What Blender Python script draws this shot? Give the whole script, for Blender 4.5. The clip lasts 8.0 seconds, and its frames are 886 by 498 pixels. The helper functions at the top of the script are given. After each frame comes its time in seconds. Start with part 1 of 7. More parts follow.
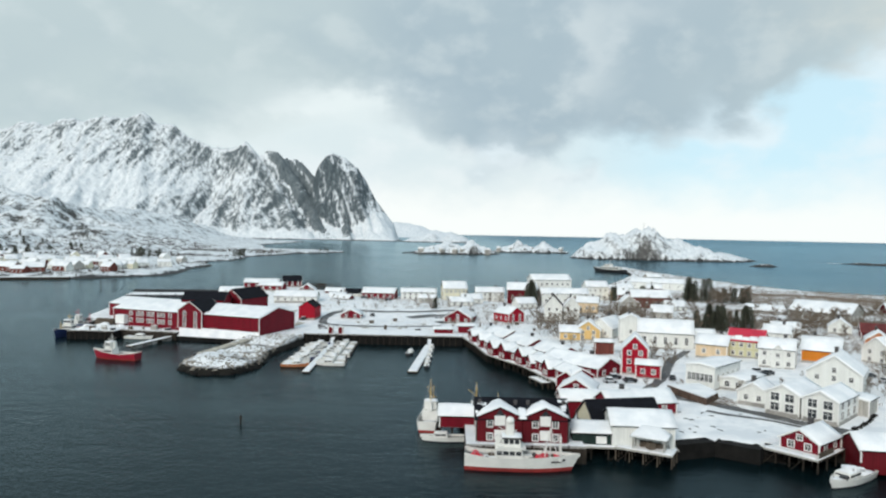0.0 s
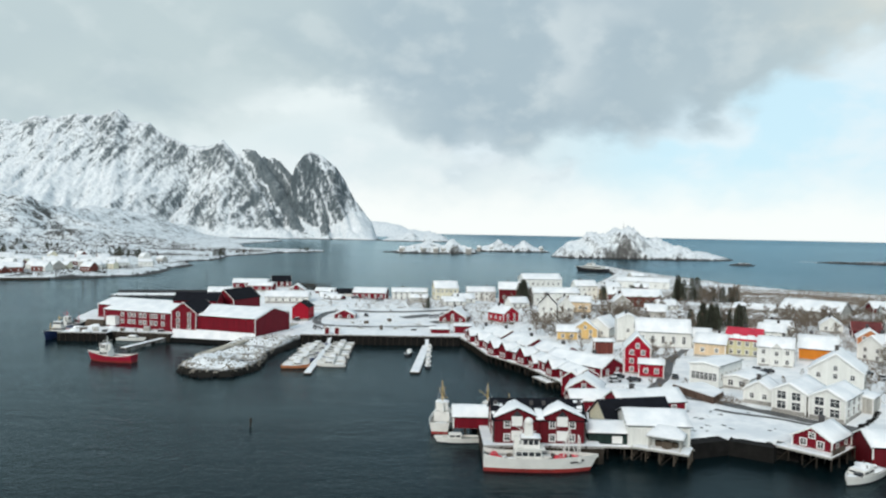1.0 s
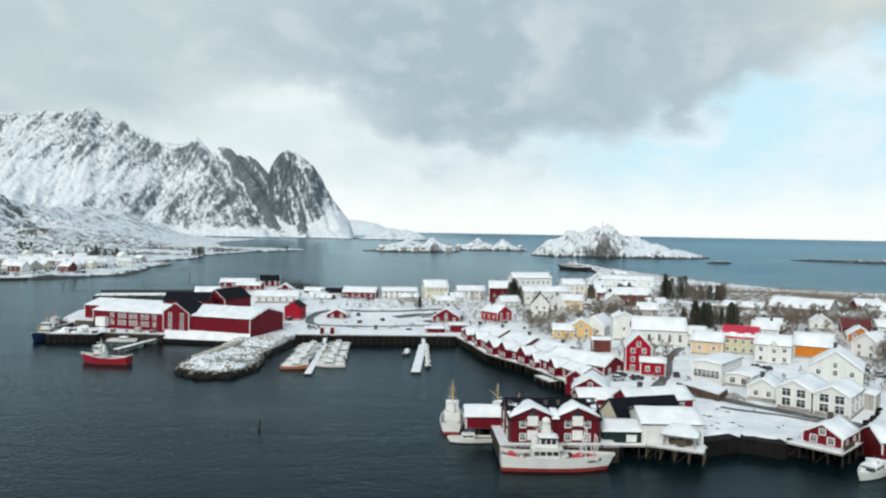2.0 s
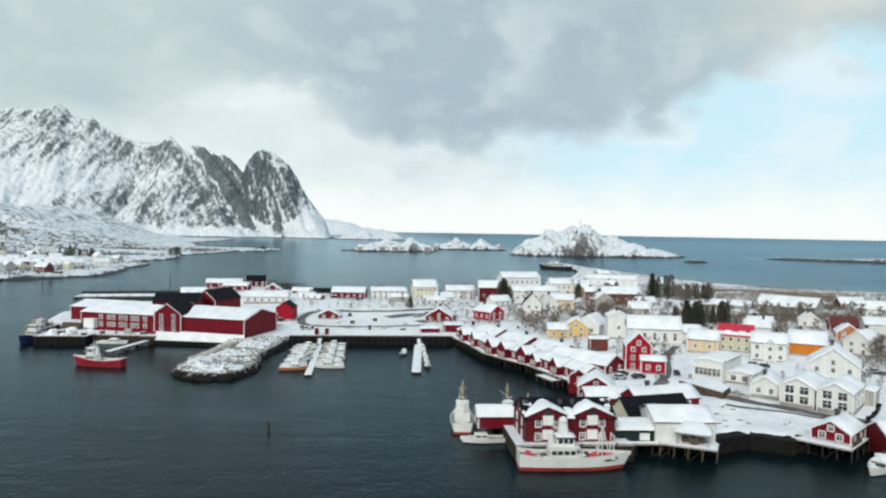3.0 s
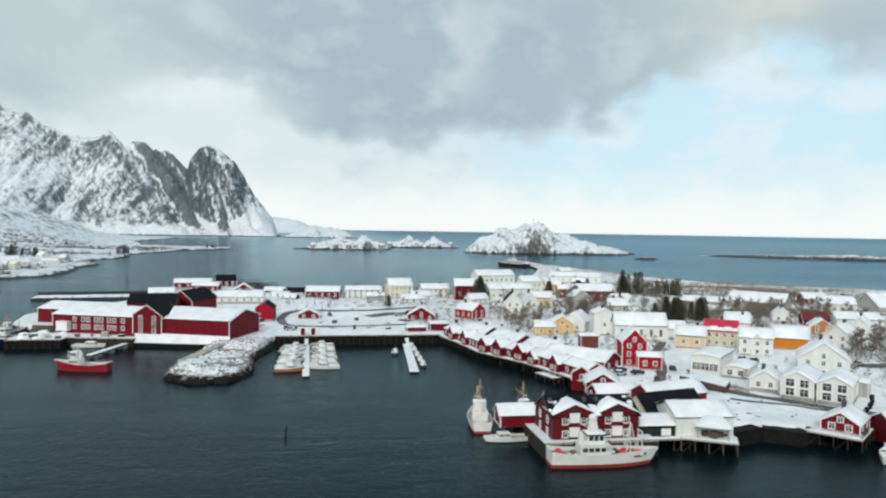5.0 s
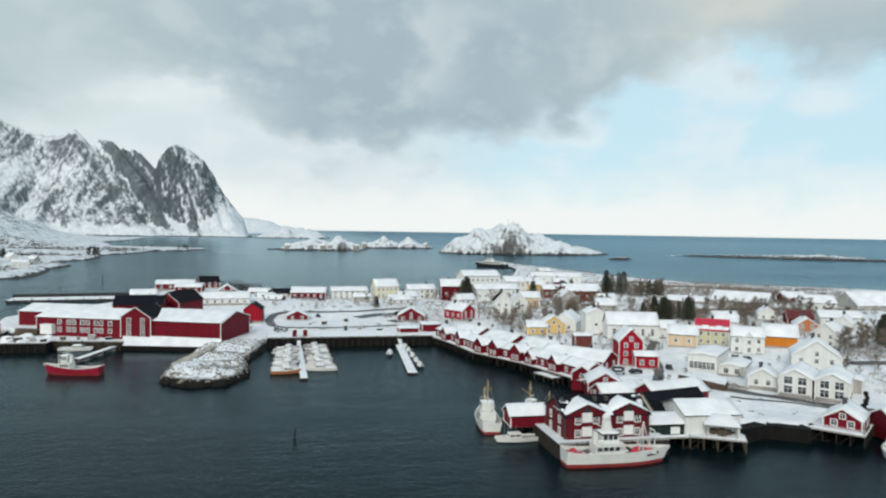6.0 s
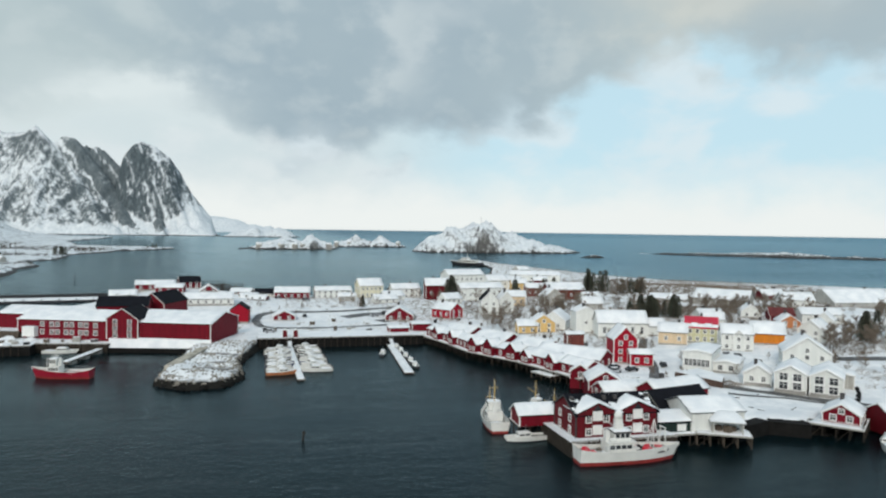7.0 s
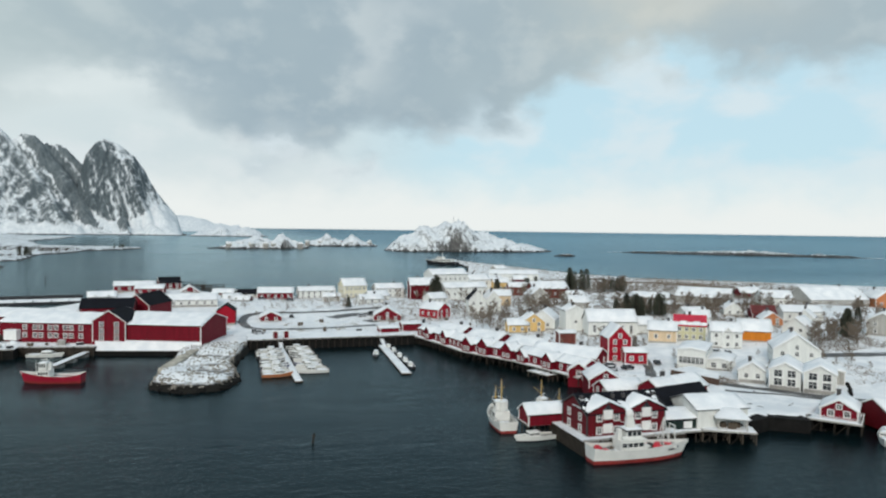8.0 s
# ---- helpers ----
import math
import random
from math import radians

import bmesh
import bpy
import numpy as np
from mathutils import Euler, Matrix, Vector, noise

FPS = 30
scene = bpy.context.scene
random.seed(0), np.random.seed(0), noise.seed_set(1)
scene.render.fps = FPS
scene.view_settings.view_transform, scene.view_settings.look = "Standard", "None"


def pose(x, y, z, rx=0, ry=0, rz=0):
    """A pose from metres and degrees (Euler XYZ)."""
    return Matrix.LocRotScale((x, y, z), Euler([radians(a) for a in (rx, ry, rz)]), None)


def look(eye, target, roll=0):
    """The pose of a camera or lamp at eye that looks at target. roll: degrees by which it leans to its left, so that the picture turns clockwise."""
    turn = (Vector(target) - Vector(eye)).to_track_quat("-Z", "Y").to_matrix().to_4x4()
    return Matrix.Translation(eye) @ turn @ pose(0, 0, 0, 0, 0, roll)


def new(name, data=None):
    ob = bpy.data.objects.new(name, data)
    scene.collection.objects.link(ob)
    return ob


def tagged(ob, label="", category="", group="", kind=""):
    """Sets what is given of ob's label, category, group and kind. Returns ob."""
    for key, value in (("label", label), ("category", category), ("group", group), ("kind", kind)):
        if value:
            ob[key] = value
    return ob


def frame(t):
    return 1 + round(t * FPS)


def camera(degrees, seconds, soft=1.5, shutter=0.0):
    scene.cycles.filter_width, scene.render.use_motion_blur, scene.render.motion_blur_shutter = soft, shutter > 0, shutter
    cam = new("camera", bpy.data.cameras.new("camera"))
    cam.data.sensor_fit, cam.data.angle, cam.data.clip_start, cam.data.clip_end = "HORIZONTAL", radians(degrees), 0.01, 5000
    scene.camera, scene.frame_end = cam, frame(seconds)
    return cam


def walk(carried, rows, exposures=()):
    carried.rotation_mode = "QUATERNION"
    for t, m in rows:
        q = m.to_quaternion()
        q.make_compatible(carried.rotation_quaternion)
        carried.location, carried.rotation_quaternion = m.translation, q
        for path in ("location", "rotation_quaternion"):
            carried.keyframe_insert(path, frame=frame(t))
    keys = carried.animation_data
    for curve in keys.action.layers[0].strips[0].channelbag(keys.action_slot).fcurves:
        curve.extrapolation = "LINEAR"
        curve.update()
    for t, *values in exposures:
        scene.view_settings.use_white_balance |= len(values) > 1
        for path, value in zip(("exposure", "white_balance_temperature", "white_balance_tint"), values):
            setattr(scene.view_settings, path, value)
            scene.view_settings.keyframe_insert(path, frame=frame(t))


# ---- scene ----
import functools

cam = camera(64.2, 8.0, soft=2.2)
PATH = [
    (0, (-1.855, 2.128, 45.574), (-3.190, 102.090, 43.169), 1.055),
    (0.5, (-5.825, 2.300, 45.677), (-5.581, 102.271, 43.268), 1.034),
    (1, (-9.902, 2.597, 45.791), (-8.003, 102.548, 43.307), 1.045),
    (1.5, (-13.818, 3.014, 45.916), (-10.238, 102.916, 43.305), 1.019),
    (3, (-25.918, 4.580, 45.830), (-17.095, 104.155, 43.187), 0.955),
    (3.5, (-29.903, 5.114, 45.812), (-19.158, 104.498, 43.096), 0.928),
    (4, (-33.976, 5.880, 45.799), (-21.318, 105.035, 42.962), 0.925),
    (4.5, (-38.014, 6.657, 45.891), (-23.519, 105.558, 42.975), 0.910),
    (6, (-50.534, 9.344, 45.786), (-30.113, 107.198, 43.065), 0.885),
    (6.5, (-54.677, 10.414, 45.785), (-32.143, 107.800, 42.917), 0.855),
    (7, (-59.028, 11.539, 45.994), (-34.310, 108.393, 43.122), 0.825),
    (7.5, (-63.335, 12.733, 46.129), (-36.315, 108.968, 43.162), 0.805),
    (8, (-67.817, 13.927, 46.311), (-38.728, 109.556, 43.331), 0.745),
]
walk(cam, [(t, look(eye, target, roll)) for t, eye, target, roll in PATH], exposures=[(0, 0.02), (4, 0.0), (8, -0.18)])


# ---- node helpers ----
class Graph:
    """Short calls for building a node tree."""

    def __init__(self, tree):
        self.tree = tree

    def node(self, kind, inputs=(), **settings):
        n = self.tree.nodes.new(kind)
        for key, value in settings.items():
            setattr(n, key, value)
        for key, value in dict(inputs).items():
            self.put(n.inputs[key], value)
        return n

    def put(self, socket, value):
        if isinstance(value, bpy.types.NodeSocket):
            self.tree.links.new(value, socket)
        elif isinstance(value, (tuple, list)) and socket.type == "RGBA" and len(value) == 3:
            socket.default_value = (*value, 1)
        else:
            socket.default_value = value

    def math(self, op, a, b=0.0, clamp=False):
        return self.node("ShaderNodeMath", {0: a, 1: b}, operation=op, use_clamp=clamp).outputs[0]

    def mix(self, fac, a, b):
        n = self.node("ShaderNodeMix", data_type="RGBA")
        self.put(n.inputs[0], fac), self.put(n.inputs[6], a), self.put(n.inputs[7], b)
        return n.outputs[2]

    def step(self, x, low, high):
        """A smooth step from 0 at low to 1 at high."""
        return self.node("ShaderNodeMapRange", {"Value": x, "From Min": low, "From Max": high}, interpolation_type="SMOOTHSTEP").outputs[0]

    def noise(self, vector, scale, detail=4.0, rough=0.55, distortion=0.0):
        return self.node("ShaderNodeTexNoise", {"Vector": vector, "Scale": scale, "Detail": detail, "Roughness": rough, "Distortion": distortion}).outputs[0]

    def ramp(self, x, stops):
        n = self.node("ShaderNodeValToRGB", {0: x})
        e = n.color_ramp.elements
        while len(e) < len(stops):
            e.new(0.5)
        for item, (p, c) in zip(e, stops):
            item.position = p
            item.color = (*c, 1) if isinstance(c, tuple) else (c, c, c, 1)
        return n.outputs[0]

    def combine(self, x, y, z=0.0):
        return self.node("ShaderNodeCombineXYZ", {0: x, 1: y, 2: z}).outputs[0]


# ---- sky ----
SUN_AZ, SUN_EL = radians(207), radians(33)
world = bpy.data.worlds.new("winter_sky")
scene.world = world
world.use_nodes = True
g = Graph(world.node_tree)
g.tree.nodes.clear()
way = g.node("ShaderNodeSeparateXYZ", {0: g.node("ShaderNodeTexCoord").outputs["Generated"]})
dx, dy, dz = way.outputs
u = g.math("ARCTAN2", dx, dy)
v = dz
n1 = g.noise(g.combine(g.math("MULTIPLY", u, 3.6), g.math("MULTIPLY", v, 6.0)), 1.7, 5, 0.5, 0.2)
n2 = g.noise(g.combine(g.math("MULTIPLY", u, 6.0), g.math("MULTIPLY", v, 8.5), 3.0), 2.6, 5, 0.5)
n3 = g.noise(g.combine(g.math("MULTIPLY", u, 2.0), g.math("MULTIPLY", v, 3.0), 7.0), 1.3, 5, 0.5)
vw = g.math("ADD", v, g.math("ADD", g.math("MULTIPLY", g.math("SUBTRACT", n1, 0.5), 0.12), g.math("MULTIPLY", g.math("SUBTRACT", n2, 0.5), 0.09)))
us = g.math("MULTIPLY_ADD", u, 1 / 2.4)
us.node.inputs[2].default_value = 0.5


def at_u(value):
    return 0.5 + value / 2.4


edge = g.ramp(us, [(at_u(-1.1), 0.10), (at_u(-0.5), 0.105), (at_u(-0.26), 0.13), (at_u(-0.1), 0.16), (at_u(-0.02), 0.12), (at_u(0.13), 0.10), (at_u(0.3), 0.135), (at_u(0.44), 0.17), (at_u(0.55), 0.25), (at_u(0.61), 0.225), (at_u(0.67), 0.195), (at_u(1.1), 0.2)])
tone = g.ramp(us, [(at_u(-0.75), 0.18), (at_u(-0.45), 0.05), (at_u(-0.16), 0.25), (at_u(-0.06), 0.85), (at_u(0.15), 1.0), (at_u(0.36), 0.9), (at_u(0.55), 0.45), (at_u(0.68), 0.8), (at_u(0.9), 0.7)])
gap = g.math("SUBTRACT", vw, edge)
bank = g.step(gap, -0.022, 0.03)
pale = (0.50, 0.60, 0.615)
slate = (0.35, 0.455, 0.52)
thick = g.math("ADD", g.math("MULTIPLY", tone, 0.8), g.math("MULTIPLY", g.math("SUBTRACT", n3, 0.5), 1.1), clamp=True)
cloud = g.mix(thick, pale, slate)
cloud = g.mix(g.math("MULTIPLY", g.step(n2, 0.46, 0.72), 0.4), cloud, (0.62, 0.70, 0.71))
cloud = g.mix(g.math("MULTIPLY", g.step(n1, 0.5, 0.72), 0.3), cloud, slate)
# thin veil under the bank: cream at the horizon, pale cyan above it
sky_tex = g.node("ShaderNodeTexSky", sky_type="NISHITA", sun_disc=False, sun_elevation=SUN_EL, sun_rotation=SUN_AZ, altitude=50.0)
blue = g.mix(0.12, (5.8, 8.1, 9.0), sky_tex.outputs[0])
blue = g.node("ShaderNodeVectorMath", {0: blue, 1: (0.1, 0.1, 0.1)}, operation="MULTIPLY").outputs[0]
right = g.step(u, 0.08, 0.36)
veil = g.mix(right, (0.66, 0.76, 0.78), blue)
low = g.step(g.math("ADD", v, g.math("MULTIPLY", g.math("SUBTRACT", n2, 0.5), 0.07)), 0.10, 0.015)
veil = g.mix(low, veil, (0.87, 0.91, 0.885))
veil = g.mix(g.math("MULTIPLY", g.math("MULTIPLY", g.step(n1, 0.44, 0.6), 0.55), g.step(v, 0.03, 0.1)), veil, (0.80, 0.85, 0.86))
sky = g.mix(bank, veil, cloud)


def puff(sky, pu, pv, su, sv, colour, amount):
    """A cloud head of its own at one place of the sky, torn by the noise."""
    wu = g.math("ADD", u, g.math("MULTIPLY", g.math("SUBTRACT", n2, 0.5), 0.16))
    a = g.math("POWER", g.math("DIVIDE", g.math("SUBTRACT", wu, pu), su), 2.0)
    b = g.math("POWER", g.math("DIVIDE", g.math("SUBTRACT", vw, pv), sv), 2.0)
    fall = g.math("EXPONENT", g.math("MULTIPLY", g.math("ADD", a, b), -1.0))
    return g.mix(g.math("MULTIPLY", fall, amount), sky, colour)


sky = puff(sky, 0.19, 0.25, 0.034, 0.075, (0.62, 0.70, 0.72), 0.62)
sky = puff(sky, 0.24, 0.305, 0.06, 0.026, (0.60, 0.68, 0.70), 0.45)
sky = puff(sky, -0.17, 0.165, 0.10, 0.03, (0.78, 0.86, 0.86), 0.85)
sky = puff(sky, -0.30, 0.13, 0.16, 0.03, (0.70, 0.79, 0.79), 0.5)
sky = puff(sky, 0.06, 0.115, 0.035, 0.02, (0.74, 0.84, 0.88), 0.7)
sky = puff(sky, 0.05, 0.09, 0.03, 0.012, (0.56, 0.66, 0.70), 0.6)
sky = puff(sky, 0.34, 0.16, 0.022, 0.02, (0.62, 0.76, 0.82), 0.7)
sky = puff(sky, 0.60, 0.30, 0.14, 0.05, (0.66, 0.67, 0.60), 0.6)
# an overcast sky grows lighter towards the zenith
lift = g.math("MULTIPLY_ADD", g.step(v, 0.36, 1.0), 0.3)
lift.node.inputs[2].default_value = 1.0
sky = g.node("ShaderNodeVectorMath", {0: sky, 1: lift}, operation="MULTIPLY").outputs[0]
# broken cloud with blue gaps overhead
sky = g.mix(g.math("MULTIPLY", g.step(v, 0.33, 0.5), g.step(n3, 0.38, 0.56)), sky, (0.36, 0.47, 0.56))
sky = g.mix(g.step(v, 0.0, -0.02), sky, (0.12, 0.18, 0.22))
sky = g.node("ShaderNodeVectorMath", {0: sky, 1: (10.9, 10.9, 11.0)}, operation="MULTIPLY").outputs[0]
back = g.node("ShaderNodeBackground", {"Color": sky, "Strength": 0.1})
g.tree.links.new(back.outputs[0], g.node("ShaderNodeOutputWorld").inputs[0])

sun = new("sun", bpy.data.lights.new("sun", "SUN"))
sun.data.energy, sun.data.angle, sun.data.color = 2.05, radians(22), (1.0, 0.925, 0.83)
toward = Vector((math.sin(SUN_AZ) * math.cos(SUN_EL), math.cos(SUN_AZ) * math.cos(SUN_EL), math.sin(SUN_EL)))
sun.matrix_world = look(toward * 3000, (0, 0, 0))


# ---- materials ----
def material(name, build):
    m = bpy.data.materials.new(name)
    m.use_nodes = True
    q = Graph(m.node_tree)
    q.tree.nodes.clear()
    bsdf = q.node("ShaderNodeBsdfPrincipled")
    q.tree.links.new(bsdf.outputs[0], q.node("ShaderNodeOutputMaterial").inputs[0])
    build(q, bsdf)
    return m


def spot(q):
    return q.node("ShaderNodeTexCoord").outputs["Object"]


def place(q):
    return q.node("ShaderNodeNewGeometry").outputs["Position"]


def bump(q, bsdf, height, strength, distance):
    q.put(bsdf.inputs["Normal"], q.node("ShaderNodeBump", {"Height": height, "Strength": strength, "Distance": distance}).outputs[0])


def plain(name, colour, rough=0.6, vary=0.25, scale=1.0, metal=0.0, relief=0.02, streak=1.0):
    """A surface of one colour with stains at two scales and fine relief."""
    def build(q, b):
        p = place(q)
        p = q.node("ShaderNodeVectorMath", {0: p, 1: (1, 1, streak)}, operation="MULTIPLY").outputs[0]
        big, fine = q.noise(p, 0.35 * scale, 5), q.noise(p, 4.0 * scale, 6, 0.65)
        k = q.math("ADD", q.math("MULTIPLY", big, 0.6), q.math("MULTIPLY", fine, 0.4))
        dark, light = tuple(c * (1 - vary) for c in colour), tuple(min(1, c * (1 + vary)) for c in colour)
        q.put(b.inputs["Base Color"], q.mix(q.step(k, 0.3, 0.7), dark, light))
        q.put(b.inputs["Roughness"], q.math("MULTIPLY_ADD", fine, 0.25))
        b.inputs["Roughness"].links[0].from_node.inputs[2].default_value = rough - 0.12
        b.inputs["Metallic"].default_value = metal
        if rough > 0.7:
            b.inputs["Specular IOR Level"].default_value = 0.2
        bump(q, b, fine, 0.5, relief)
    return material(name, build)


def boards(name, colour, wear=0.2):
    """Painted weatherboard: upright boards, faded and stained."""
    def build(q, b):
        p = spot(q)
        s = q.node("ShaderNodeSeparateXYZ", {0: p})
        along = q.math("ADD", s.outputs[0], s.outputs[1])
        saw = q.math("FRACT", q.math("MULTIPLY", along, 6.2))
        groove = q.step(q.math("ABSOLUTE", q.math("SUBTRACT", saw, 0.5)), 0.36, 0.5)
        one = q.node("ShaderNodeTexWhiteNoise", {"W": q.math("FLOOR", q.math("MULTIPLY", along, 6.2))}, noise_dimensions="1D").outputs[0]
        w = place(q)
        stain = q.noise(q.node("ShaderNodeVectorMath", {0: w, 1: (1, 1, 0.25)}, operation="MULTIPLY").outputs[0], 0.9, 6, 0.6)
        fine = q.noise(w, 7.0, 4)
        k = q.math("ADD", q.math("MULTIPLY", stain, 0.6), q.math("ADD", q.math("MULTIPLY", one, 0.25), q.math("MULTIPLY", fine, 0.15)))
        dark, light = tuple(c * (1 - wear * 1.4) for c in colour), tuple(min(1, c * (1 + wear)) for c in colour)
        col = q.mix(q.step(k, 0.25, 0.75), dark, light)
        q.put(b.inputs["Base Color"], q.mix(q.math("MULTIPLY", groove, 0.35), col, tuple(c * 0.35 for c in colour)))
        b.inputs["Roughness"].default_value = 0.68
        b.inputs["Specular IOR Level"].default_value = 0.22
        bump(q, b, q.math("ADD", q.math("MULTIPLY", groove, -1.0), q.math("MULTIPLY", fine, 0.2)), 0.6, 0.02)
    return material(name, build)


def snow_build(q, b):
    p = place(q)
    soft, fine = q.noise(p, 0.25, 5, 0.5), q.noise(p, 2.4, 5, 0.6)
    q.put(b.inputs["Base Color"], q.mix(q.step(q.math("ADD", q.math("MULTIPLY", soft, 0.7), q.math("MULTIPLY", fine, 0.3)), 0.36, 0.66), (0.74, 0.77, 0.80), (0.90, 0.91, 0.92)))
    b.inputs["Roughness"].default_value = 0.75
    bump(q, b, q.math("ADD", soft, q.math("MULTIPLY", fine, 0.3)), 0.35, 0.25)


def ground_build(q, b):
    """Snow cover, trodden and broken by grass, scrub and bare rock where it is steep."""
    p = place(q)
    s = q.node("ShaderNodeSeparateXYZ", {0: p})
    slope = q.node("ShaderNodeSeparateXYZ", {0: q.node("ShaderNodeNewGeometry").outputs["Normal"]}).outputs[2]
    big, mid, fine = q.noise(p, 0.022, 4, 0.5), q.noise(p, 0.16, 6, 0.62), q.noise(p, 1.4, 6, 0.7)
    tuft = q.math("ADD", q.math("MULTIPLY", mid, 0.62), q.math("MULTIPLY", fine, 0.38))
    # the scrubby back of the village shows through the snow more than the quays
    inland = q.step(s.outputs[1], 215.0, 330.0)
    limit = q.math("MULTIPLY_ADD", inland, -0.06)
    limit.node.inputs[2].default_value = 0.622
    outer = q.math("MULTIPLY", q.step(s.outputs[1], 320.0, 470.0), q.step(s.outputs[0], 150.0, 230.0))
    limit = q.math("ADD", limit, q.math("MULTIPLY", q.step(s.outputs[1], 420.0, 470.0), 0.09))
    limit = q.math("SUBTRACT", limit, q.math("MULTIPLY", outer, 0.10))
    bare = q.step(q.math("SUBTRACT", q.math("ADD", tuft, q.math("MULTIPLY", q.math("SUBTRACT", big, 0.5), 0.25)), limit), 0.0, 0.05)
    snow = q.mix(q.step(mid, 0.35, 0.65), (0.70, 0.73, 0.76), (0.89, 0.90, 0.91))
    earth = q.mix(fine, (0.075, 0.062, 0.045), (0.26, 0.22, 0.16))
    rock = q.mix(fine, (0.014, 0.014, 0.014), (0.08, 0.075, 0.07))
    steep = q.step(q.math("ADD", slope, q.math("MULTIPLY", q.math("SUBTRACT", fine, 0.5), 0.35)), 0.86, 0.66)
    wet = q.step(q.math("ADD", s.outputs[2], q.math("MULTIPLY", q.math("SUBTRACT", mid, 0.5), 1.2)), 2.3, 1.7)
    col = q.mix(q.math("MULTIPLY", bare, 0.85), snow, earth)
    col = q.mix(steep, col, rock)
    q.put(b.inputs["Base Color"], q.mix(wet, col, q.mix(fine, (0.006, 0.006, 0.006), (0.026, 0.024, 0.02))))
    b.inputs["Roughness"].default_value = 0.8
    b.inputs["Specular IOR Level"].default_value = 0.12
    bump(q, b, q.math("ADD", mid, q.math("MULTIPLY", fine, 0.35)), 0.5, 0.5)


def crag(name, low, high, scale, snow_line, rock_a, rock_b, specks, drift=None):
    """Mountain or islet: snow on what lies flat, dark rock where it is steep, ribs and gullies between."""
    def build(q, b):
        p = place(q)
        geo = q.node("ShaderNodeNewGeometry")
        nz = q.node("ShaderNodeSeparateXYZ", {0: geo.outputs["Normal"]}).outputs[2]
        flat = q.node("ShaderNodeVectorMath", {0: p, 1: (1, 1, 0.16)}, operation="MULTIPLY").outputs[0]
        big, mid, fine = q.noise(flat, 0.006 * scale, 5, 0.6), q.noise(flat, 0.03 * scale, 7, 0.65), q.noise(p, 0.16 * scale, 6, 0.7)
        jag = q.math("ADD", q.math("MULTIPLY", q.math("SUBTRACT", mid, 0.5), specks), q.math("MULTIPLY", q.math("SUBTRACT", fine, 0.5), specks * 1.1))
        hold = q.math("ADD", q.math("ADD", nz, jag), q.math("MULTIPLY", q.math("SUBTRACT", big, 0.5), 0.4))
        if drift is not None:
            hold = q.math("ADD", hold, drift(q, p))
        bare = q.step(hold, high, low)
        rock = q.mix(q.step(q.math("ADD", q.math("MULTIPLY", fine, 0.4), q.math("MULTIPLY", mid, 0.6)), 0.33, 0.66), rock_a, rock_b)
        # greyer than SNOW: the mountains' cloud shade is put into this colour
        snow = q.mix(q.step(mid, 0.3, 0.7), (0.58, 0.63, 0.67), (0.80, 0.83, 0.85))
        col = q.mix(bare, snow, rock)
        z = q.node("ShaderNodeSeparateXYZ", {0: p}).outputs[2]
        shore = q.step(q.math("ADD", z, q.math("MULTIPLY", q.math("SUBTRACT", mid, 0.5), snow_line * 3.5)), snow_line * 0.9, snow_line * 0.55)
        q.put(b.inputs["Base Color"], q.mix(shore, col, (0.035, 0.035, 0.035)))
        b.inputs["Roughness"].default_value = 0.85
        bump(q, b, q.math("ADD", mid, q.math("MULTIPLY", fine, 0.5)), 0.5, 4.0 / scale)
    return material(name, build)


def slant(q, p, lean, fineness):
    """Noise drawn out along the fall line, leaning to one side."""
    s = q.node("ShaderNodeSeparateXYZ", {0: p})
    along = q.math("MULTIPLY_ADD", s.outputs[2], lean)
    q.put(along.node.inputs[2], s.outputs[0])
    return q.noise(q.combine(along, q.math("MULTIPLY", s.outputs[2], 0.13), q.math("MULTIPLY", s.outputs[1], 0.05)), fineness, 5, 0.6)


def knob_drift(q, p):
    """Snow in a few diagonal clefts and on the scree at the foot; the dome itself is bare rock."""
    s = q.node("ShaderNodeSeparateXYZ", {0: p})
    cleft = q.step(slant(q, p, 0.42, 0.030), 0.50, 0.64)
    foot = q.math("MULTIPLY_ADD", q.math("ABSOLUTE", q.math("ADD", s.outputs[0], 510.0)), 0.55)
    foot.node.inputs[2].default_value = 42.0
    ragged = q.math("MULTIPLY", q.math("SUBTRACT", slant(q, p, 0.2, 0.016), 0.5), 110.0)
    scree = q.step(q.math("ADD", q.math("SUBTRACT", s.outputs[2], foot), ragged), 18.0, -22.0)
    dome = q.step(s.outputs[2], 250.0, 380.0)
    k = q.math("ADD", q.math("MULTIPLY", cleft, 0.30), q.math("MULTIPLY", scree, 0.52))
    return q.math("SUBTRACT", k, q.math("MULTIPLY", dome, 0.20))


def band(q, x, middle, half, soft):
    """1 within half of the middle, fading over soft."""
    return q.step(q.math("ABSOLUTE", q.math("SUBTRACT", x, middle)), half + soft, half)


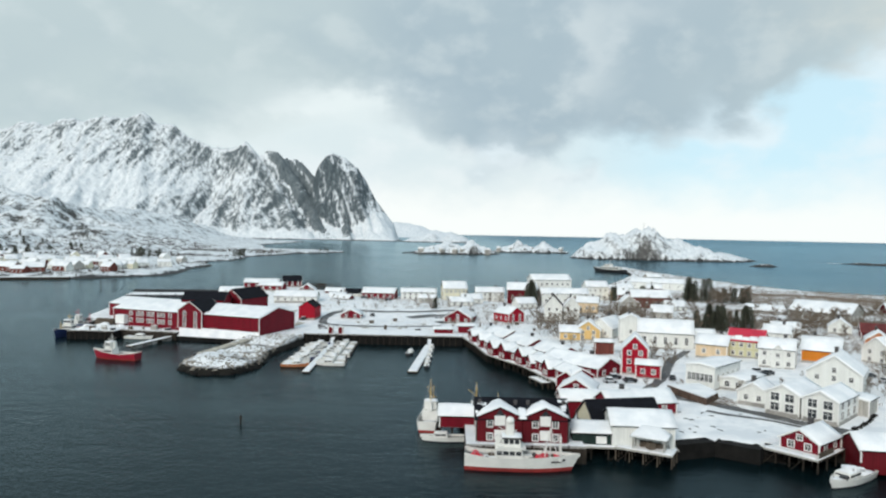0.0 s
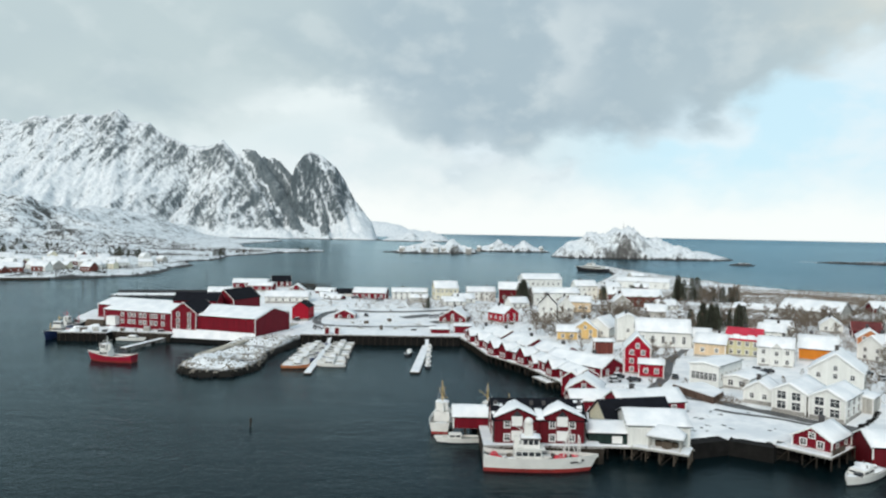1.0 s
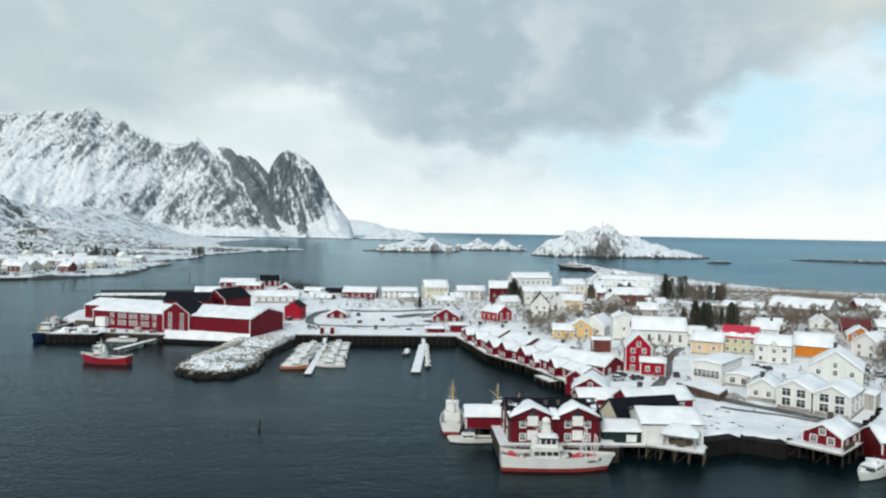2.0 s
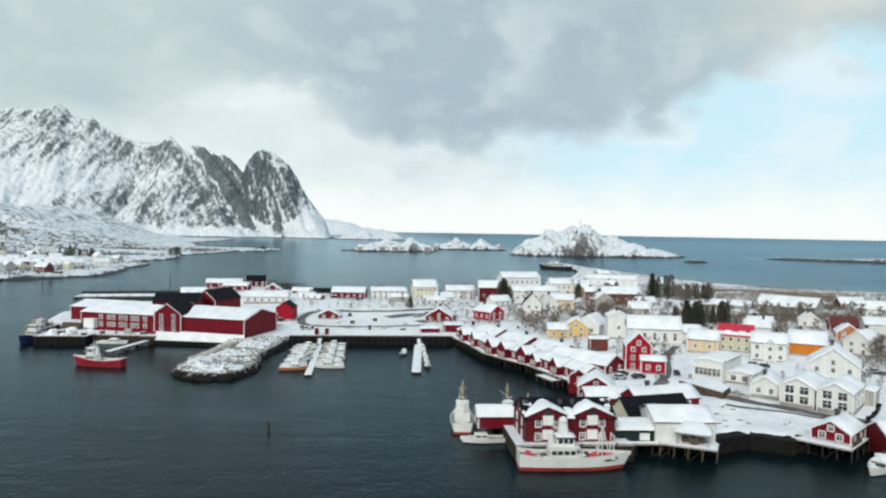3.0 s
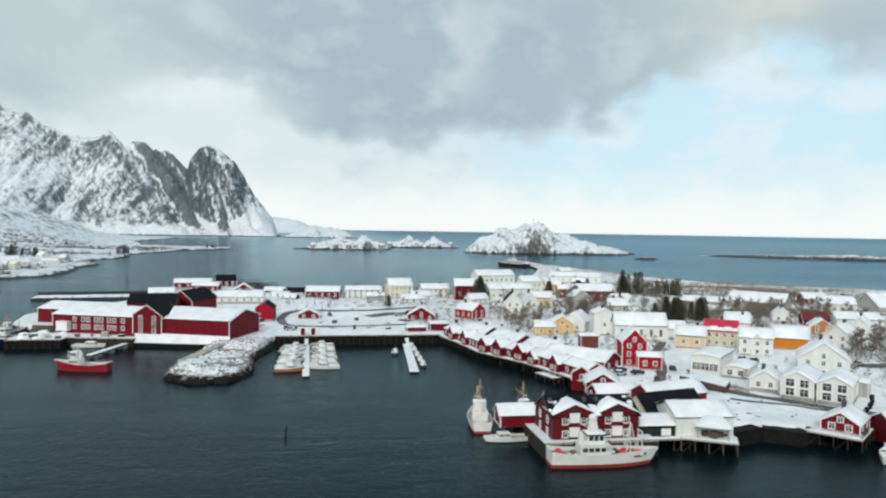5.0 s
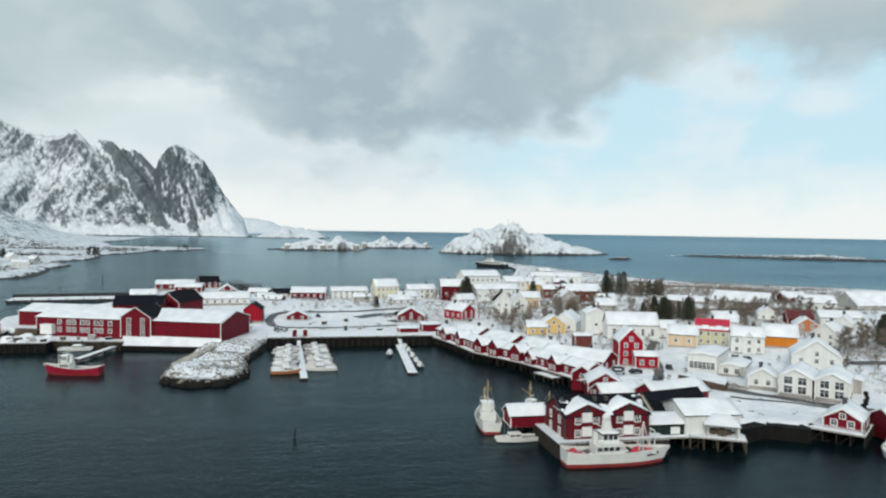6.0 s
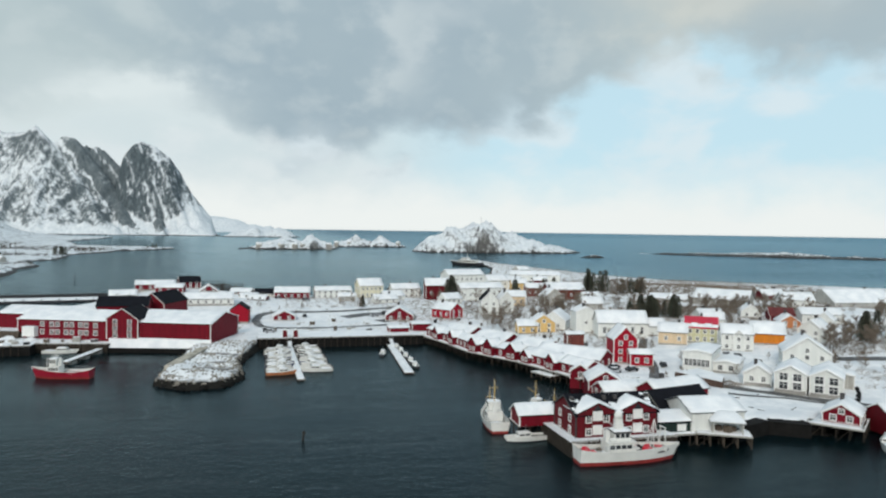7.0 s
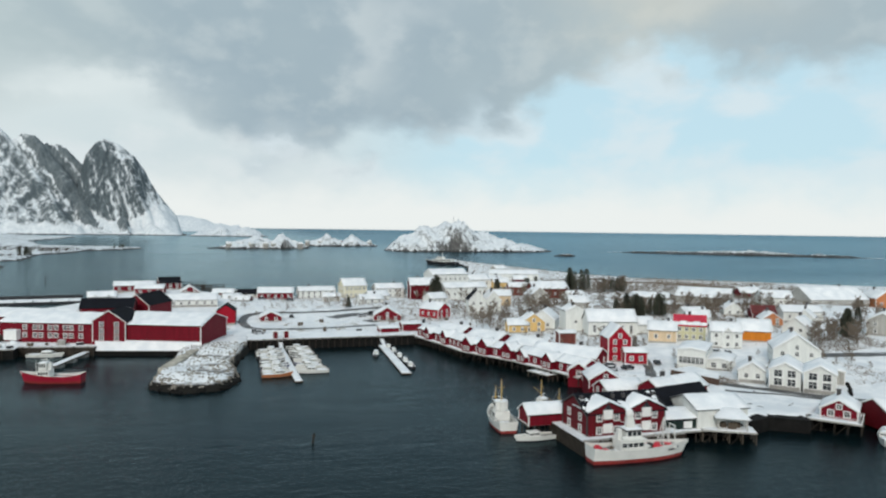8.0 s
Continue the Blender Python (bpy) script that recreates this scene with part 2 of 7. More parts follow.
def range_drift(q, p):
    """Snow bowls inland; towards the sea bare ribs between slanting snow gullies."""
    s = q.node("ShaderNodeSeparateXYZ", {0: p})
    x, z = s.outputs[0], s.outputs[2]
    slide = q.math("MULTIPLY_ADD", z, 0.84)
    q.put(slide.node.inputs[2], x)
    wander = q.math("ADD", slide, q.math("MULTIPLY", q.math("SUBTRACT", q.noise(p, 0.012, 6, 0.7), 0.5), 120.0))
    sea_end = q.step(x, -1250.0, -900.0)
    ribs = q.math("MULTIPLY", q.math("SUBTRACT", slant(q, p, 0.84, 0.024), 0.5), 1.15)
    streaks = q.math("MULTIPLY", q.math("SUBTRACT", slant(q, p, -0.45, 0.028), 0.5), 1.0)
    k = q.math("ADD", q.math("MULTIPLY", ribs, sea_end), q.math("MULTIPLY", streaks, q.math("SUBTRACT", 1.0, sea_end)))
    # smooth bowls low on the inland side, bare crest above them
    bowl = q.math("MULTIPLY", q.step(z, 380.0, 220.0), q.math("SUBTRACT", 1.0, sea_end))
    crest = q.step(z, 430.0, 560.0)
    k = q.math("ADD", k, q.math("SUBTRACT", q.math("MULTIPLY", bowl, 0.20), q.math("MULTIPLY", crest, 0.06)))
    # the dark wedge beside the dome and the gullies that bound it
    for middle, half, soft, gain in ((-541.0, 34.0, 30.0, -0.46), (-440.0, 34.0, 22.0, -0.42), (-598.0, 4.0, 14.0, 0.42), (-489.0, 3.0, 11.0, 0.42), (-690.0, 40.0, 40.0, -0.06)):
        k = q.math("ADD", k, q.math("MULTIPLY", band(q, wander, middle, half, soft), gain))
    k = q.math("SUBTRACT", k, q.math("MULTIPLY", sea_end, 0.02))
    k = q.math("SUBTRACT", k, q.math("MULTIPLY", q.math("MULTIPLY", q.step(z, 300.0, 160.0), q.step(x, -1700.0, -1200.0)), 0.17))
    low_snow = q.math("MULTIPLY", q.step(z, 60.0, 20.0), 0.5)
    return q.math("ADD", k, low_snow)


def sea_build(q, b):
    """Dark water with a blue tint painted into its reflection; the mirror grows with the slant, by Fresnel."""
    p = place(q)
    streak = q.node("ShaderNodeVectorMath", {0: p, 1: (0.35, 1, 1)}, operation="MULTIPLY").outputs[0]
    chop, ripple, swell = q.noise(p, 0.55, 4, 0.6), q.noise(p, 2.1, 4, 0.6), q.noise(streak, 0.03, 5, 0.55)
    mid = q.noise(streak, 0.16, 4, 0.6, 0.4)
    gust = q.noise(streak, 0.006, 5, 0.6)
    # outside the sound the reflection is painted weaker and bluer, as rough sea looks
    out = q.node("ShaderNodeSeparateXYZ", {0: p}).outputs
    open_sea = q.math("MULTIPLY", q.step(q.math("ADD", out[0], q.math("MULTIPLY", gust, 160.0)), 130.0, 560.0), q.step(out[1], 430.0, 640.0))
    h = q.math("ADD", q.math("ADD", q.math("MULTIPLY", chop, 0.5), q.math("MULTIPLY", mid, 0.6)), q.math("ADD", q.math("MULTIPLY", ripple, 0.16), q.math("MULTIPLY", swell, 0.9)))
    calm = q.noise(q.node("ShaderNodeVectorMath", {0: p, 1: (0.25, 1, 1)}, operation="MULTIPLY").outputs[0], 0.013, 4, 0.55, 0.5)
    stir = q.math("MULTIPLY_ADD", q.step(calm, 0.36, 0.56), 0.5)
    stir.node.inputs[2].default_value = 0.25
    normal = q.node("ShaderNodeBump", {"Height": h, "Strength": stir, "Distance": 0.5}).outputs[0]
    deep = q.node("ShaderNodeBsdfDiffuse", {"Color": q.mix(open_sea, q.mix(gust, (0.0012, 0.0045, 0.006), (0.003, 0.010, 0.0125)), (0.006, 0.022, 0.034)), "Normal": normal})
    rough = q.math("MULTIPLY_ADD", gust, 0.12)
    rough.node.inputs[2].default_value = 0.11
    mirror = q.node("ShaderNodeBsdfGlossy", {"Color": q.mix(open_sea, (0.585, 0.73, 0.785), (0.50, 0.71, 0.83)), "Roughness": rough, "Normal": normal})
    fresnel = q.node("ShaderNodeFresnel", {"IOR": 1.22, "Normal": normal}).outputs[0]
    mixed = q.node("ShaderNodeMixShader", {0: q.math("MULTIPLY", fresnel, q.math("SUBTRACT", 1.0, q.math("MULTIPLY", open_sea, 0.34))), 1: deep.outputs[0], 2: mirror.outputs[0]})
    out = next(n for n in q.tree.nodes if n.type == "OUTPUT_MATERIAL")
    q.tree.links.new(mixed.outputs[0], out.inputs[0])
    q.tree.nodes.remove(b)


def slush_build(q, b):
    """Wet asphalt showing between wheel-worn snow and slush."""
    p = place(q)
    big, fine = q.noise(p, 0.35, 5, 0.6), q.noise(p, 2.2, 6, 0.65)
    k = q.step(q.math("ADD", q.math("MULTIPLY", big, 0.65), q.math("MULTIPLY", fine, 0.35)), 0.54, 0.68)
    q.put(b.inputs["Base Color"], q.mix(k, q.mix(fine, (0.04, 0.042, 0.045), (0.13, 0.13, 0.13)), q.mix(fine, (0.42, 0.43, 0.44), (0.76, 0.78, 0.80))))
    b.inputs["Roughness"].default_value = 0.65
    bump(q, b, fine, 0.4, 0.05)


def glass_build(q, b):
    p = place(q)
    q.put(b.inputs["Base Color"], q.mix(q.noise(p, 0.8, 2), (0.012, 0.015, 0.02), (0.06, 0.065, 0.07)))
    b.inputs["Roughness"].default_value = 0.08


SNOW = material("snow", snow_build)
GROUND = material("snowy_ground", ground_build)
SEA = material("sea_water", sea_build)
GLASS = material("window_glass", glass_build)
MOUNTAIN = crag("snowy_crag", 0.40, 0.72, 2.3, 5.0, (0.055, 0.072, 0.082), (0.20, 0.235, 0.25), 1.1, range_drift)
KNOB_ROCK = crag("steep_crag", 0.46, 0.80, 2.6, 4.0, (0.034, 0.050, 0.060), (0.115, 0.145, 0.16), 1.1, knob_drift)
# rock nearly as light as snow: its colour carries the haze
FAR_ROCK = crag("hazed_far_crag", 0.10, 0.45, 2.4, 5.0, (0.42, 0.47, 0.50), (0.55, 0.6, 0.63), 0.75)
ISLET = crag("snowy_islet", 0.45, 0.68, 5.0, 4.5, (0.04, 0.04, 0.042), (0.17, 0.165, 0.155), 1.6)
SKERRY = crag("dark_skerry", 0.80, 0.98, 8.0, 7.0, (0.03, 0.03, 0.03), (0.11, 0.105, 0.10), 1.0)
HILLSIDE = crag("snowy_hillside", 0.63, 0.87, 2.0, 2.6, (0.05, 0.05, 0.048), (0.20, 0.20, 0.19), 2.0)
RED = boards("oxide_red_boards", (0.165, 0.003, 0.013))
DEEP_RED = boards("deep_red_boards", (0.125, 0.005, 0.011))
BRIGHT_RED = boards("bright_red_boards", (0.34, 0.004, 0.02), 0.1)
BROWN_RED = boards("brown_red_boards", (0.16, 0.045, 0.035))
WHITE = boards("white_boards", (0.76, 0.77, 0.74), 0.08)
CREAM = boards("cream_boards", (0.72, 0.68, 0.52), 0.1)
PEACH = boards("peach_boards", (0.70, 0.54, 0.36), 0.1)
YELLOW = boards("ochre_yellow_boards", (0.70, 0.47, 0.19), 0.12)
PALE_GREEN = boards("pale_olive_boards", (0.58, 0.56, 0.36), 0.1)
ORANGE = boards("orange_boards", (0.62, 0.20, 0.02), 0.12)
RUST = boards("rust_orange_boards", (0.50, 0.19, 0.08), 0.15)
GREEN = boards("dark_green_boards", (0.014, 0.030, 0.026), 0.3)
GREY = boards("weathered_grey_boards", (0.42, 0.41, 0.38), 0.2)
TRIM = plain("white_trim", (0.78, 0.78, 0.76), 0.55, 0.08, 2)
DARK_TRIM = plain("dark_trim", (0.05, 0.045, 0.045), 0.6, 0.3, 2)
TAR = plain("black_roofing", (0.006, 0.007, 0.011), 0.95, 0.4, 1.2)
RED_METAL = plain("red_sheet_roof", (0.48, 0.02, 0.05), 0.5, 0.2, 1)
CONCRETE = plain("stained_concrete", (0.32, 0.31, 0.29), 0.85, 0.35, 1.0)
QUAY_STONE = plain("dark_wet_quay_stone", (0.009, 0.0085, 0.008), 0.9, 0.6, 1.5)
BOULDER = plain("grey_boulder", (0.24, 0.22, 0.19), 0.85, 0.75, 0.8)
DULL_RED_ROOF = plain("dull_red_roofing", (0.13, 0.035, 0.035), 0.8, 0.4, 1)
TERRACE_STONE = plain("brown_terrace_stone", (0.10, 0.065, 0.05), 0.85, 0.5, 2)
TIMBER = plain("weathered_timber", (0.11, 0.088, 0.068), 0.8, 0.4, 2, streak=0.3)
PILE = plain("tarred_timber_pile", (0.035, 0.028, 0.022), 0.75, 0.5, 2)
ASPHALT = material("slushy_asphalt", slush_build)
TRACK = plain("snow_dusted_concrete", (0.42, 0.39, 0.33), 0.85, 0.5, 0.8)
HULL_WHITE = plain("white_hull_paint", (0.74, 0.74, 0.71), 0.4, 0.1, 1.5)
HULL_RED = plain("red_hull_paint", (0.32, 0.007, 0.028), 0.45, 0.25, 1.5)
HULL_BLUE = plain("navy_hull_paint", (0.02, 0.035, 0.11), 0.45, 0.25, 1.5)
HULL_DARK = plain("black_hull_paint", (0.02, 0.022, 0.026), 0.45, 0.3, 1.5)
BOTTOM_RED = plain("red_antifouling", (0.26, 0.025, 0.022), 0.6, 0.3, 1.5)
DECK = plain("grey_deck_paint", (0.30, 0.30, 0.28), 0.75, 0.4, 2)
STEEL = plain("galvanised_steel", (0.42, 0.43, 0.44), 0.45, 0.2, 2, metal=0.6)
MAST_YELLOW = plain("buff_mast_paint", (0.55, 0.36, 0.10), 0.5, 0.2, 2)
BUOY = plain("red_buoy_rubber", (0.62, 0.03, 0.06), 0.5, 0.2, 2)
BARK = plain("birch_bark", (0.19, 0.165, 0.14), 0.9, 0.4, 3)
TWIG = plain("bare_twigs", (0.20, 0.16, 0.125), 0.9, 0.35, 2)
NEEDLE = plain("spruce_needles", (0.085, 0.092, 0.068), 0.85, 0.5, 0.8)
DARK_SCRUB = plain("dark_birch_scrub", (0.065, 0.052, 0.04), 0.9, 0.4, 1)
CAR_DARK = plain("dark_car_paint", (0.03, 0.032, 0.04), 0.3, 0.2, 2)
CAR_LIGHT = plain("silver_car_paint", (0.45, 0.46, 0.48), 0.35, 0.15, 2)
RUBBER = plain("black_rubber", (0.02, 0.02, 0.02), 0.8, 0.3, 3)
FOAM = plain("sea_foam", (0.80, 0.83, 0.84), 0.8, 0.1, 0.3)


# ---- mesh helpers ----
def mesh_of(name, verts, faces, mat, smooth=False):
    me = bpy.data.meshes.new(name)
    me.from_pydata([tuple(map(float, p)) for p in verts], [], [tuple(map(int, f)) for f in faces])
    me.materials.append(mat)
    if smooth:
        me.polygons.foreach_set("use_smooth", [True] * len(me.polygons))
    me.update()
    return me


def finish(bm, name, mat, smooth=False):
    bmesh.ops.recalc_face_normals(bm, faces=bm.faces)
    me = bpy.data.meshes.new(name)
    bm.to_mesh(me)
    bm.free()
    me.materials.append(mat)
    if smooth:
        me.polygons.foreach_set("use_smooth", [True] * len(me.polygons))
    return me


def part(name, me, parent, m=None, label="", mat=None):
    """One mesh under a thing or a part. A bmesh is turned into a mesh first."""
    if isinstance(me, bmesh.types.BMesh):
        me = finish(me, name, mat)
    ob = new(name, me)
    ob.parent = parent
    if m is not None:
        ob.matrix_basis = m
    return tagged(ob, label)


def root(name, m, label, category, group=""):
    ob = new(name)
    ob.empty_display_size = 0.5
    ob.matrix_basis = m
    return tagged(ob, label, category, group)


def add_box(bm, x0, x1, y0, y1, z0, z1, m=None):
    v = [bm.verts.new((x, y, z)) for z in (z0, z1) for y in (y0, y1) for x in (x0, x1)]
    for f in ((0, 2, 3, 1), (4, 5, 7, 6), (0, 1, 5, 4), (2, 6, 7, 3), (0, 4, 6, 2), (1, 3, 7, 5)):
        bm.faces.new([v[i] for i in f])
    if m is not None:
        bmesh.ops.transform(bm, matrix=m, verts=v)
    return v


def box(x0, x1, y0, y1, z0, z1):
    bm = bmesh.new()
    add_box(bm, x0, x1, y0, y1, z0, z1)
    return bm


def add_rod(bm, a, b, r0, r1=None, sides=6):
    """A tapered rod from a to b."""
    r1 = r0 if r1 is None else r1
    a, b = Vector(a), Vector(b)
    q = (b - a).to_track_quat("Z", "Y")
    rings = []
    for c, r in ((a, r0), (b, r1)):
        rings.append([bm.verts.new(c + q @ Vector((r * math.cos(2 * math.pi * i / sides), r * math.sin(2 * math.pi * i / sides), 0))) for i in range(sides)])
    for i in range(sides):
        j = (i + 1) % sides
        bm.faces.new((rings[0][i], rings[0][j], rings[1][j], rings[1][i]))
    bm.faces.new(rings[0][::-1]), bm.faces.new(rings[1])


def rod(a, b, r0, r1=None, sides=6):
    bm = bmesh.new()
    add_rod(bm, a, b, r0, r1, sides)
    return bm


# ---- the lie of the land ----
SHORE = [(-153, 288), (-138, 288), (-137, 293), (-113, 289), (-112, 286), (-84, 285), (-85, 262), (-88, 238), (-89, 226), (-80, 217.5), (-69, 220), (-64, 232), (-66, 252), (-62, 277), (-60, 288), (4, 288), (9, 277), (15, 258), (24, 236), (32, 213), (37, 199), (34, 185), (29, 176), (26, 163), (30, 155), (38, 148), (43, 146.5), (53, 150), (60, 146), (66, 147), (71, 150), (80, 146), (92, 139), (112, 126), (160, 100), (330, 60), (600, 330), (520, 402), (438, 458), (354, 524), (292, 562), (266, 620), (252, 700), (242, 768), (234, 828), (228, 919), (226, 968), (217, 966), (213, 920), (208, 850), (196, 780), (164, 690), (128, 600), (92, 500), (52, 462), (0, 450), (-40, 448), (-78, 452), (-112, 470), (-135, 452)]
SHORE += [(-152, 420), (-168, 396), (-180, 360), (-174, 332), (-157, 312)]


def inland(x, y, outline):
    """Signed distance from an outline: plus inside."""
    x, y = np.asarray(x, float), np.asarray(y, float)
    best, inside = np.full(x.shape, 1e9), np.zeros(x.shape, bool)
    for (ax, ay), (bx, by) in zip(outline, outline[1:] + outline[:1]):
        ex, ey = bx - ax, by - ay
        k = np.clip(((x - ax) * ex + (y - ay) * ey) / (ex * ex + ey * ey), 0, 1)
        best = np.minimum(best, np.hypot(x - ax - k * ex, y - ay - k * ey))
        if ay != by:
            inside ^= ((ay > y) != (by > y)) & (x < ex * (y - ay) / ey + ax)
    return np.where(inside, best, -best)


def smooth(x, a, b):
    k = np.clip((x - a) / (b - a), 0, 1)
    return k * k * (3 - 2 * k)


@functools.lru_cache(maxsize=None)
def wave_tables(seed, octaves):
    rng = np.random.RandomState(seed)
    return [(rng.rand(256, 256), rng.rand() * 99, rng.rand() * 99) for _ in range(octaves)]


def waves(x, y, size, seed, octaves=5, rough=0.5, ridged=False):
    """Layered value noise on numpy arrays."""
    total, amp, norm = np.zeros(np.shape(x)), 1.0, 0.0
    for table, off_x, off_y in wave_tables(seed, octaves):
        fx, fy = np.asarray(x) / size + off_x, np.asarray(y) / size + off_y
        ix, iy = np.floor(fx).astype(int), np.floor(fy).astype(int)
        tx, ty = fx - ix, fy - iy
        tx, ty = tx * tx * (3 - 2 * tx), ty * ty * (3 - 2 * ty)
        c = [table[(ix + i) % 256, (iy + j) % 256] for j in (0, 1) for i in (0, 1)]
        n = (c[0] * (1 - tx) + c[1] * tx) * (1 - ty) + (c[2] * (1 - tx) + c[3] * tx) * ty
        total += amp * ((1 - abs(2 * n - 1)) if ridged else n)
        norm += amp
        amp, size = amp * rough, size / 2.03
    return total / norm


def level(x, y):
    """Height of the village's ground."""
    d = inland(x, y, SHORE)
    bank = -2.5 + 6.0 * smooth(d, -2.6, 1.6)
    rise = 6.2 * smooth(d, 8, 150) * smooth(np.asarray(y, float) * 0 + x, -40, 60)
    x, y = np.asarray(x, float), np.asarray(y, float)
    rise = rise * (1 - 0.8 * smooth(y, 420, 540)) * (1 - 0.7 * smooth(x, 215, 300))
    rise = rise + 3.0 * smooth(y, 320, 400) * (1 - smooth(x, 0, 60)) * smooth(d, 4, 30) * (1 - smooth(y, 440, 470))
    rise = rise + (4.4 * np.exp(-((x + 105) / 38) ** 2 - ((y - 432) / 30) ** 2) + 2.0 * np.exp(-((x + 82) / 35) ** 2 - ((y - 385) / 25) ** 2)) * smooth(d, 1, 16)
    rise = rise - 3.0 * np.exp(-((x - 155) / 28) ** 2 - ((y - 256) / 22) ** 2)
    pier = smooth(np.asarray(y, float), 276, 262) * smooth(-np.asarray(x, float), 50, 60)
    rough = (waves(x, y, 9.0, 3, 4) - 0.5) * (0.5 + 3.6 * pier)
    return bank + np.maximum(rise, -0.6) + rough * smooth(d, -3, 3) - 0.8 * pier


def ground_at(x, y):
    return float(level(np.array([x]), np.array([y]))[0])


def sheet(name, xs, ys, zs, mat, smooth_it=True, keep=None):
    """A height field as one mesh; cells with no kept corner are left out."""
    nx, ny = len(xs), len(ys)
    gx, gy = np.meshgrid(xs, ys)
    verts = np.stack([gx.ravel(), gy.ravel(), zs.ravel()], 1)
    i = (np.arange(ny - 1)[:, None] * nx + np.arange(nx - 1)[None, :]).ravel()
    quads = np.stack([i, i + 1, i + nx + 1, i + nx], 1)
    if keep is not None:
        quads = quads[keep.ravel()[quads].any(1)]
        used, back_ref = np.unique(quads, return_inverse=True)
        verts, quads = verts[used], back_ref.reshape(quads.shape)
    me = bpy.data.meshes.new(name)
    me.vertices.add(len(verts)), me.loops.add(quads.size), me.polygons.add(len(quads))
    me.vertices.foreach_set("co", verts.astype(np.float32).ravel())
    me.loops.foreach_set("vertex_index", quads.astype(np.int32).ravel())
    me.polygons.foreach_set("loop_start", np.arange(0, quads.size, 4, dtype=np.int32))
    me.polygons.foreach_set("use_smooth", np.full(len(quads), smooth_it))
    me.materials.append(mat)
    me.update(calc_edges=True)
    return me


# sea: one sheet to the horizon, its far rim lifted so that it closes at the true horizon
rings, spokes = [0, 60, 120, 200, 300, 450, 650, 900, 1300, 1800, 2400, 3000, 3600, 4000, 4300, 4600, 4850, 4960], 96
sea_v, sea_f = [], []
for r in rings:
    lift_z = 27.0 * max(0.0, (r - 3700) / 1260) ** 2
    sea_v += [(-30 + r * math.sin(2 * math.pi * i / spokes), 20 + r * math.cos(2 * math.pi * i / spokes), lift_z) for i in range(spokes)]
for k in range(len(rings) - 1):
    for i in range(spokes):
        j = (i + 1) % spokes
        sea_f.append((k * spokes + i, k * spokes + j, (k + 1) * spokes + j, (k + 1) * spokes + i))
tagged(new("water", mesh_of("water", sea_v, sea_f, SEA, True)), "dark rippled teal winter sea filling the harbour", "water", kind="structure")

# village ground
xs, ys = np.concatenate([np.arange(-196, 130, 2.0), np.arange(130, 620, 6.0)]), np.concatenate([np.arange(60, 340, 2.0), np.arange(340, 1010, 5.0)])
gx, gy = np.meshgrid(xs, ys)
gz = level(gx, gy)
tagged(new("ground", sheet("ground", xs, ys, gz, GROUND, keep=gz > -2.4)), "snow-covered village ground with bare scrub and dark rocky banks", "ground", kind="structure")

# far shore with its low snowy hills
FAR_SHORE = [(-900, 300), (-560, 510), (-379, 587), (-330, 602), (-299, 619), (-276, 658), (-287, 720), (-298, 786), (-296, 850), (-312, 880), (-318, 1020), (-320, 1132), (-299, 1325), (-238, 1385), (-212, 1450), (-260, 1480), (-420, 1560), (-520, 1900), (-560, 2600), (-1900, 2900), (-2600, 1400), (-2000, 500)]
xs, ys = np.concatenate([np.arange(-2000, -900, 25.0), np.arange(-900, -190, 8.0)]), np.concatenate([np.arange(440, 1500, 9.0), np.arange(1500, 2900, 22.0)])
gx, gy = np.meshgrid(xs, ys)


def far_level(gx, gy):
    """Height of the shore across the fjord."""
    d = inland(gx, gy, FAR_SHORE) + (waves(gx, gy, 60, 12, 4) - 0.5) * 44
    knoll = 78 * np.exp(-(((gx + 960) / 260) ** 2 + ((gy - 1480) / 330) ** 2)) + 62 * np.exp(-(((gx + 880) / 170) ** 2 + ((gy - 2050) / 300) ** 2)) + 40 * np.exp(-(((gx + 1500) / 400) ** 2 + ((gy - 1300) / 500) ** 2))
    return -3 + 6.5 * smooth(d, -8, 6) + 7 * smooth(d, 20, 250) + (knoll + 22 * smooth(d, 200, 900)) * smooth(d, 10, 260) + (waves(gx, gy, 70, 11, 5) - 0.5) * (4 + 40 * smooth(d, 60, 420)) * smooth(d, 0, 60) + (waves(gx, gy, 95, 13, 5, 0.55, True) - 0.6) * 46 * smooth(d, 120, 420)


gz = far_level(gx, gy)
tagged(new("far_shore", sheet("far_shore", xs, ys, gz, HILLSIDE, keep=gz > -2.5)), "low snow-covered shore and rocky foothills across the fjord", "shore", kind="structure")

# mountain range
RIDGE_X = [-3600, -3000, -2600, -2263, -2178, -2093, -2022, -1946, -1839, -1740, -1655, -1557, -1500, -1416, -1331, -1217, -1119, -1043, -964, -852, -767, -702, -620, -480]
RIDGE_Z = [440, 490, 510, 526, 556, 562, 538, 578, 572, 592, 588, 620, 566, 562, 508, 455, 446, 482, 455, 434, 384, 318, 210, 60]
xs, ys = np.arange(-3600, -380, 9.0), np.arange(2450, 4100, 11.0)
gx, gy = np.meshgrid(xs, ys)
warp_x = gx + (waves(gx, gy, 260, 21, 4) - 0.5) * 150
crest = np.interp(gx * 3500 / np.minimum(gy, 3500), RIDGE_X, RIDGE_Z)
back_y = 3500 + (waves(gx, gy * 0, 500, 22, 3) - 0.5) * 120
depth = 470 + 180 * (waves(gx, gy * 0 + 50, 420, 23, 3) - 0.5) + 480 * smooth(-gx, 1000, 2000)
k = np.where(gy < back_y, (back_y - gy) / depth, (gy - back_y) / 520)
fall = np.clip(1 - k, 0, 1)
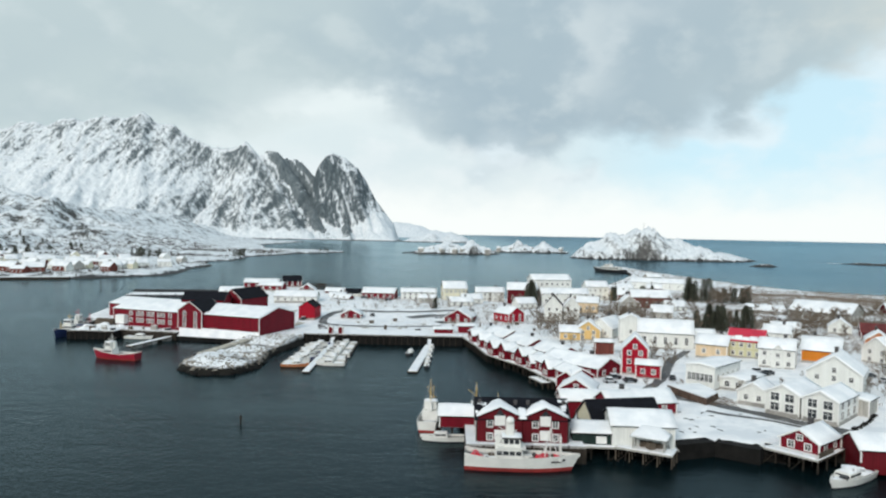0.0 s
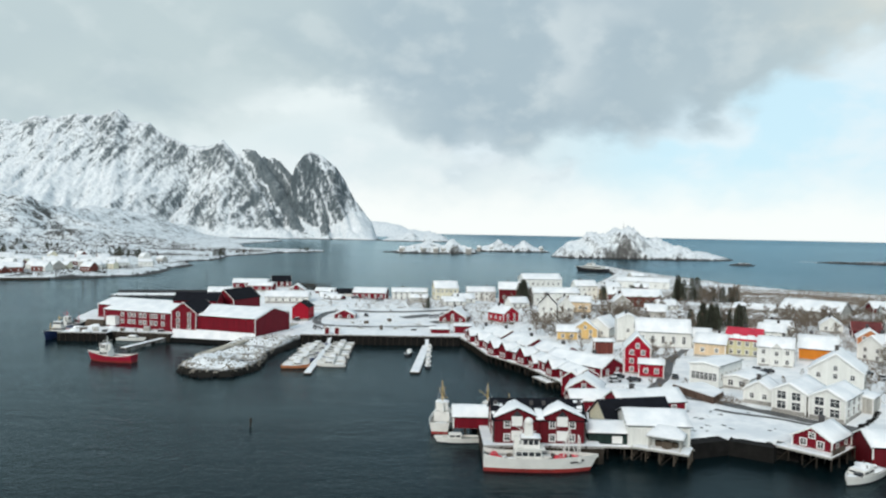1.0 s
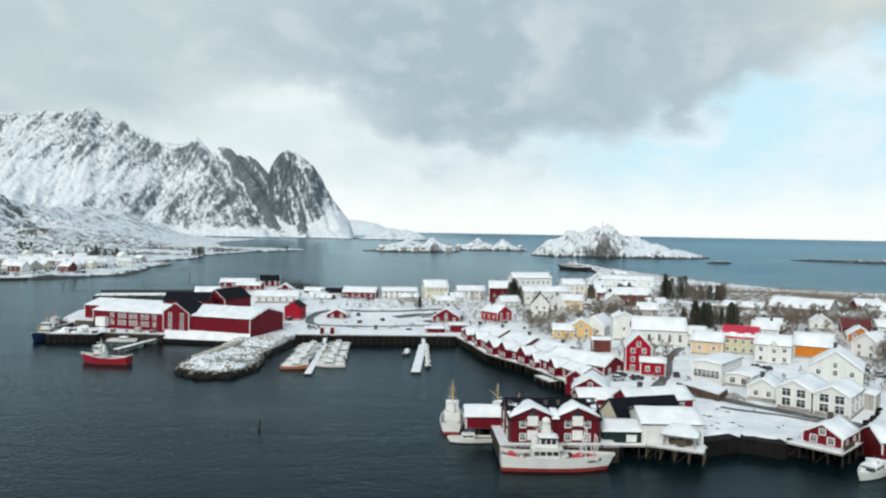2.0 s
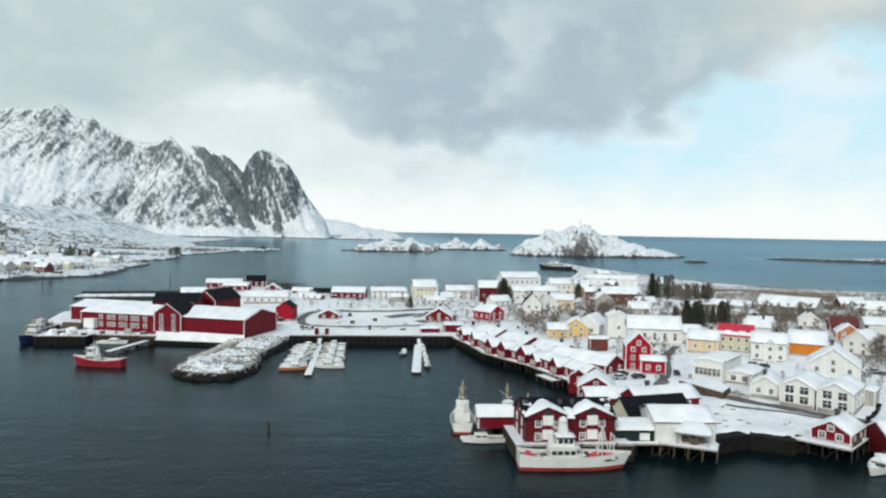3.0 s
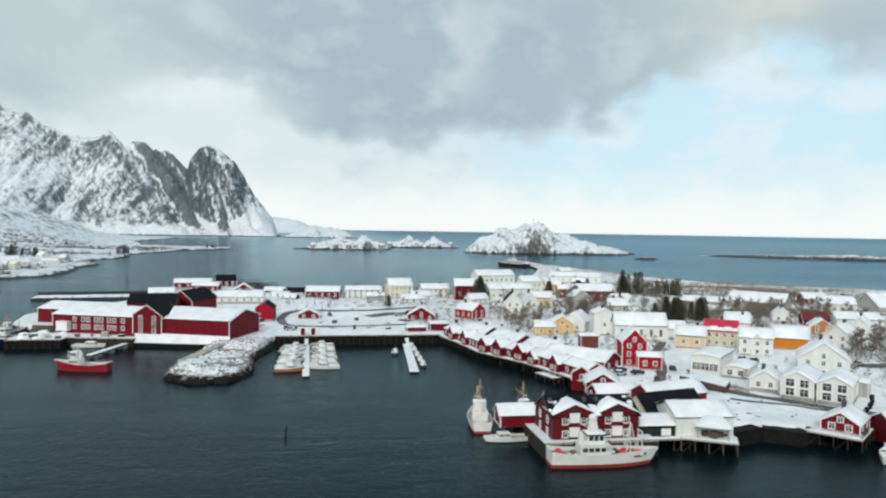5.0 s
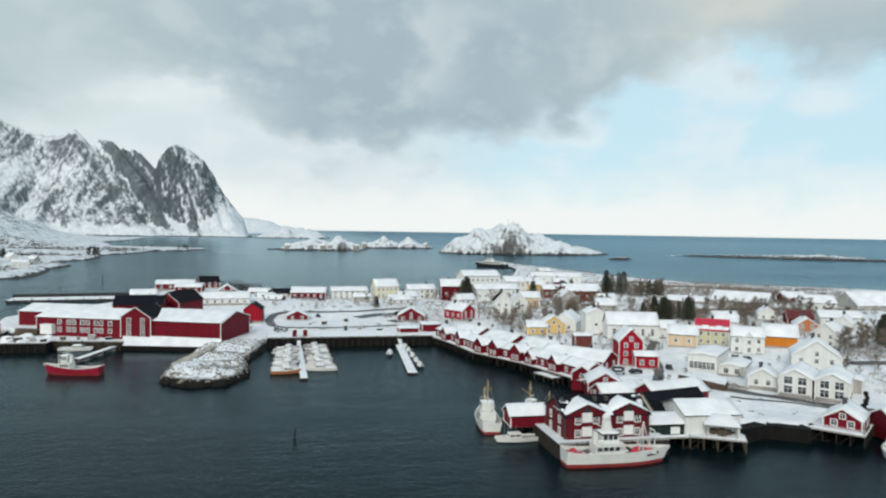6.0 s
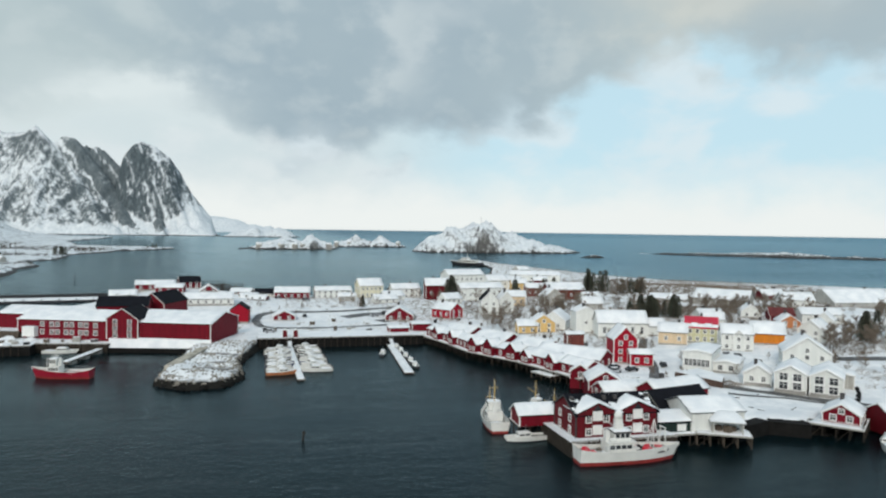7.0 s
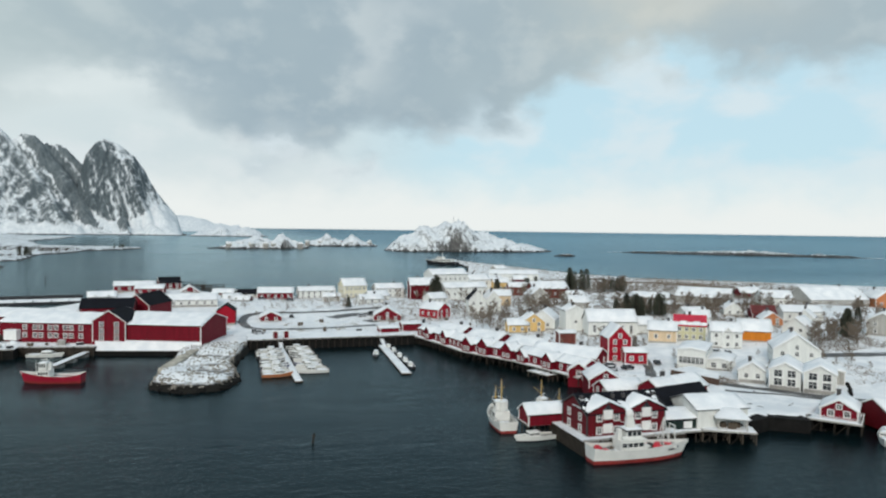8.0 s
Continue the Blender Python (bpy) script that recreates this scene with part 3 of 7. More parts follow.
shape = 0.62 * fall ** 1.15 + 0.38 * fall ** 2.6
gully = waves(warp_x * 1.0, gy * 0.2, 130, 24, 6, 0.6, True)
spur = waves(warp_x, gy * 0.25, 420, 25, 3, 0.5, True)
gz = crest * shape + (gully - 0.62) * 300 * np.sqrt(fall * (1 - fall)) + (spur - 0.55) * 300 * fall * (1 - fall)
gz += (waves(gx, gy, 45, 26, 4, 0.6, True) - 0.6) * 30 * smooth(fall, 0.02, 0.25)
slide = gx + 0.84 * gz
gz -= (46 * np.exp(-((slide + 598) / 24) ** 2) + 40 * np.exp(-((slide + 489) / 20) ** 2)) * smooth(fall, 0.05, 0.3)
apron = smooth(fall, 0.0, 0.16)
gz = np.minimum(gz, crest + 10) * apron - 6 * (1 - smooth(fall, 0.0, 0.03))
tagged(new("mountain_range", sheet("mountain_range", xs, ys, gz, MOUNTAIN)), "long jagged snow-streaked grey mountain range above the fjord", "mountain", kind="structure")

# the steep knob at the range's seaward end
xs, ys = np.arange(-900, -180, 8.0), np.arange(2880, 3900, 10.0)
gx, gy = np.meshgrid(xs, ys)
KNOB_X, KNOB_Z = [-900, -738, -692, -667, -632, -596, -532, -470, -424, -388, -330, -288, -276, -160], [-8, 60, 250, 350, 402, 421, 397, 346, 273, 199, 128, 73, 2, -8]
crest = np.interp(gx * 3450 / np.minimum(gy, 3450), KNOB_X, KNOB_Z)
k = np.abs(gy - 3450) / np.where(gy < 3450, 250 + 0.3 * (gx + 600), 300)
fall = np.clip(1 - np.abs(k), 0, 1)
dome = np.interp(fall, [0, 0.25, 0.42, 0.8, 1], [0, 0.13, 0.40, 0.86, 1.0])
flutes = waves(gx + 0.35 * gy + (waves(gx, gy, 120, 33, 3) - 0.5) * 80, gy * 0.25, 85, 31, 6, 0.6, True)
gz = crest * dome + (flutes - 0.6) * 230 * np.sqrt(fall * (1 - fall)) * smooth(crest, 20, 200) + (waves(gx, gy, 40, 32, 4, 0.5) - 0.5) * 22 * smooth(crest * fall, 5, 60)
gz = np.where(fall <= 0.005, -8, np.minimum(gz, crest + 8))
tagged(new("mountain_knob", sheet("mountain_knob", xs, ys, gz, KNOB_ROCK, keep=gz > -7)), "steep dark rock dome with snow streaks and a snowy foot", "mountain", kind="structure")

# far coast, with distance haze painted into its rock colour
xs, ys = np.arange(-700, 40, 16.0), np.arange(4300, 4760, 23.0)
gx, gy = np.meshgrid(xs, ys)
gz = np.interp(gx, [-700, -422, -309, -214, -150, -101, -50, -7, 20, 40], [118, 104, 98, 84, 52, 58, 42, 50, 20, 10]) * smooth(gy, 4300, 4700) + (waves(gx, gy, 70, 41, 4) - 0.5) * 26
tagged(new("far_coast", sheet("far_coast", xs, ys, gz, FAR_ROCK)), "snowy headlands far along the coast, coloured pale as if by haze", "mountain", kind="structure")


def islet(name, label, cx, cy, profile, depth, seed, turn=0.0, rough=0.25, mat=ISLET, step_m=5.0):
    """A rocky snow-covered islet, from its skyline along x."""
    px, pz = [p[0] for p in profile], [p[1] for p in profile]
    xs, ys = np.arange(px[0] - 10, px[-1] + 10, step_m), np.arange(-depth * 1.1, depth * 1.1, step_m)
    gx, gy = np.meshgrid(xs, ys)
    crest = np.interp(gx, px, pz)
    wob = (waves(gx, gy, depth * 0.7, seed, 4) - 0.5)
    half = depth * np.clip(np.interp(gx, [px[0], px[0] + 40, px[-1] - 60, px[-1]], [0.25, 0.9, 0.75, 0.2]) + wob * 0.5, 0.1, 1.1)
    k = np.clip(1 - (gy / half) ** 2, -0.3, 1)
    lump = (waves(gx, gy, 45, seed + 1, 5, 0.6, True) - 0.6) * np.maximum(crest, 4) * rough * 2
    lump += (waves(gx, gy, 21, seed + 2, 4, 0.6) - 0.5) * np.clip(crest * 0.5, 3, 14) * rough * 2.2
    gz = crest * np.sign(k) * np.abs(k) ** 0.8 + lump * smooth(k, 0, 0.25) + 2.0 * smooth(k, -0.02, 0.08) - 2.4
    ob = tagged(new(name, sheet(name, xs, ys, gz, mat, keep=gz > -2.2)), label, "island", kind="structure")
    ob.matrix_basis = pose(cx, cy, 0, 0, 0, turn)
    return ob


islet("island_1", "rocky snow-covered island rising to a round hill", 0, 1375, [(228, 0), (240, 12), (271, 29), (310, 47), (340, 54), (368, 59), (384, 54), (397, 50), (420, 40), (444, 31), (475, 24), (504, 16), (530, 12), (552, 7), (572, 3), (590, 0)], 95, 51, rough=0.40)
islet("island_2", "rocky snow-covered skerry with small houses", 0, 1505, [(-98, 0), (-80, 4), (-62, 9), (-48, 14), (-25, 15), (-5, 22), (15, 17), (43, 24), (60, 16), (78, 10), (92, 0)], 70, 54, rough=0.75)
islet("island_3", "long flat dark skerry dusted with snow and awash with surf", 888, 1182, [(-218, 0), (-180, 4), (-120, 5), (-60, 5), (-10, 8), (30, 9), (80, 6), (150, 5), (200, 3), (224, 0)], 26, 57, -37, rough=0.5, mat=SKERRY)
islet("island_5", "low snowy skerry with knolls and sheds in the sound", 0, 1690, [(92, 0), (115, 10), (140, 14), (154, 22), (170, 14), (200, 16), (216, 23), (238, 13), (264, 6), (282, 0)], 48, 61, rough=0.6)
islet("island_6", "pale far skerry beyond the sound", 0, 3120, [(-230, 0), (-150, 24), (-100, 36), (-50, 16), (0, 30), (30, 40), (70, 8), (90, 0)], 120, 63, rough=0.7, step_m=12.0)
islet("island_4", "small dark rock off the island", 491, 1122, [(-27, 0), (-9, 4), (11, 4), (27, 0)], 12, 58, rough=0.4, step_m=3.0, mat=SKERRY)
beacon = root("beacon_mast", pose(368, 1375, 55), "thin lattice beacon mast on the island's hill", "mast")
for k in range(3):
    part("leg", rod((1.6 * math.cos(k * 2.094), 1.6 * math.sin(k * 2.094), -6), (0.2 * math.cos(k * 2.094), 0.2 * math.sin(k * 2.094), 15), 0.22, 0.14, 5), beacon, mat=STEEL)
for z in (0, 4, 8, 12):
    part("ring", rod((0, 0, z), (0, 0, z + 0.3), 1.5 - z * 0.09, sides=6), beacon, mat=STEEL)


def ribbon(name, pts, width, mat, label, category, height=None, raise_by=0.06, kind="structure"):
    """A road or path laid on the ground along a line of points."""
    line = []
    for (ax, ay), (bx, by) in zip(pts, pts[1:]):
        n = max(2, int(math.hypot(bx - ax, by - ay) / 2.0))
        line += [(ax + (bx - ax) * i / n, ay + (by - ay) * i / n) for i in range(n)]
    line.append(pts[-1])
    line = np.array(line)
    for _ in range(6):
        line[1:-1] = (line[:-2] + 2 * line[1:-1] + line[2:]) / 4
    t = np.gradient(line, axis=0)
    t /= np.linalg.norm(t, axis=1)[:, None]
    side = np.stack([-t[:, 1], t[:, 0]], 1)
    cols = np.linspace(-0.5, 0.5, 5)
    pts3 = []
    for i, p in enumerate(line):
        w = width * (1 + 0.25 * (noise.noise(Vector((p[0] * 0.2, p[1] * 0.2, 5))))) 
        for c in cols:
            q = p + side[i] * c * w
            pts3.append((q[0], q[1]))
    arr = np.array(pts3)
    z = level(arr[:, 0], arr[:, 1]) if height is None else np.full(len(arr), height)
    z = z + raise_by
    faces = [(i * 5 + j, i * 5 + j + 1, (i + 1) * 5 + j + 1, (i + 1) * 5 + j) for i in range(len(line) - 1) for j in range(4)]
    me = mesh_of(name, np.column_stack([arr, z]), faces, mat, True)
    return tagged(new(name, me), label, category, kind=kind)


def plant_at(a, b):
    """A place a metres along the plant's long front and b metres behind it."""
    return -146.6 + 0.938 * a + 0.346 * b, 302.4 - 0.346 * a + 0.938 * b


# quays: front walls of stone, snow-covered tops
def quay(name, x0, x1, y0, y1, top, label, rz=0.0, snow_top=True, mat=QUAY_STONE, piles=True):
    r = root(name, pose((x0 + x1) / 2, (y0 + y1) / 2, 0, 0, 0, rz), label, "quay")
    r["kind"] = "structure"
    w, h = (x1 - x0) / 2, (y1 - y0) / 2
    part("wall", box(-w, w, -h, h, -2.5, top), r, mat=mat)
    if snow_top and piles:
        part("kerb", box(-w, w, -h - 0.05, -h + 0.35, top + 0.003, top + 0.35), r, mat=CONCRETE)
    for i in range(int(w * 2 / 2.4) if snow_top and piles else 0):
        part("fender_pile", rod((-w + 1.2 + i * 2.4, -h - 0.2, -2.4), (-w + 1.2 + i * 2.4, -h - 0.2, top + 0.1 + 0.25 * (i % 3)), 0.19, 0.16), r, mat=PILE)
    if snow_top:
        part("snow", box(-w + 0.1, w - 0.1, -h + (0.4 if piles else 0.05), h, top + 0.002, top + 0.18), r, mat=SNOW)
    return r


quay("quay_north", -61, 3, 284, 300, 3.5, "stone harbour quay with a snow-covered top")
quay("quay_plant", -156, -137, 282.5, 300, 3.2, "dark timber-faced quay end with snow and nets on top")
quay("quay_inner", -138.5, -111.5, 286.2, 295.2, 3.0, "dark recessed landing before the fish plant", -10, mat=PILE)
quay("quay_shelf", -112, -79, 280.8, 290.2, 1.7, "low snowy shelf along the fish plant's foot", -13, piles=False)
# snow bank from the plant's foot down to the shelf's edge
back_line, front_line = [plant_at(a, -0.05) for a in (35.5, 48, 61, 74.5)], [(-112.2, 284.9), (-102, 282.4), (-91, 279.8), (-79.5, 277.1)]
bank_v = [(x, y, z) for pts, z in ((back_line, 4.9), (front_line, 1.92), (front_line, -1.0), (back_line, -1.0)) for x, y in pts]
bank_f = [(r * 4 + i, (r + 1) % 4 * 4 + i, (r + 1) % 4 * 4 + i + 1, r * 4 + i + 1) for r in range(4) for i in range(3)] + [(0, 12, 8, 4), (3, 7, 11, 15)]
tagged(new("snow_bank", mesh_of("snow_bank", bank_v, bank_f, SNOW)), "snow bank sloping down before the fish plant", "bank", kind="structure")
quay("quay_far", -380, -324, 580, 592, 2.0, "dark timber quay along the far shore, snow on top", 20, mat=PILE, piles=False)
quay("quay_south", 1.5, 25.5, 141.6, 158, 3.1, "dark timber-faced wharf carrying the red waterfront building", mat=PILE)
# stone terrace below the long white building
terrace = root("terrace_wall", pose(0, 0, 0), "brown stone terrace wall topped with snow", "wall")
terrace["kind"] = "structure"
plan = [(56.5, 191.5), (61.6, 176.6), (67.0, 183.4), (66.0, 194.0)]
part("wall", mesh_of("wall", [(x, y, z) for z in (3.0, 5.6) for x, y in plan], [(3, 2, 1, 0), (4, 5, 6, 7)] + [(i, (i + 1) % 4, (i + 1) % 4 + 4, i + 4) for i in range(4)], TERRACE_STONE), terrace)
part("snow", mesh_of("snow", [(x + 0.1, y + 0.2, z) for z in (5.603, 5.85) for x, y in plan], [(4, 5, 6, 7)] + [(i, (i + 1) % 4, (i + 1) % 4 + 4, i + 4) for i in range(4)], SNOW), terrace)
quay("quay_wall", 41.2, 53.2, 146.2, 149.4, 3.2, "dark stone sea wall below the snowy field", 19.3, False)
quay("quay_wall", 53.35, 62.25, 145.5, 148.7, 3.1, "dark stone sea wall below the snowy field", -35, False)


# ---- houses ----
_frames = {}


def window_mesh(w, h, trim, bars=True):
    """Frame and pane of one window size, shared by all its copies. Outward is -y."""
    key = (round(w, 2), round(h, 2), trim.name, bars)
    if key not in _frames:
        f = 0.19
        ring = [(x, y, z) for y in (-0.09, 0.0) for x, z in ((-w / 2 - f, -f), (w / 2 + f, -f), (w / 2 + f, h + f), (-w / 2 - f, h + f), (-w / 2, 0), (w / 2, 0), (w / 2, h), (-w / 2, h))]
        faces = []
        for i in range(4):
            j = (i + 1) % 4
            faces += [(i, j, 4 + j, 4 + i), (8 + i, 12 + i, 12 + j, 8 + j), (i, 8 + i, 8 + j, j), (4 + i, 4 + j, 12 + j, 12 + i)]
        a, c, d = 0.045, h * 0.62, 0.04
        plus = [(-a, 0), (a, 0), (a, c - d), (w / 2, c - d), (w / 2, c + d), (a, c + d), (a, h), (-a, h), (-a, c + d), (-w / 2, c + d), (-w / 2, c - d), (-a, c - d)]
        bar = mesh_of("glazing_bar", [(x, y, z) for y in (-0.06, -0.022) for x, z in plus], [tuple(range(12)), tuple(range(23, 11, -1))] + [(i, i + 12, (i + 1) % 12 + 12, (i + 1) % 12) for i in range(12)], trim)
        _frames[key] = mesh_of("window", ring, faces, trim), finish(box(-w / 2, w / 2, -0.02, 0.03, 0.0, h), "pane", GLASS), bar
    return _frames[key]


def add_window(parent, x, y, z, turn, w, h, trim=None, bars=True):
    frame_me, pane_me, bar_me = window_mesh(w, h, trim or TRIM, bars)
    win = part("window", frame_me, parent, pose(x, y, z, 0, 0, turn))
    part("pane", pane_me, win)
    if bars:
        part("glazing_bar", bar_me, win)
    return win


def snow_quilt(L, W, eave, ridge, over, seed, thick=0.3, bare=0.0):
    """Snow lying on both slopes of a gable roof: uneven, rounded at the edges."""
    nx, ny = max(4, int(L / 1.6)), max(6, int(W / 1.3) // 2 * 2)
    s = (ridge - eave) / (W / 2)
    top, low = [], []
    for j in range(ny + 1):
        y = (j / ny - 0.5) * (W + 2 * over)
        for i in range(nx + 1):
            x = (i / nx - 0.5) * (L + 2 * over)
            e = min(i, nx - i, j, ny - j)
            n = noise.noise(Vector((x * 0.35 + seed, y * 0.35, seed * 1.7)))
            t = thick * (0.8 + 0.6 * n) * (0.25 if e == 0 else 1.0)
            base = ridge - s * abs(y)
            if abs(y) < 0.1:
                t -= 0.06
            top.append((x, y, base + max(0.05, t)))
            low.append((x, y, base - 0.02))
    m = nx + 1
    faces = [(j * m + i, j * m + i + 1, (j + 1) * m + i + 1, (j + 1) * m + i) for j in range(ny) for i in range(nx)]
    o = len(top)
    rim = [i for i in range(m)] + [j * m + nx for j in range(1, ny + 1)] + [ny * m + i for i in range(nx - 1, -1, -1)] + [j * m for j in range(ny - 1, 0, -1)]
    for a, b in zip(rim, rim[1:] + rim[:1]):
        faces.append((b, a, a + o, b + o))
    return mesh_of("roof_snow", top + low, faces, SNOW, True)


def gable_parts(r, L, W, base, eave, ridge, wall, roof, trim, over=0.4, snow=0.3, seed=0.0, dig=1.2, corner=True, foot=True, x_shift=0.0):
    """Walls, roof, edge boards and snow of one gabled body under r. Heights are local, x runs along the ridge."""
    s = (ridge - eave) / (W / 2)
    hx, hy = L / 2, W / 2
    sec = [(-hy, base - dig), (hy, base - dig), (hy, eave), (0, ridge), (-hy, eave)]
    verts = [(x, y, z) for x in (-hx, hx) for y, z in sec]
    faces = [(4, 3, 2, 1, 0), (5, 6, 7, 8, 9)] + [(i, (i + 1) % 5, (i + 1) % 5 + 5, i + 5) for i in range(5)]
    shift = Matrix.Translation((x_shift, 0, 0))
    part("wall", mesh_of("wall", verts, [f[::-1] for f in faces], wall), r, shift)
    bm = bmesh.new()
    for side in (-1, 1):
        o = W / 2 + over
        for a, b, lo, hi in ((0, o, 0.02, 0.2),):
            q = [(x, side * y, ridge - s * y + dz) for dz in (lo, hi) for x in (-hx - over, hx + over) for y in (a, b)]
            v = [bm.verts.new(p) for p in q]
            for f in ((0, 1, 3, 2), (4, 6, 7, 5), (0, 4, 5, 1), (2, 3, 7, 6), (1, 5, 7, 3), (0, 2, 6, 4)):
                bm.faces.new([v[i] for i in f])
    part("roof", bm, r, shift, mat=roof)
    if trim is not None:
        for end in (-1, 1):
            for side in (-1, 1):
                o = W / 2 + over
                bm = bmesh.new()
                x0, x1 = sorted((end * (hx + over + 0.003), end * (hx + over + 0.07)))
                q = [(x, side * y, ridge - s * y + dz) for dz in (-0.12, 0.22) for x in (x0, x1) for y in (0, o)]
                v = [bm.verts.new(p) for p in q]
                for f in ((0, 1, 3, 2), (4, 6, 7, 5), (0, 4, 5, 1), (2, 3, 7, 6), (1, 5, 7, 3), (0, 2, 6, 4)):
                    bm.faces.new([v[i] for i in f])
                part("bargeboard", bm, r, shift, mat=trim)
        if corner:
            for cx in (-1, 1):
                for cy in (-1, 1):
                    part("corner_board", box(cx * hx - 0.13, cx * hx + 0.13, cy * hy - 0.13, cy * hy + 0.13, base - 0.2, eave - 0.05), r, shift, mat=trim)
    if foot:
        part("foundation", box(-hx - 0.06, hx + 0.06, -hy - 0.06, hy + 0.06, base - dig - 0.3, base + 0.35), r, shift, mat=CONCRETE)
    if snow > 0:
        part("roof_snow", snow_quilt(L, W, eave + 0.2, ridge + 0.2, over, seed, snow), r, shift)


def house(name, label, cx, cy, rot, L, W, eave, ridge, wall, base=None, roof=TAR, trim=TRIM, snow=0.2, front=None, rear=None, left=None, right=None, attic="", chimney=None, win=(0.95, 1.25), over=0.4, foot=True, category="house", group="", corner=True, win_trim=None, dig=1.2):
    """A gabled house with its ridge along local x. front (-y), rear (+y), left (-x), right (+x): (rows, columns) of windows."""
    base = ground_at(cx, cy) if base is None else base
    r = root(name, pose(cx, cy, base, 0, 0, rot), label, category, group)
    e, t = eave - base, ridge - base
    gable_parts(r, L, W, 0, e, t, wall, roof, trim, over, snow, cx * 0.37 + cy, dig, corner, foot)
    w, h = win
    for grid, length, off, turn in ((front, L, W / 2, 0), (rear, L, W / 2, 180), (left, W, L / 2, -90), (right, W, L / 2, 90)):
        if not grid:
            continue
        rows, cols = grid
        storey = e / rows
        for i in range(rows):
            for j in range(cols):
                a = ((j + 0.5) / cols - 0.5) * (length - 1.0)
                c, s = math.cos(radians(turn)), math.sin(radians(turn))
                z = storey * i + max(0.5, (storey - h) * 0.5)
                add_window(r, a * c + off * s, a * s - off * c, z, turn, w, h, win_trim)
    if "l" in attic:
        add_window(r, -L / 2, 0, e + 0.1, -90, w * 0.9, min(h, (t - e) * 0.45), win_trim)
    if "r" in attic:
        add_window(r, L / 2, 0, e + 0.1, 90, w * 0.9, min(h, (t - e) * 0.45), win_trim)
    if chimney is None and category == "house" and not group and L >= 9:
        chimney = L * (0.22 if (cx + cy) % 2 < 1 else -0.2)
    if chimney is not None:
        bm = box(-0.45, 0.45, -0.45, 0.45, t - 1.2, t + 1.2)
        add_box(bm, -0.55, 0.55, -0.55, 0.55, t + 1.2, t + 1.35)
        part("chimney", bm, r, Matrix.Translation((chimney, 0.5, 0)), mat=DARK_TRIM)
    return r


def add_dormer(r, x, W, L, eave, ridge, wall, front_y, windows=(1, 2), trim=TRIM, win=(0.95, 1.2), snow=0.3, low=0.0, barge=TRIM):
    """A gable that stands across the main roof; its front lies at front_y (local -y side)."""
    d = new("cross_gable")
    d.parent = r
    d.matrix_basis = pose(x, front_y + L / 2, 0, 0, 0, 90)
    tagged(d, "cross gable with its own snow-covered roof")
    gable_parts(d, L, W, low, eave, ridge, wall, TAR, barge, 0.35, snow, x * 1.3, 0.0, True, False)
    rows, cols = windows
    for i in range(rows):
        for j in range(cols):
            a = ((j + 0.5) / cols - 0.5) * (W - 0.8)
            add_window(d, -L / 2, -a, low + (eave - low) / rows * i + 0.7, -90, *win, trim)
    return d


# ---- the fish plant ----
PLANT_TURN = -20.25
wing = house("fish_plant", "long oxide-red fish plant wing with paired white windows and snowy roof", *plant_at(17.5, 10), PLANT_TURN, 35, 20, 10.4, 13.2, RED, base=4.4, left=(2, 4), category="factory", foot=False, win=(1.3, 1.5), snow=0.2)
for a in (9.6, 13.4, 15.6, 19.0, 21.2, 24.6, 26.8, 30.4):
    for z in (0.9, 3.7):
        add_window(wing, a - 17.5, -10, z, 0, 1.25, 1.5)
part("loading_porch", box(-14.2, -9.4, -12.4, -10.0, 0.0, 3.5), wing, label="white boxed-in loading porch", mat=TRIM)
part("porch_snow", snow_quilt(5.0, 2.5, 3.5, 3.56, 0.1, 2.2, 0.2), wing, pose(-11.8, -11.2, 0))
x, y = plant_at(41, 6)
house("fish_plant", "tall red gabled middle block of the plant under bare black roofing", x, y, PLANT_TURN + 90, 13, 12, 11.6, 15.4, RED, base=4.4, left=(3, 2), attic="", category="factory", foot=False, win=(1.3, 1.5), snow=0)
x, y = plant_at(57.5, 12.9)
house("fish_plant", "windowless red fish plant hall with a broad snowy roof", x, y, PLANT_TURN, 33, 25, 10.4, 13.5, RED, base=4.4, category="factory", foot=False, snow=0.2)
x, y = plant_at(-7, 31.5)
house("fish_plant", "rear red wing of the fish plant under snow", x, y, PLANT_TURN, 38, 18, 9.2, 11.6, RED, base=4.4, category="factory", foot=False, snow=0.2)
house("warehouse", "red warehouse with a bare black roof behind the plant", -113.5, 322.6, 0, 19, 11, 13.2, 16.4, RED, base=4.0, snow=0, trim=DARK_TRIM, category="warehouse")
house("warehouse", "tall red gabled warehouse with a black roof", -100.4, 338, 68, 20, 11, 12.9, 17.2, RED, base=4.0, snow=0, trim=TRIM, category="warehouse", left=(1, 2))
house("boathouse", "bright red gabled boathouse near the breakwater", -68.4, 333, 86, 11, 7.6, 9.6, 12.2, BRIGHT_RED, base=4.2, category="boathouse", snow=0, over=0.2, trim=None)
house("store", "long white store with a snowy roof behind the plant", -84, 376, 2, 22, 11, 10.3, 12.9, WHITE, category="store", front=(1, 6))
house("barn", "far red house with a bare dark roof", -99, 430, 15, 11, 8.5, 14.4, 17.3, DEEP_RED, category="barn", front=(2, 3), left=(1, 2), snow=0)
house("barn", "long low red shed with a snowy roof by the far shore", -116, 426, 4, 20, 9, 13.4, 15.4, RED, category="barn", front=(1, 4))
house("barn", "low red shed with a broad snowy roof on the knoll", -107, 415, -6, 14, 8, 12.6, 14.4, RED, category="barn", front=(1, 3))
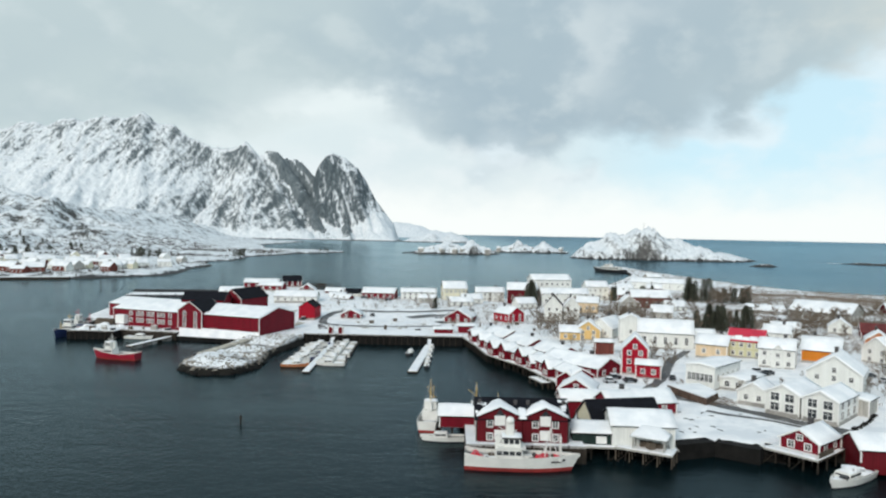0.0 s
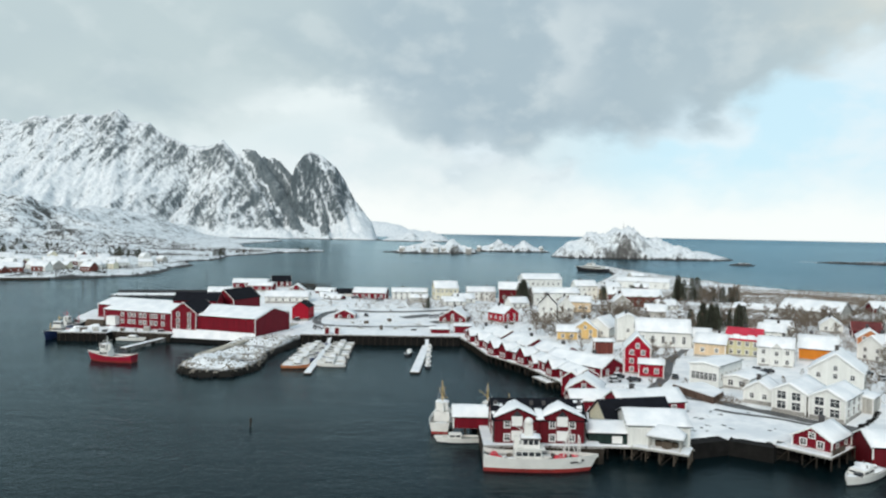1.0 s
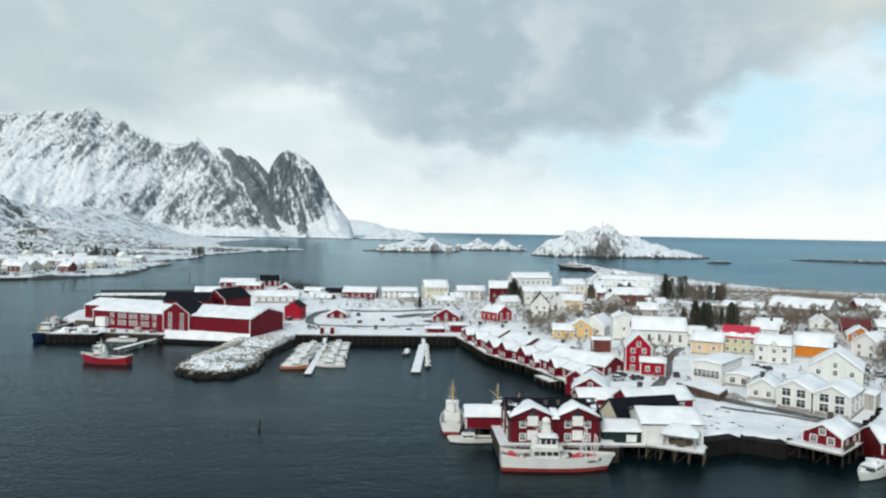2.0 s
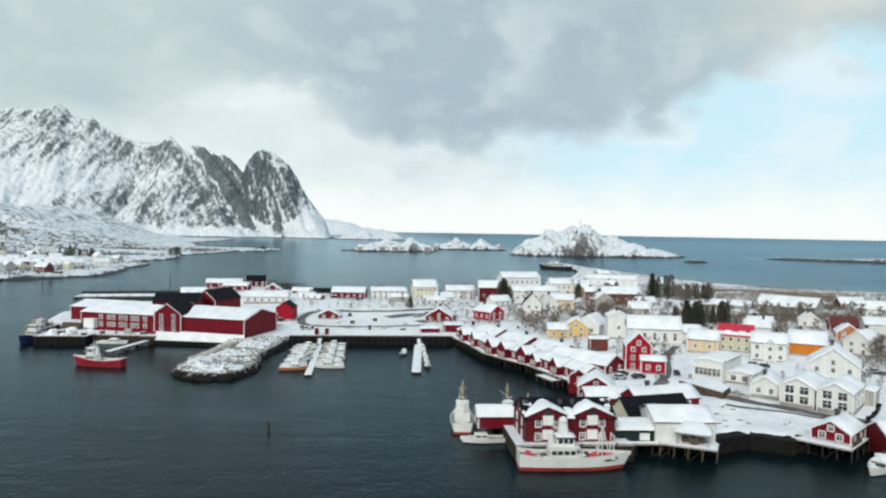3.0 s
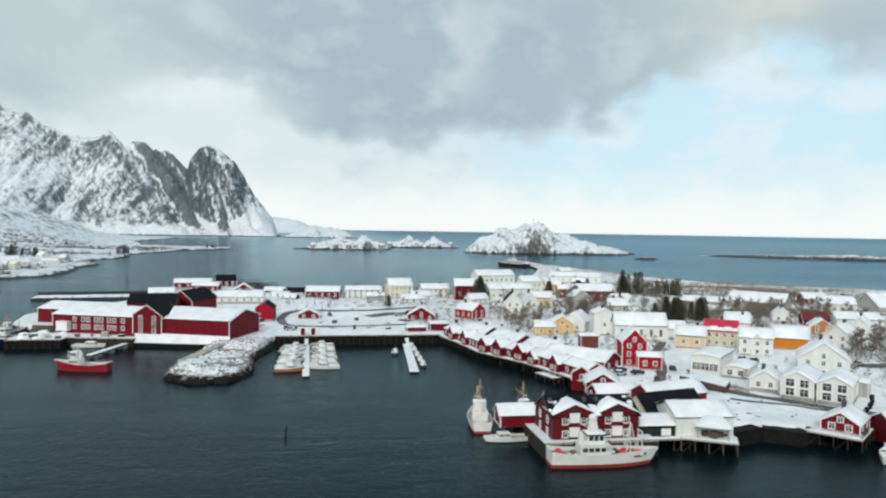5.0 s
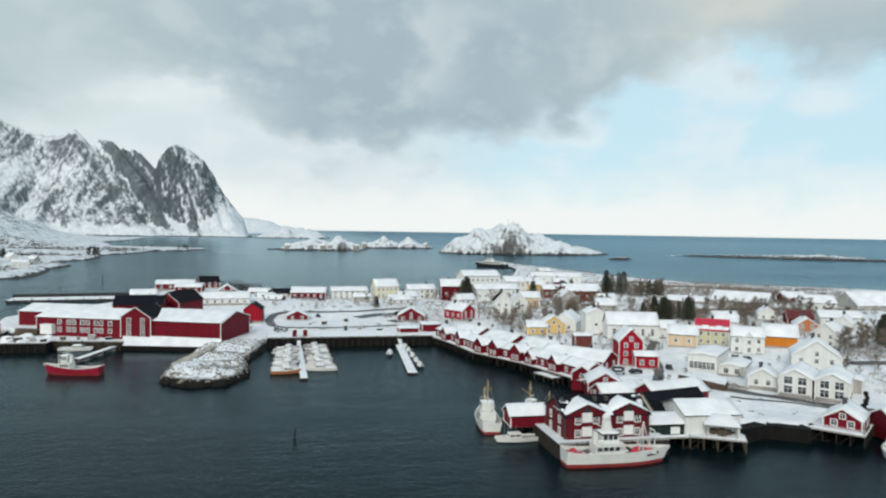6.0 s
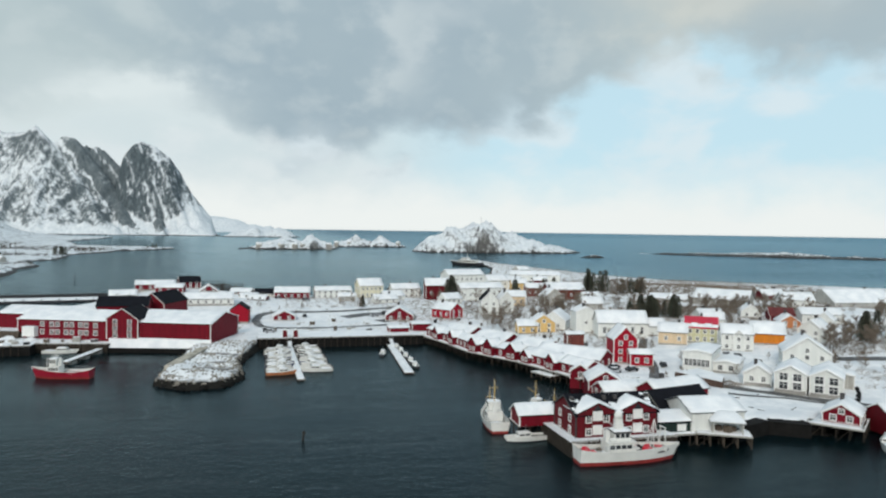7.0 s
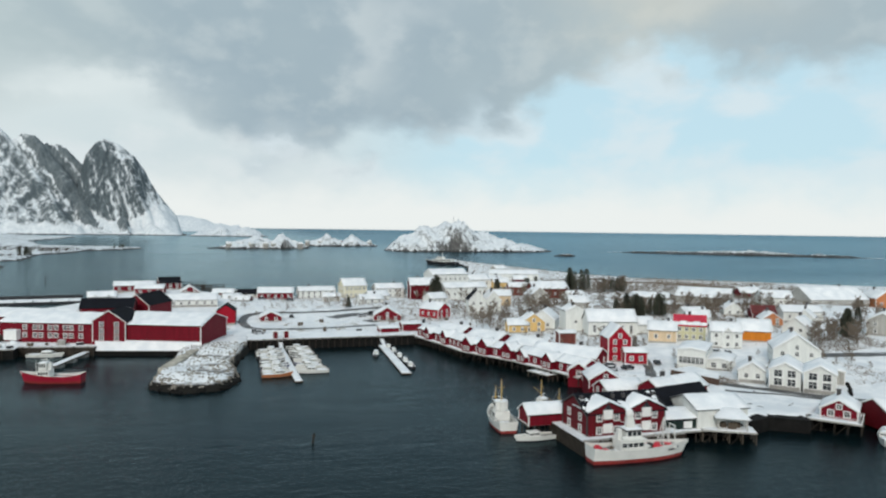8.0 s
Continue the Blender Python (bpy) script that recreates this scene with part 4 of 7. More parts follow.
house("shed", "snow-covered net shed beside the red barns", -130, 412, 10, 13, 9, 9.0, 11.4, GREY, category="shed", front=(1, 2))
house("shed", "low dark-roofed shed on the snowy knoll", -70, 416, -8, 11, 7, 9.8, 11.6, BROWN_RED, category="shed", front=(1, 2))
house("house", "small red house half buried in snow", -61, 389, -20, 9, 7, 8.4, 10.4, RED, category="house", front=(1, 2))
house("shed", "white shed with a bare dark roof", -57, 412, 6, 12, 7, 9.4, 11.6, WHITE, snow=0, category="shed", front=(1, 2))
house("barn", "small red gabled shed with white trim", -88, 422, 96, 10, 10, 10.0, 13.2, RED, category="barn", left=(1, 2))
house("shop", "red shop building with a white canopy beside the quay road", -43, 407, -6, 18.5, 11, 10.3, 12.9, RED, category="shop", front=(1, 5))
house("apartment_house", "low white terrace with a row of windows", -21, 410, 4, 20, 9, 10.8, 12.8, WHITE, category="house", front=(2, 6))
house("community_hall", "large cream-white two-storey hall with a snowy roof", -0.5, 410, 10, 13.4, 10, 13.4, 17.2, CREAM, category="hall", front=(2, 5), left=(2, 3), right=(2, 2))
house("white_house", "white house with a broad snowy roof near the hall", 20, 410, 4, 16, 9, 11.6, 14.2, WHITE, category="house", front=(2, 5))
house("white_house", "low white house with a snowy roof", 9, 388, 10, 11, 8, 9.6, 12.0, WHITE, category="house", front=(1, 3))
house("kiosk", "small red gabled kiosk inside the quay loop road", -49.5, 339.5, 90, 9, 9.5, 5.8, 8.1, RED, category="kiosk", left=(1, 2))
house("hut", "red gabled hut with white edge boards by the parking area", 2.5, 332, 78, 13, 12.5, 6.4, 10.1, RED, category="house", left=(1, 3), attic="l")
house("red_house", "red two-storey house with a snowy gable roof", 25, 331, 124, 11.4, 9, 8.6, 11.6, BRIGHT_RED, category="house", rear=(1, 3), left=(2, 2), right=(1, 2), front=(1, 3))
house("shed", "low red quay shed with a flat snowy roof", -5, 296, 3, 8, 5, 5.3, 6.0, RED, base=3.5, category="shed", foot=False)
house("shed", "low red quay shed with a flat snowy roof", 5, 299, 0, 8, 6, 6.4, 7.2, RED, base=4.0, category="shed", foot=False)
house("cottage", "small white cottage beside the far red barns", -66, 398, 12, 9, 7, 8.4, 10.6, WHITE, category="house", front=(1, 2))

# ---- the red waterfront building and its neighbours on the south wharf ----
big = house("waterfront_building", "large oxide-red waterfront building with white-framed windows", 13.0, 150.0, 0, 18.6, 11, 7.9, 10.9, DEEP_RED, base=3.1, snow=0, trim=DARK_TRIM, left=(2, 2), right=(2, 2), category="building", win=(1.0, 1.3), front=(2, 6))
for dx in (-4.6, 4.6):
    add_dormer(big, dx, 8.8, 6.5, 5.3, 7.2, DEEP_RED, -5.8, (2, 2), win=(1.0, 1.2), snow=0.62, trim=TRIM, barge=None)
    part("attic_window", mesh_of("attic_window", [(dx - 1.1, -5.86, 5.55), (dx + 1.1, -5.86, 5.55), (dx, -5.86, 6.85), (dx - 1.1, -5.8, 5.55), (dx + 1.1, -5.8, 5.55), (dx, -5.8, 6.85)], [(0, 1, 2), (0, 3, 4, 1), (1, 4, 5, 2), (2, 5, 3, 0)], GLASS), big, label="dark triangular attic window")
    for z in (0.7, 3.6):
        part("balcony_door", box(dx - 1.1, dx + 1.1, -5.93, -5.8, z, z + 2.0), big, label="white balcony doors", mat=TRIM)
part("roof_snow", snow_quilt(1.6, 5.0, 5.2, 5.8, 0, 3.3, 0.2), big, pose(0.0, -3.0, 0.75, 14))
patch = random.Random(17)
for i in range(16):
    side = patch.choice((-8.9, -8.2, 0.0, 8.4, 9.0, -7.6, 7.9)) + patch.uniform(-0.5, 0.5)
    down = patch.uniform(0.6, 4.9)
    part("roof_snow", snow_quilt(patch.uniform(0.4, 1.3), patch.uniform(0.3, 0.9), 0, 0.03, 0.02, i * 3.7, 0.09), big, pose(side, -down, 7.99 - 0.5455 * down, 28.6))
for dx in (-8.6, -1.2, 1.4, 8.8):
    part("roof_vent", box(-0.35, 0.35, -0.35, 0.35, 0, 0.9), big, pose(dx, -1.6, 6.9), mat=DARK_TRIM)
house("shed", "red wharf shed with a snowy roof and wide door", 0.6, 159.6, -1, 9, 5.6, 5.2, 7.0, RED, base=2.8, category="shed", foot=False, dig=0.2)
house("warehouse", "pale weathered warehouse with a low snowy roof", 38, 150.4, -4, 12.6, 11, 6.9, 9.0, WHITE, base=3.4, trim=None, category="warehouse", foot=False, dig=0.8, snow=0.2)
house("warehouse", "long shed with a bare black roof and cream gable", 36.2, 160.2, 13, 16, 9, 5.2, 8.9, CREAM, base=3.6, snow=0, trim=DARK_TRIM, category="warehouse")
house("house", "low red house with a snowy roof behind the black-roofed shed", 42.5, 170.5, 14, 17, 8, 6.4, 8.8, RED, category="house", left=(1, 2), front=(1, 3))
house("cabin", "low red cabin with a long snowy roof", 31.0, 177.5, 2, 11, 7, 5.0, 7.0, RED, base=3.2, foot=False, category="cabin", group="fishing cabins", left=(1, 2), dig=2.5)
house("cabin", "red fishing cabin with white-trimmed gable windows", 32.2, 188.5, 72, 10, 9, 5.6, 8.3, RED, base=3.2, foot=False, category="cabin", group="fishing cabins", left=(1, 2), attic="l", dig=3)
house("cabin", "small red cabin standing over the bank", 32.6, 202.5, 58, 7, 6, 5.0, 7.1, RED, base=3.0, foot=False, category="cabin", group="fishing cabins", left=(1, 1), dig=3)
house("cabin", "red harbour cabin with a snowy roof on stilts", 71.8, 146.0, 40, 10, 7.6, 5.4, 7.6, RED, base=3.3, category="cabin", group="fishing cabins", left=(1, 2), attic="l", front=(1, 2), foot=False, dig=0.2, chimney=1.0, win=(1.1, 1.2))
shed = root("shed", pose(28.2, 148.4, 0, 0, 0, -3), "dark green lean-to shed with a white sign and snowy roof", "shed")
part("wall", box(-4.6, 4.6, -2.4, 2.4, 2.62, 5.0), shed, mat=GREEN)
part("roof", box(-4.9, 4.9, -2.9, 2.7, 0, 0.16), shed, pose(0, 0, 5.55, 14), mat=TAR)
part("roof_snow", snow_quilt(9.6, 5.4, 0.02, 0.03, 0.1, 4.2), shed, pose(0, 0, 5.72, 14))
part("sign", box(0.2, 2.3, -2.47, -2.41, 2.9, 4.4), shed, label="plain white sign board", mat=TRIM)

# ---- rorbu row along the inner harbour ----
ROW = [(4.4, 276.1, 7.5), (9.5, 263.8, 7.9), (12.0, 247.5, 7.7), (17.1, 239.1, 8.1), (21.2, 231.0, 8.0), (24.0, 224.6, 6.9), (27.8, 211.6, 7.5)]
EDGE = [(3.2, 287.0), (7.9, 266.0), (10.6, 249.0), (16.1, 237.6), (21.3, 227.8), (26.8, 210.0), (30.2, 198.4)]
for k, ((ax, ay), (bx, by)) in enumerate(zip(EDGE[:-1], EDGE[1:])):
    run = Vector((bx - ax, by - ay))
    long, turn = run.length, math.degrees(math.atan2(by - ay, bx - ax))
    back = Vector((-run.y, run.x)) / long
    mid = Vector((ax + bx, ay + by)) / 2 + back * 5.4
    tops = [(Vector((x - ax, y - ay)).dot(run) / long - long / 2, top) for x, y, top in ROW if 0 <= Vector((x - ax, y - ay)).dot(run) / long ** 2 < 1]
    row_cabin = house("cabin", "red row of fishing cabins with cross gables on a piled deck", mid.x, mid.y, turn, long - 0.5, 7.0, 5.9, 7.4 + 0.2 * (k % 3), RED, base=3.2, category="cabin", group="fishing cabins", front=(1, int(long / 3.2)), left=(1, 2), foot=False, dig=0.15, over=0.2, snow=0.2, corner=False)
    for along, top in tops:
        along = max(-long / 2 + 2.4, min(long / 2 - 2.4, along))
        add_dormer(row_cabin, along, 4.4, 5.2, top - 4.9, top - 2.7, RED, -5.0, (1, 2), win=(0.8, 1.1), snow=0.07, barge=None)
for x, y, L, W, e, t, rot in ((19, 281, 16, 10, 5.6, 8.0, -65), (26, 260, 16, 10, 5.8, 8.2, -66), (34, 241, 15, 10, 6.0, 8.4, -62), (38.5, 221, 22, 11, 6.2, 8.8, -50)):
    house("boathouse", "long red boathouse under deep snow behind the cabins", x, y, rot, L, W, e, t, RED, category="boathouse", right=(1, 2), front=(1, 4), chimney=L * 0.18)

# ---- houses of the village ----
house("barn", "tall red barn house with white trim and a snowy gable roof", 55, 220, 76, 10, 7.6, 11.4, 15.3, BRIGHT_RED, category="barn", left=(3, 2), attic="l", front=(2, 2))
house("shed", "red lean-to with a snow-loaded roof before the barn house", 57, 211.6, -18, 7, 4.4, 7.6, 8.8, BRIGHT_RED, category="shed", front=(1, 2))
house("church", "white wooden church with tall windows and snowy roof", 76.5, 261, -14, 19, 10, 10.8, 15.0, WHITE, category="church", front=(1, 5), win=(1.0, 2.6))
house("porch", "lower white end of the church", 89.3, 257.5, -14, 7, 7, 9.6, 12.2, WHITE, category="church")
house("white_house", "tall plain white house end beside the church", 67, 274, 80, 9, 8, 13.6, 15.6, WHITE, category="house", left=(1, 1))
house("peach_house", "peach wooden house with a snowy roof", 87, 241, -32, 10, 8.6, 9.8, 12.6, PEACH, category="house", front=(1, 2))
house("olive_house", "pale olive house with a red sheet-metal roof", 97.5, 239, -33, 11, 8.0, 11.5, 14.9, PALE_GREEN, category="house", roof=RED_METAL, snow=0.0, front=(2, 4), chimney=0.0)
olive = [o for o in scene.objects if o.name.startswith("olive_house")][0]
for k in range(5):
    part("roof_snow", snow_quilt(2.3, 1.5 + 0.5 * (k % 2), 0, 0.03, 0.0, k * 2.9, 0.16), olive, pose(-4.6 + 2.3 * k, -3.5 + 0.2 * (k % 2), 14.9 - olive.matrix_basis.translation.z - 0.85 * (3.5 - 0.2 * (k % 2)) + 0.24, 40.4))
tw = house("white_house", "white two-storey house with a front gable", 100, 222.5, -30, 10.0, 8, 11.6, 14.4, WHITE, category="house", front=(2, 4), left=(2, 2), chimney=2.0)
add_dormer(tw, 0.4, 3.6, 4.5, 5.2, 7.0, WHITE, -4.3, (2, 1), low=0.0)
house("orange_house", "bright orange house with a thick snowy roof", 116, 227, -32, 11, 8, 10.7, 14.4, ORANGE, category="house", left=(1, 2))
house("rust_house", "rust-orange wooden gabled house among bare trees", 154.5, 262, 62, 10, 8.4, 9.4, 12.4, RUST, category="house", left=(2, 2))
house("white_house", "large white gabled house above the terrace", 103, 194, 55, 14, 13, 10.4, 14.9, WHITE, category="house", left=(2, 3), attic="l", rear=(1, 3), chimney=1.5)
house("school", "long white building with a strip of dark windows", 72.6, 202, 46, 17, 8.2, 10.2, 10.8, WHITE, category="building", left=(1, 6), front=(1, 5), win=(0.95, 2.0), corner=False)
house("annex", "low white annex with a snowy flat roof beside the long building", 79, 197.7, 46, 13, 7, 7.2, 7.9, WHITE, category="building", front=(1, 4), left=(1, 2), win=(1.3, 1.4), corner=False)
for x, y in ((76.3, 168.6), (82.0, 162.4)):
    house("terrace_house", "white terrace house with tall paired windows", x + 5.2, y + 5.2, 45, 14, 7.6, 9.0, 11.0, WHITE, base=4.3, category="house", group="white terrace houses", left=(2, 2), front=(2, 3), win=(1.9, 1.8), win_trim=TRIM)
house("cottage", "small white cottage with a steep snowy roof", 76, 181, 52, 9, 7, 7.4, 9.6, WHITE, base=4.4, category="house", left=(1, 2), front=(1, 3))
house("garage", "pale grey garage with a flat snowy roof", 97, 173, 45, 7, 6, 7.6, 8.0, GREY, category="garage", foot=False)
house("yellow_house", "ochre yellow wooden house with a snowy gable", 53, 283, 76, 10, 9.4, 8.4, 11.8, YELLOW, category="house", left=(2, 2), attic="l")
house("yellow_house", "low ochre wing with a snowy roof", 45.3, 281, -10, 8, 6.5, 7.4, 9.6, YELLOW, category="house", front=(1, 2))
house("white_house", "white house under a broad snowy roof", 61, 287, 55, 14, 10, 8.8, 12.6, WHITE, category="house", left=(1, 2))
house("shed", "brown shed with a snowy roof", 52, 250, -5, 6.5, 4, 8.2, 9.0, BROWN_RED, category="shed", foot=False)
house("white_house", "white house with a bare black roof side", 46, 333, 80, 9, 8, 12.6, 16.9, WHITE, category="house", left=(2, 2), snow=0.0)
house("white_house", "white steep-gabled house with a snowy roof", 54.5, 334.5, 84, 9, 7, 12.2, 16.4, WHITE, category="house", left=(2, 2))
house("white_house", "low white house under deep snow", 36, 368, 18, 10, 8, 9.8, 12.4, WHITE, category="house", front=(1, 3))
house("cream_house", "pale yellow house with a snowy roof", 65.5, 351, -16, 10.5, 9, 12.4, 15.0, PEACH, category="house", front=(1, 3))
house("white_house", "pale grey gabled house behind leafless birches", 84.5, 348, 84, 11, 10, 12.4, 16.6, GREY, category="house", left=(2, 3), attic="l")
house("barn", "brown-red barn with a snow roof among trees", 101, 370, -4, 20, 12, 14.0, 17.4, BROWN_RED, category="barn", front=(1, 4))
house("white_house", "white house with a rounded snowy roof", 108, 352, 10, 10, 8, 11.2, 13.8, WHITE, category="house", front=(1, 3))
house("red_house", "red house with a broad white roof band", 37.5, 398, -6, 16, 11, 14.4, 18.0, DEEP_RED, category="house", front=(1, 3))
house("hotel", "large white three-storey hotel", 54, 408, 8, 22, 13, 19.6, 22.4, WHITE, category="hotel", front=(3, 7), left=(2, 3))
house("hotel", "lower white front wing of the hotel", 60, 394, 6, 26, 10, 13.0, 15.6, WHITE, category="hotel", front=(1, 7))
house("white_house", "white house beyond the hotel", 90, 455, 8, 14, 10, 12.6, 16.0, WHITE, category="house", front=(2, 4))
house("cream_house", "weathered ochre house beyond the hotel", 103, 446, -8, 10, 8, 11.4, 14.0, YELLOW, category="house", front=(1, 3))
house("white_house", "small white house out on the peninsula", 118, 498, 10, 12, 9, 9.0, 12.0, WHITE, category="house", front=(1, 3))
house("red_house", "small red house out on the peninsula", 142, 505, -15, 10, 8, 8.6, 11.4, DEEP_RED, category="house", front=(1, 3))
house("cottage", "snow-roofed grey cottage near the mole", 178, 640, 20, 13, 9, 8.6, 11.6, GREY, category="house", front=(1, 3))
house("store", "long white store on the outer peninsula", 160, 560, -20, 40, 14, 9.0, 12.0, WHITE, category="store", front=(1, 6))
house("sports_hall", "pale hall with a wide snowy roof", 166.5, 321, -48, 26, 16, 13.2, 17.4, GREY, category="hall", front=(1, 6), right=(1, 3), trim=None)
house("hall_wing", "low pale wing with a long snowy roof beside the hall", 150, 344, -40, 19, 11, 11.0, 13.2, GREY, category="hall", front=(1, 5), trim=None)
house("grey_house", "pale green-grey house among leafless birches", 92, 317, -20, 9, 8, 12.0, 14.8, GREY, category="house", front=(1, 3))
house("white_house", "small white house by the outer shore", 172, 440, -12, 11, 8, 9.2, 12.0, WHITE, category="house", front=(1, 3))
house("white_house", "low white house half buried in snow", 3, 377, 8, 12, 8, 9.0, 11.2, WHITE, category="house", front=(1, 3))
house("shed", "low grey shed under deep snow", -15, 391, -6, 9, 6, 9.2, 10.8, GREY, category="shed", front=(1, 2))
house("cottage", "weathered brown cottage with a snowy roof", 99, 408, -10, 11, 8, 11.6, 14.0, BROWN_RED, category="house", front=(1, 3))
house("garage", "white garage with a flat snowy roof behind the olive house", 112, 243, -30, 7, 6, 10.6, 11.2, WHITE, category="garage", front=(1, 1))
house("house", "small white house with a steep roof by the rust house", 168, 256, 40, 9, 7, 10.6, 13.8, WHITE, category="house", left=(1, 2), front=(1, 2))
house("white_house", "white gabled house with a black bare roof side", 118, 262, -30, 9, 7.5, 11.2, 13.8, WHITE, snow=0.1, category="house", front=(1, 3))
house("white_house", "white house beyond the scrub field", 196, 306, -20, 15, 10, 13.6, 17.0, WHITE, category="house", front=(1, 4), right=(2, 2))
house("large_house", "large pale house under a wide snowy roof", 238, 314, -6, 34, 20, 11.6, 17.6, GREY, category="house", front=(1, 8))
house("large_house", "orange wing with a snowy roof", 262, 304, 70, 16, 11, 12.6, 16.6, RUST, category="house", left=(1, 2))
house("red_house", "dark red house near the outer shore", 214, 346, -10, 12, 9, 12.0, 15.0, DEEP_RED, category="house", front=(1, 3))
house("white_house", "white house with a dark gable end", 172, 264, -18, 17, 8, 12.0, 14.4, WHITE, category="house", front=(1, 4), right=(1, 2))
house("white_house", "white house behind bare trees", 134, 224, 30, 10, 8.5, 12.0, 15.4, WHITE, category="house", front=(1, 3), left=(2, 2))
house("grey_house", "tall pale grey house by the street", 171, 221, 35, 13, 10, 13.8, 16.6, GREY, category="house", left=(2, 2), front=(2, 3))
house("barn", "brown-red outbuilding beside the rust house", 160, 273, -24, 10, 8, 10.6, 13.6, DEEP_RED, category="barn", roof=DULL_RED_ROOF, snow=0.0)
house("white_house", "low white house among birches", 129, 280, -10, 10, 8, 10.4, 12.8, WHITE, category="house", front=(1, 3))
house("white_house", "low white house among birches", 152, 283, 62, 10, 8, 11.4, 14.4, WHITE, category="house", left=(1, 2))
house("boathouse", "dark red boathouse with a snowy roof by the boat slip", 85, 141.5, -8, 14, 9, 5.2, 7.4, DEEP_RED, base=3.0, category="boathouse", dig=2.4, foot=False)

# ---- houses across the fjord and on the skerry ----


def far_ground(x, y):
    return float(far_level(np.array([float(x)]), np.array([float(y)]))[0])


rng = random.Random(8)
FAR_PAINT = ((WHITE, "white"), (WHITE, "white"), (CREAM, "cream"), (GREY, "grey"), (GREY, "grey"), (WHITE, "white"), (WHITE, "white"), (CREAM, "cream"), (WHITE, "white"), (BROWN_RED, "brown"), (GREY, "grey"))
made = 0
for i in range(190):
    k = i / 189
    x, y = -420 + 150 * k + rng.uniform(-190, 60) - 60 * (k > 0.6), 600 + 790 * k * k + rng.uniform(-15, 120)
    z = far_ground(x, y)
    if z < 3.0 or z > 26 or made > 84:
        continue
    made += 1
    paint, tint = rng.choice(FAR_PAINT)
    house("far_house", f"snow-roofed {tint} wooden house across the fjord", x, y, rng.uniform(-50, 50), rng.uniform(9, 17), rng.uniform(7, 10), z + rng.uniform(3.4, 5.4), z + rng.uniform(6.5, 9), paint, base=z, category="house", group="far shore houses", front=(1, 3), corner=False, dig=3)
for x, y, L in ((-372, 622, 17), (-352, 632, 13), (-400, 628, 15), (-318, 648, 11)):
    z = max(2.6, far_ground(x, y))
    house("boathouse", "brown boathouse at the far shore's waterline", x, y, rng.uniform(-20, 30), L, 10, z + 4.6, z + 8.6, BROWN_RED, base=z, category="boathouse", group="far boathouses", front=(1, 3), corner=False, dig=3, snow=0.1)
for i in range(14):
    near = i < 7
    x, y = (-62 + 21 * i + rng.uniform(-8, 8), 1462 + rng.uniform(-12, 20)) if near else (112 + 23 * (i - 7) + rng.uniform(-8, 8), 1668 + rng.uniform(-8, 16))
    paint, tint = rng.choice(FAR_PAINT)
    house("far_house", f"small {tint} house on the snowy skerry", x, y, rng.uniform(-60, 60), rng.uniform(8, 13), 8, 11.2, 14, paint, base=8.5, category="house", group="skerry houses", corner=False, front=(1, 2), dig=8)


# ---- boats ----
def hull_meshes(L, B, free, bow_rise, stern_rise, strip, side, bottom, deck_drop=0.7, fine=2.2):
    """Hull side, bottom strip and deck of a boat with its bow towards +x; z = 0 is the waterline."""
    n = 14
    st = []
    for i in range(n + 1):
        s = i / n
        half = B / 2 * (0.80 + 0.20 * min(1, s * 4)) * (1 - max(0, (s - 0.45) / 0.55) ** fine) + 0.02
        top = free + bow_rise * max(0, (s - 0.35) / 0.65) ** 2 + stern_rise * max(0, (0.3 - s) / 0.3) ** 2
        st.append((s, half, top))

    def row(s, half, z, top):
        k = (z + 0.6) / (top + 0.6)
        rake = max(0, (s - 0.6) / 0.4) ** 1.5 * (k - 0.6) * L * 0.09
        return (s - 0.5) * L + rake, half * (0.72 + 0.28 * k), z

    def skin(levels, name, mat):
        verts, faces, m = [], [], len(levels)
        for side_y in (-1, 1):
            o = len(verts)
            for s, half, top in st:
                for f in levels:
                    z = f(top)
                    a, b, c = row(s, half, z, top)
                    verts.append((a, side_y * b, c))
            for i in range(n):
                for j in range(m - 1):
                    q = (o + i * m + j, o + (i + 1) * m + j, o + (i + 1) * m + j + 1, o + i * m + j + 1)
                    faces.append(q if side_y < 0 else q[::-1])
        o = (n + 1) * m
        for j in range(m - 1):
            faces.append((j, j + 1, o + j + 1, o + j))
            faces.append((n * m + j + 1, n * m + j, o + n * m + j, o + n * m + j + 1))
        return mesh_of(name, verts, faces, mat, False)

    upper = skin([lambda t: strip, lambda t: (t + strip) * 0.5, lambda t: t], "hull", side)
    lower = skin([lambda t: -0.9, lambda t: 0.0, lambda t: strip], "boot_stripe", bottom)
    dv, df = [], []
    for s, half, top in st:
        z = top - deck_drop
        a, b, c = row(s, half, z, top)
        dv += [(a, -b + 0.05, c), (a, b - 0.05, c)]
    for i in range(n):
        df.append((2 * i, 2 * i + 2, 2 * i + 3, 2 * i + 1))
    deck = mesh_of("deck", dv, df, DECK)
    rv, rf = [], []
    for sy in (-1, 1):
        o = len(rv)
        for s, half, top in st:
            a, b, c = row(s, half, top, top)
            rv += [(a, sy * b, c + 0.08), (a, sy * max(0.0, b - 0.16), c + 0.08), (a, sy * b, c - 0.02), (a, sy * max(0.0, b - 0.16), c - 0.6)]
        for i in range(n):
            for p, q in ((0, 1), (2, 0), (1, 3)):
                rf.append((o + 4 * i + p, o + 4 * i + 4 + p, o + 4 * i + 4 + q, o + 4 * i + q))
    gunwale = mesh_of("gunwale", rv, rf, HULL_WHITE)
    return upper, lower, deck, gunwale


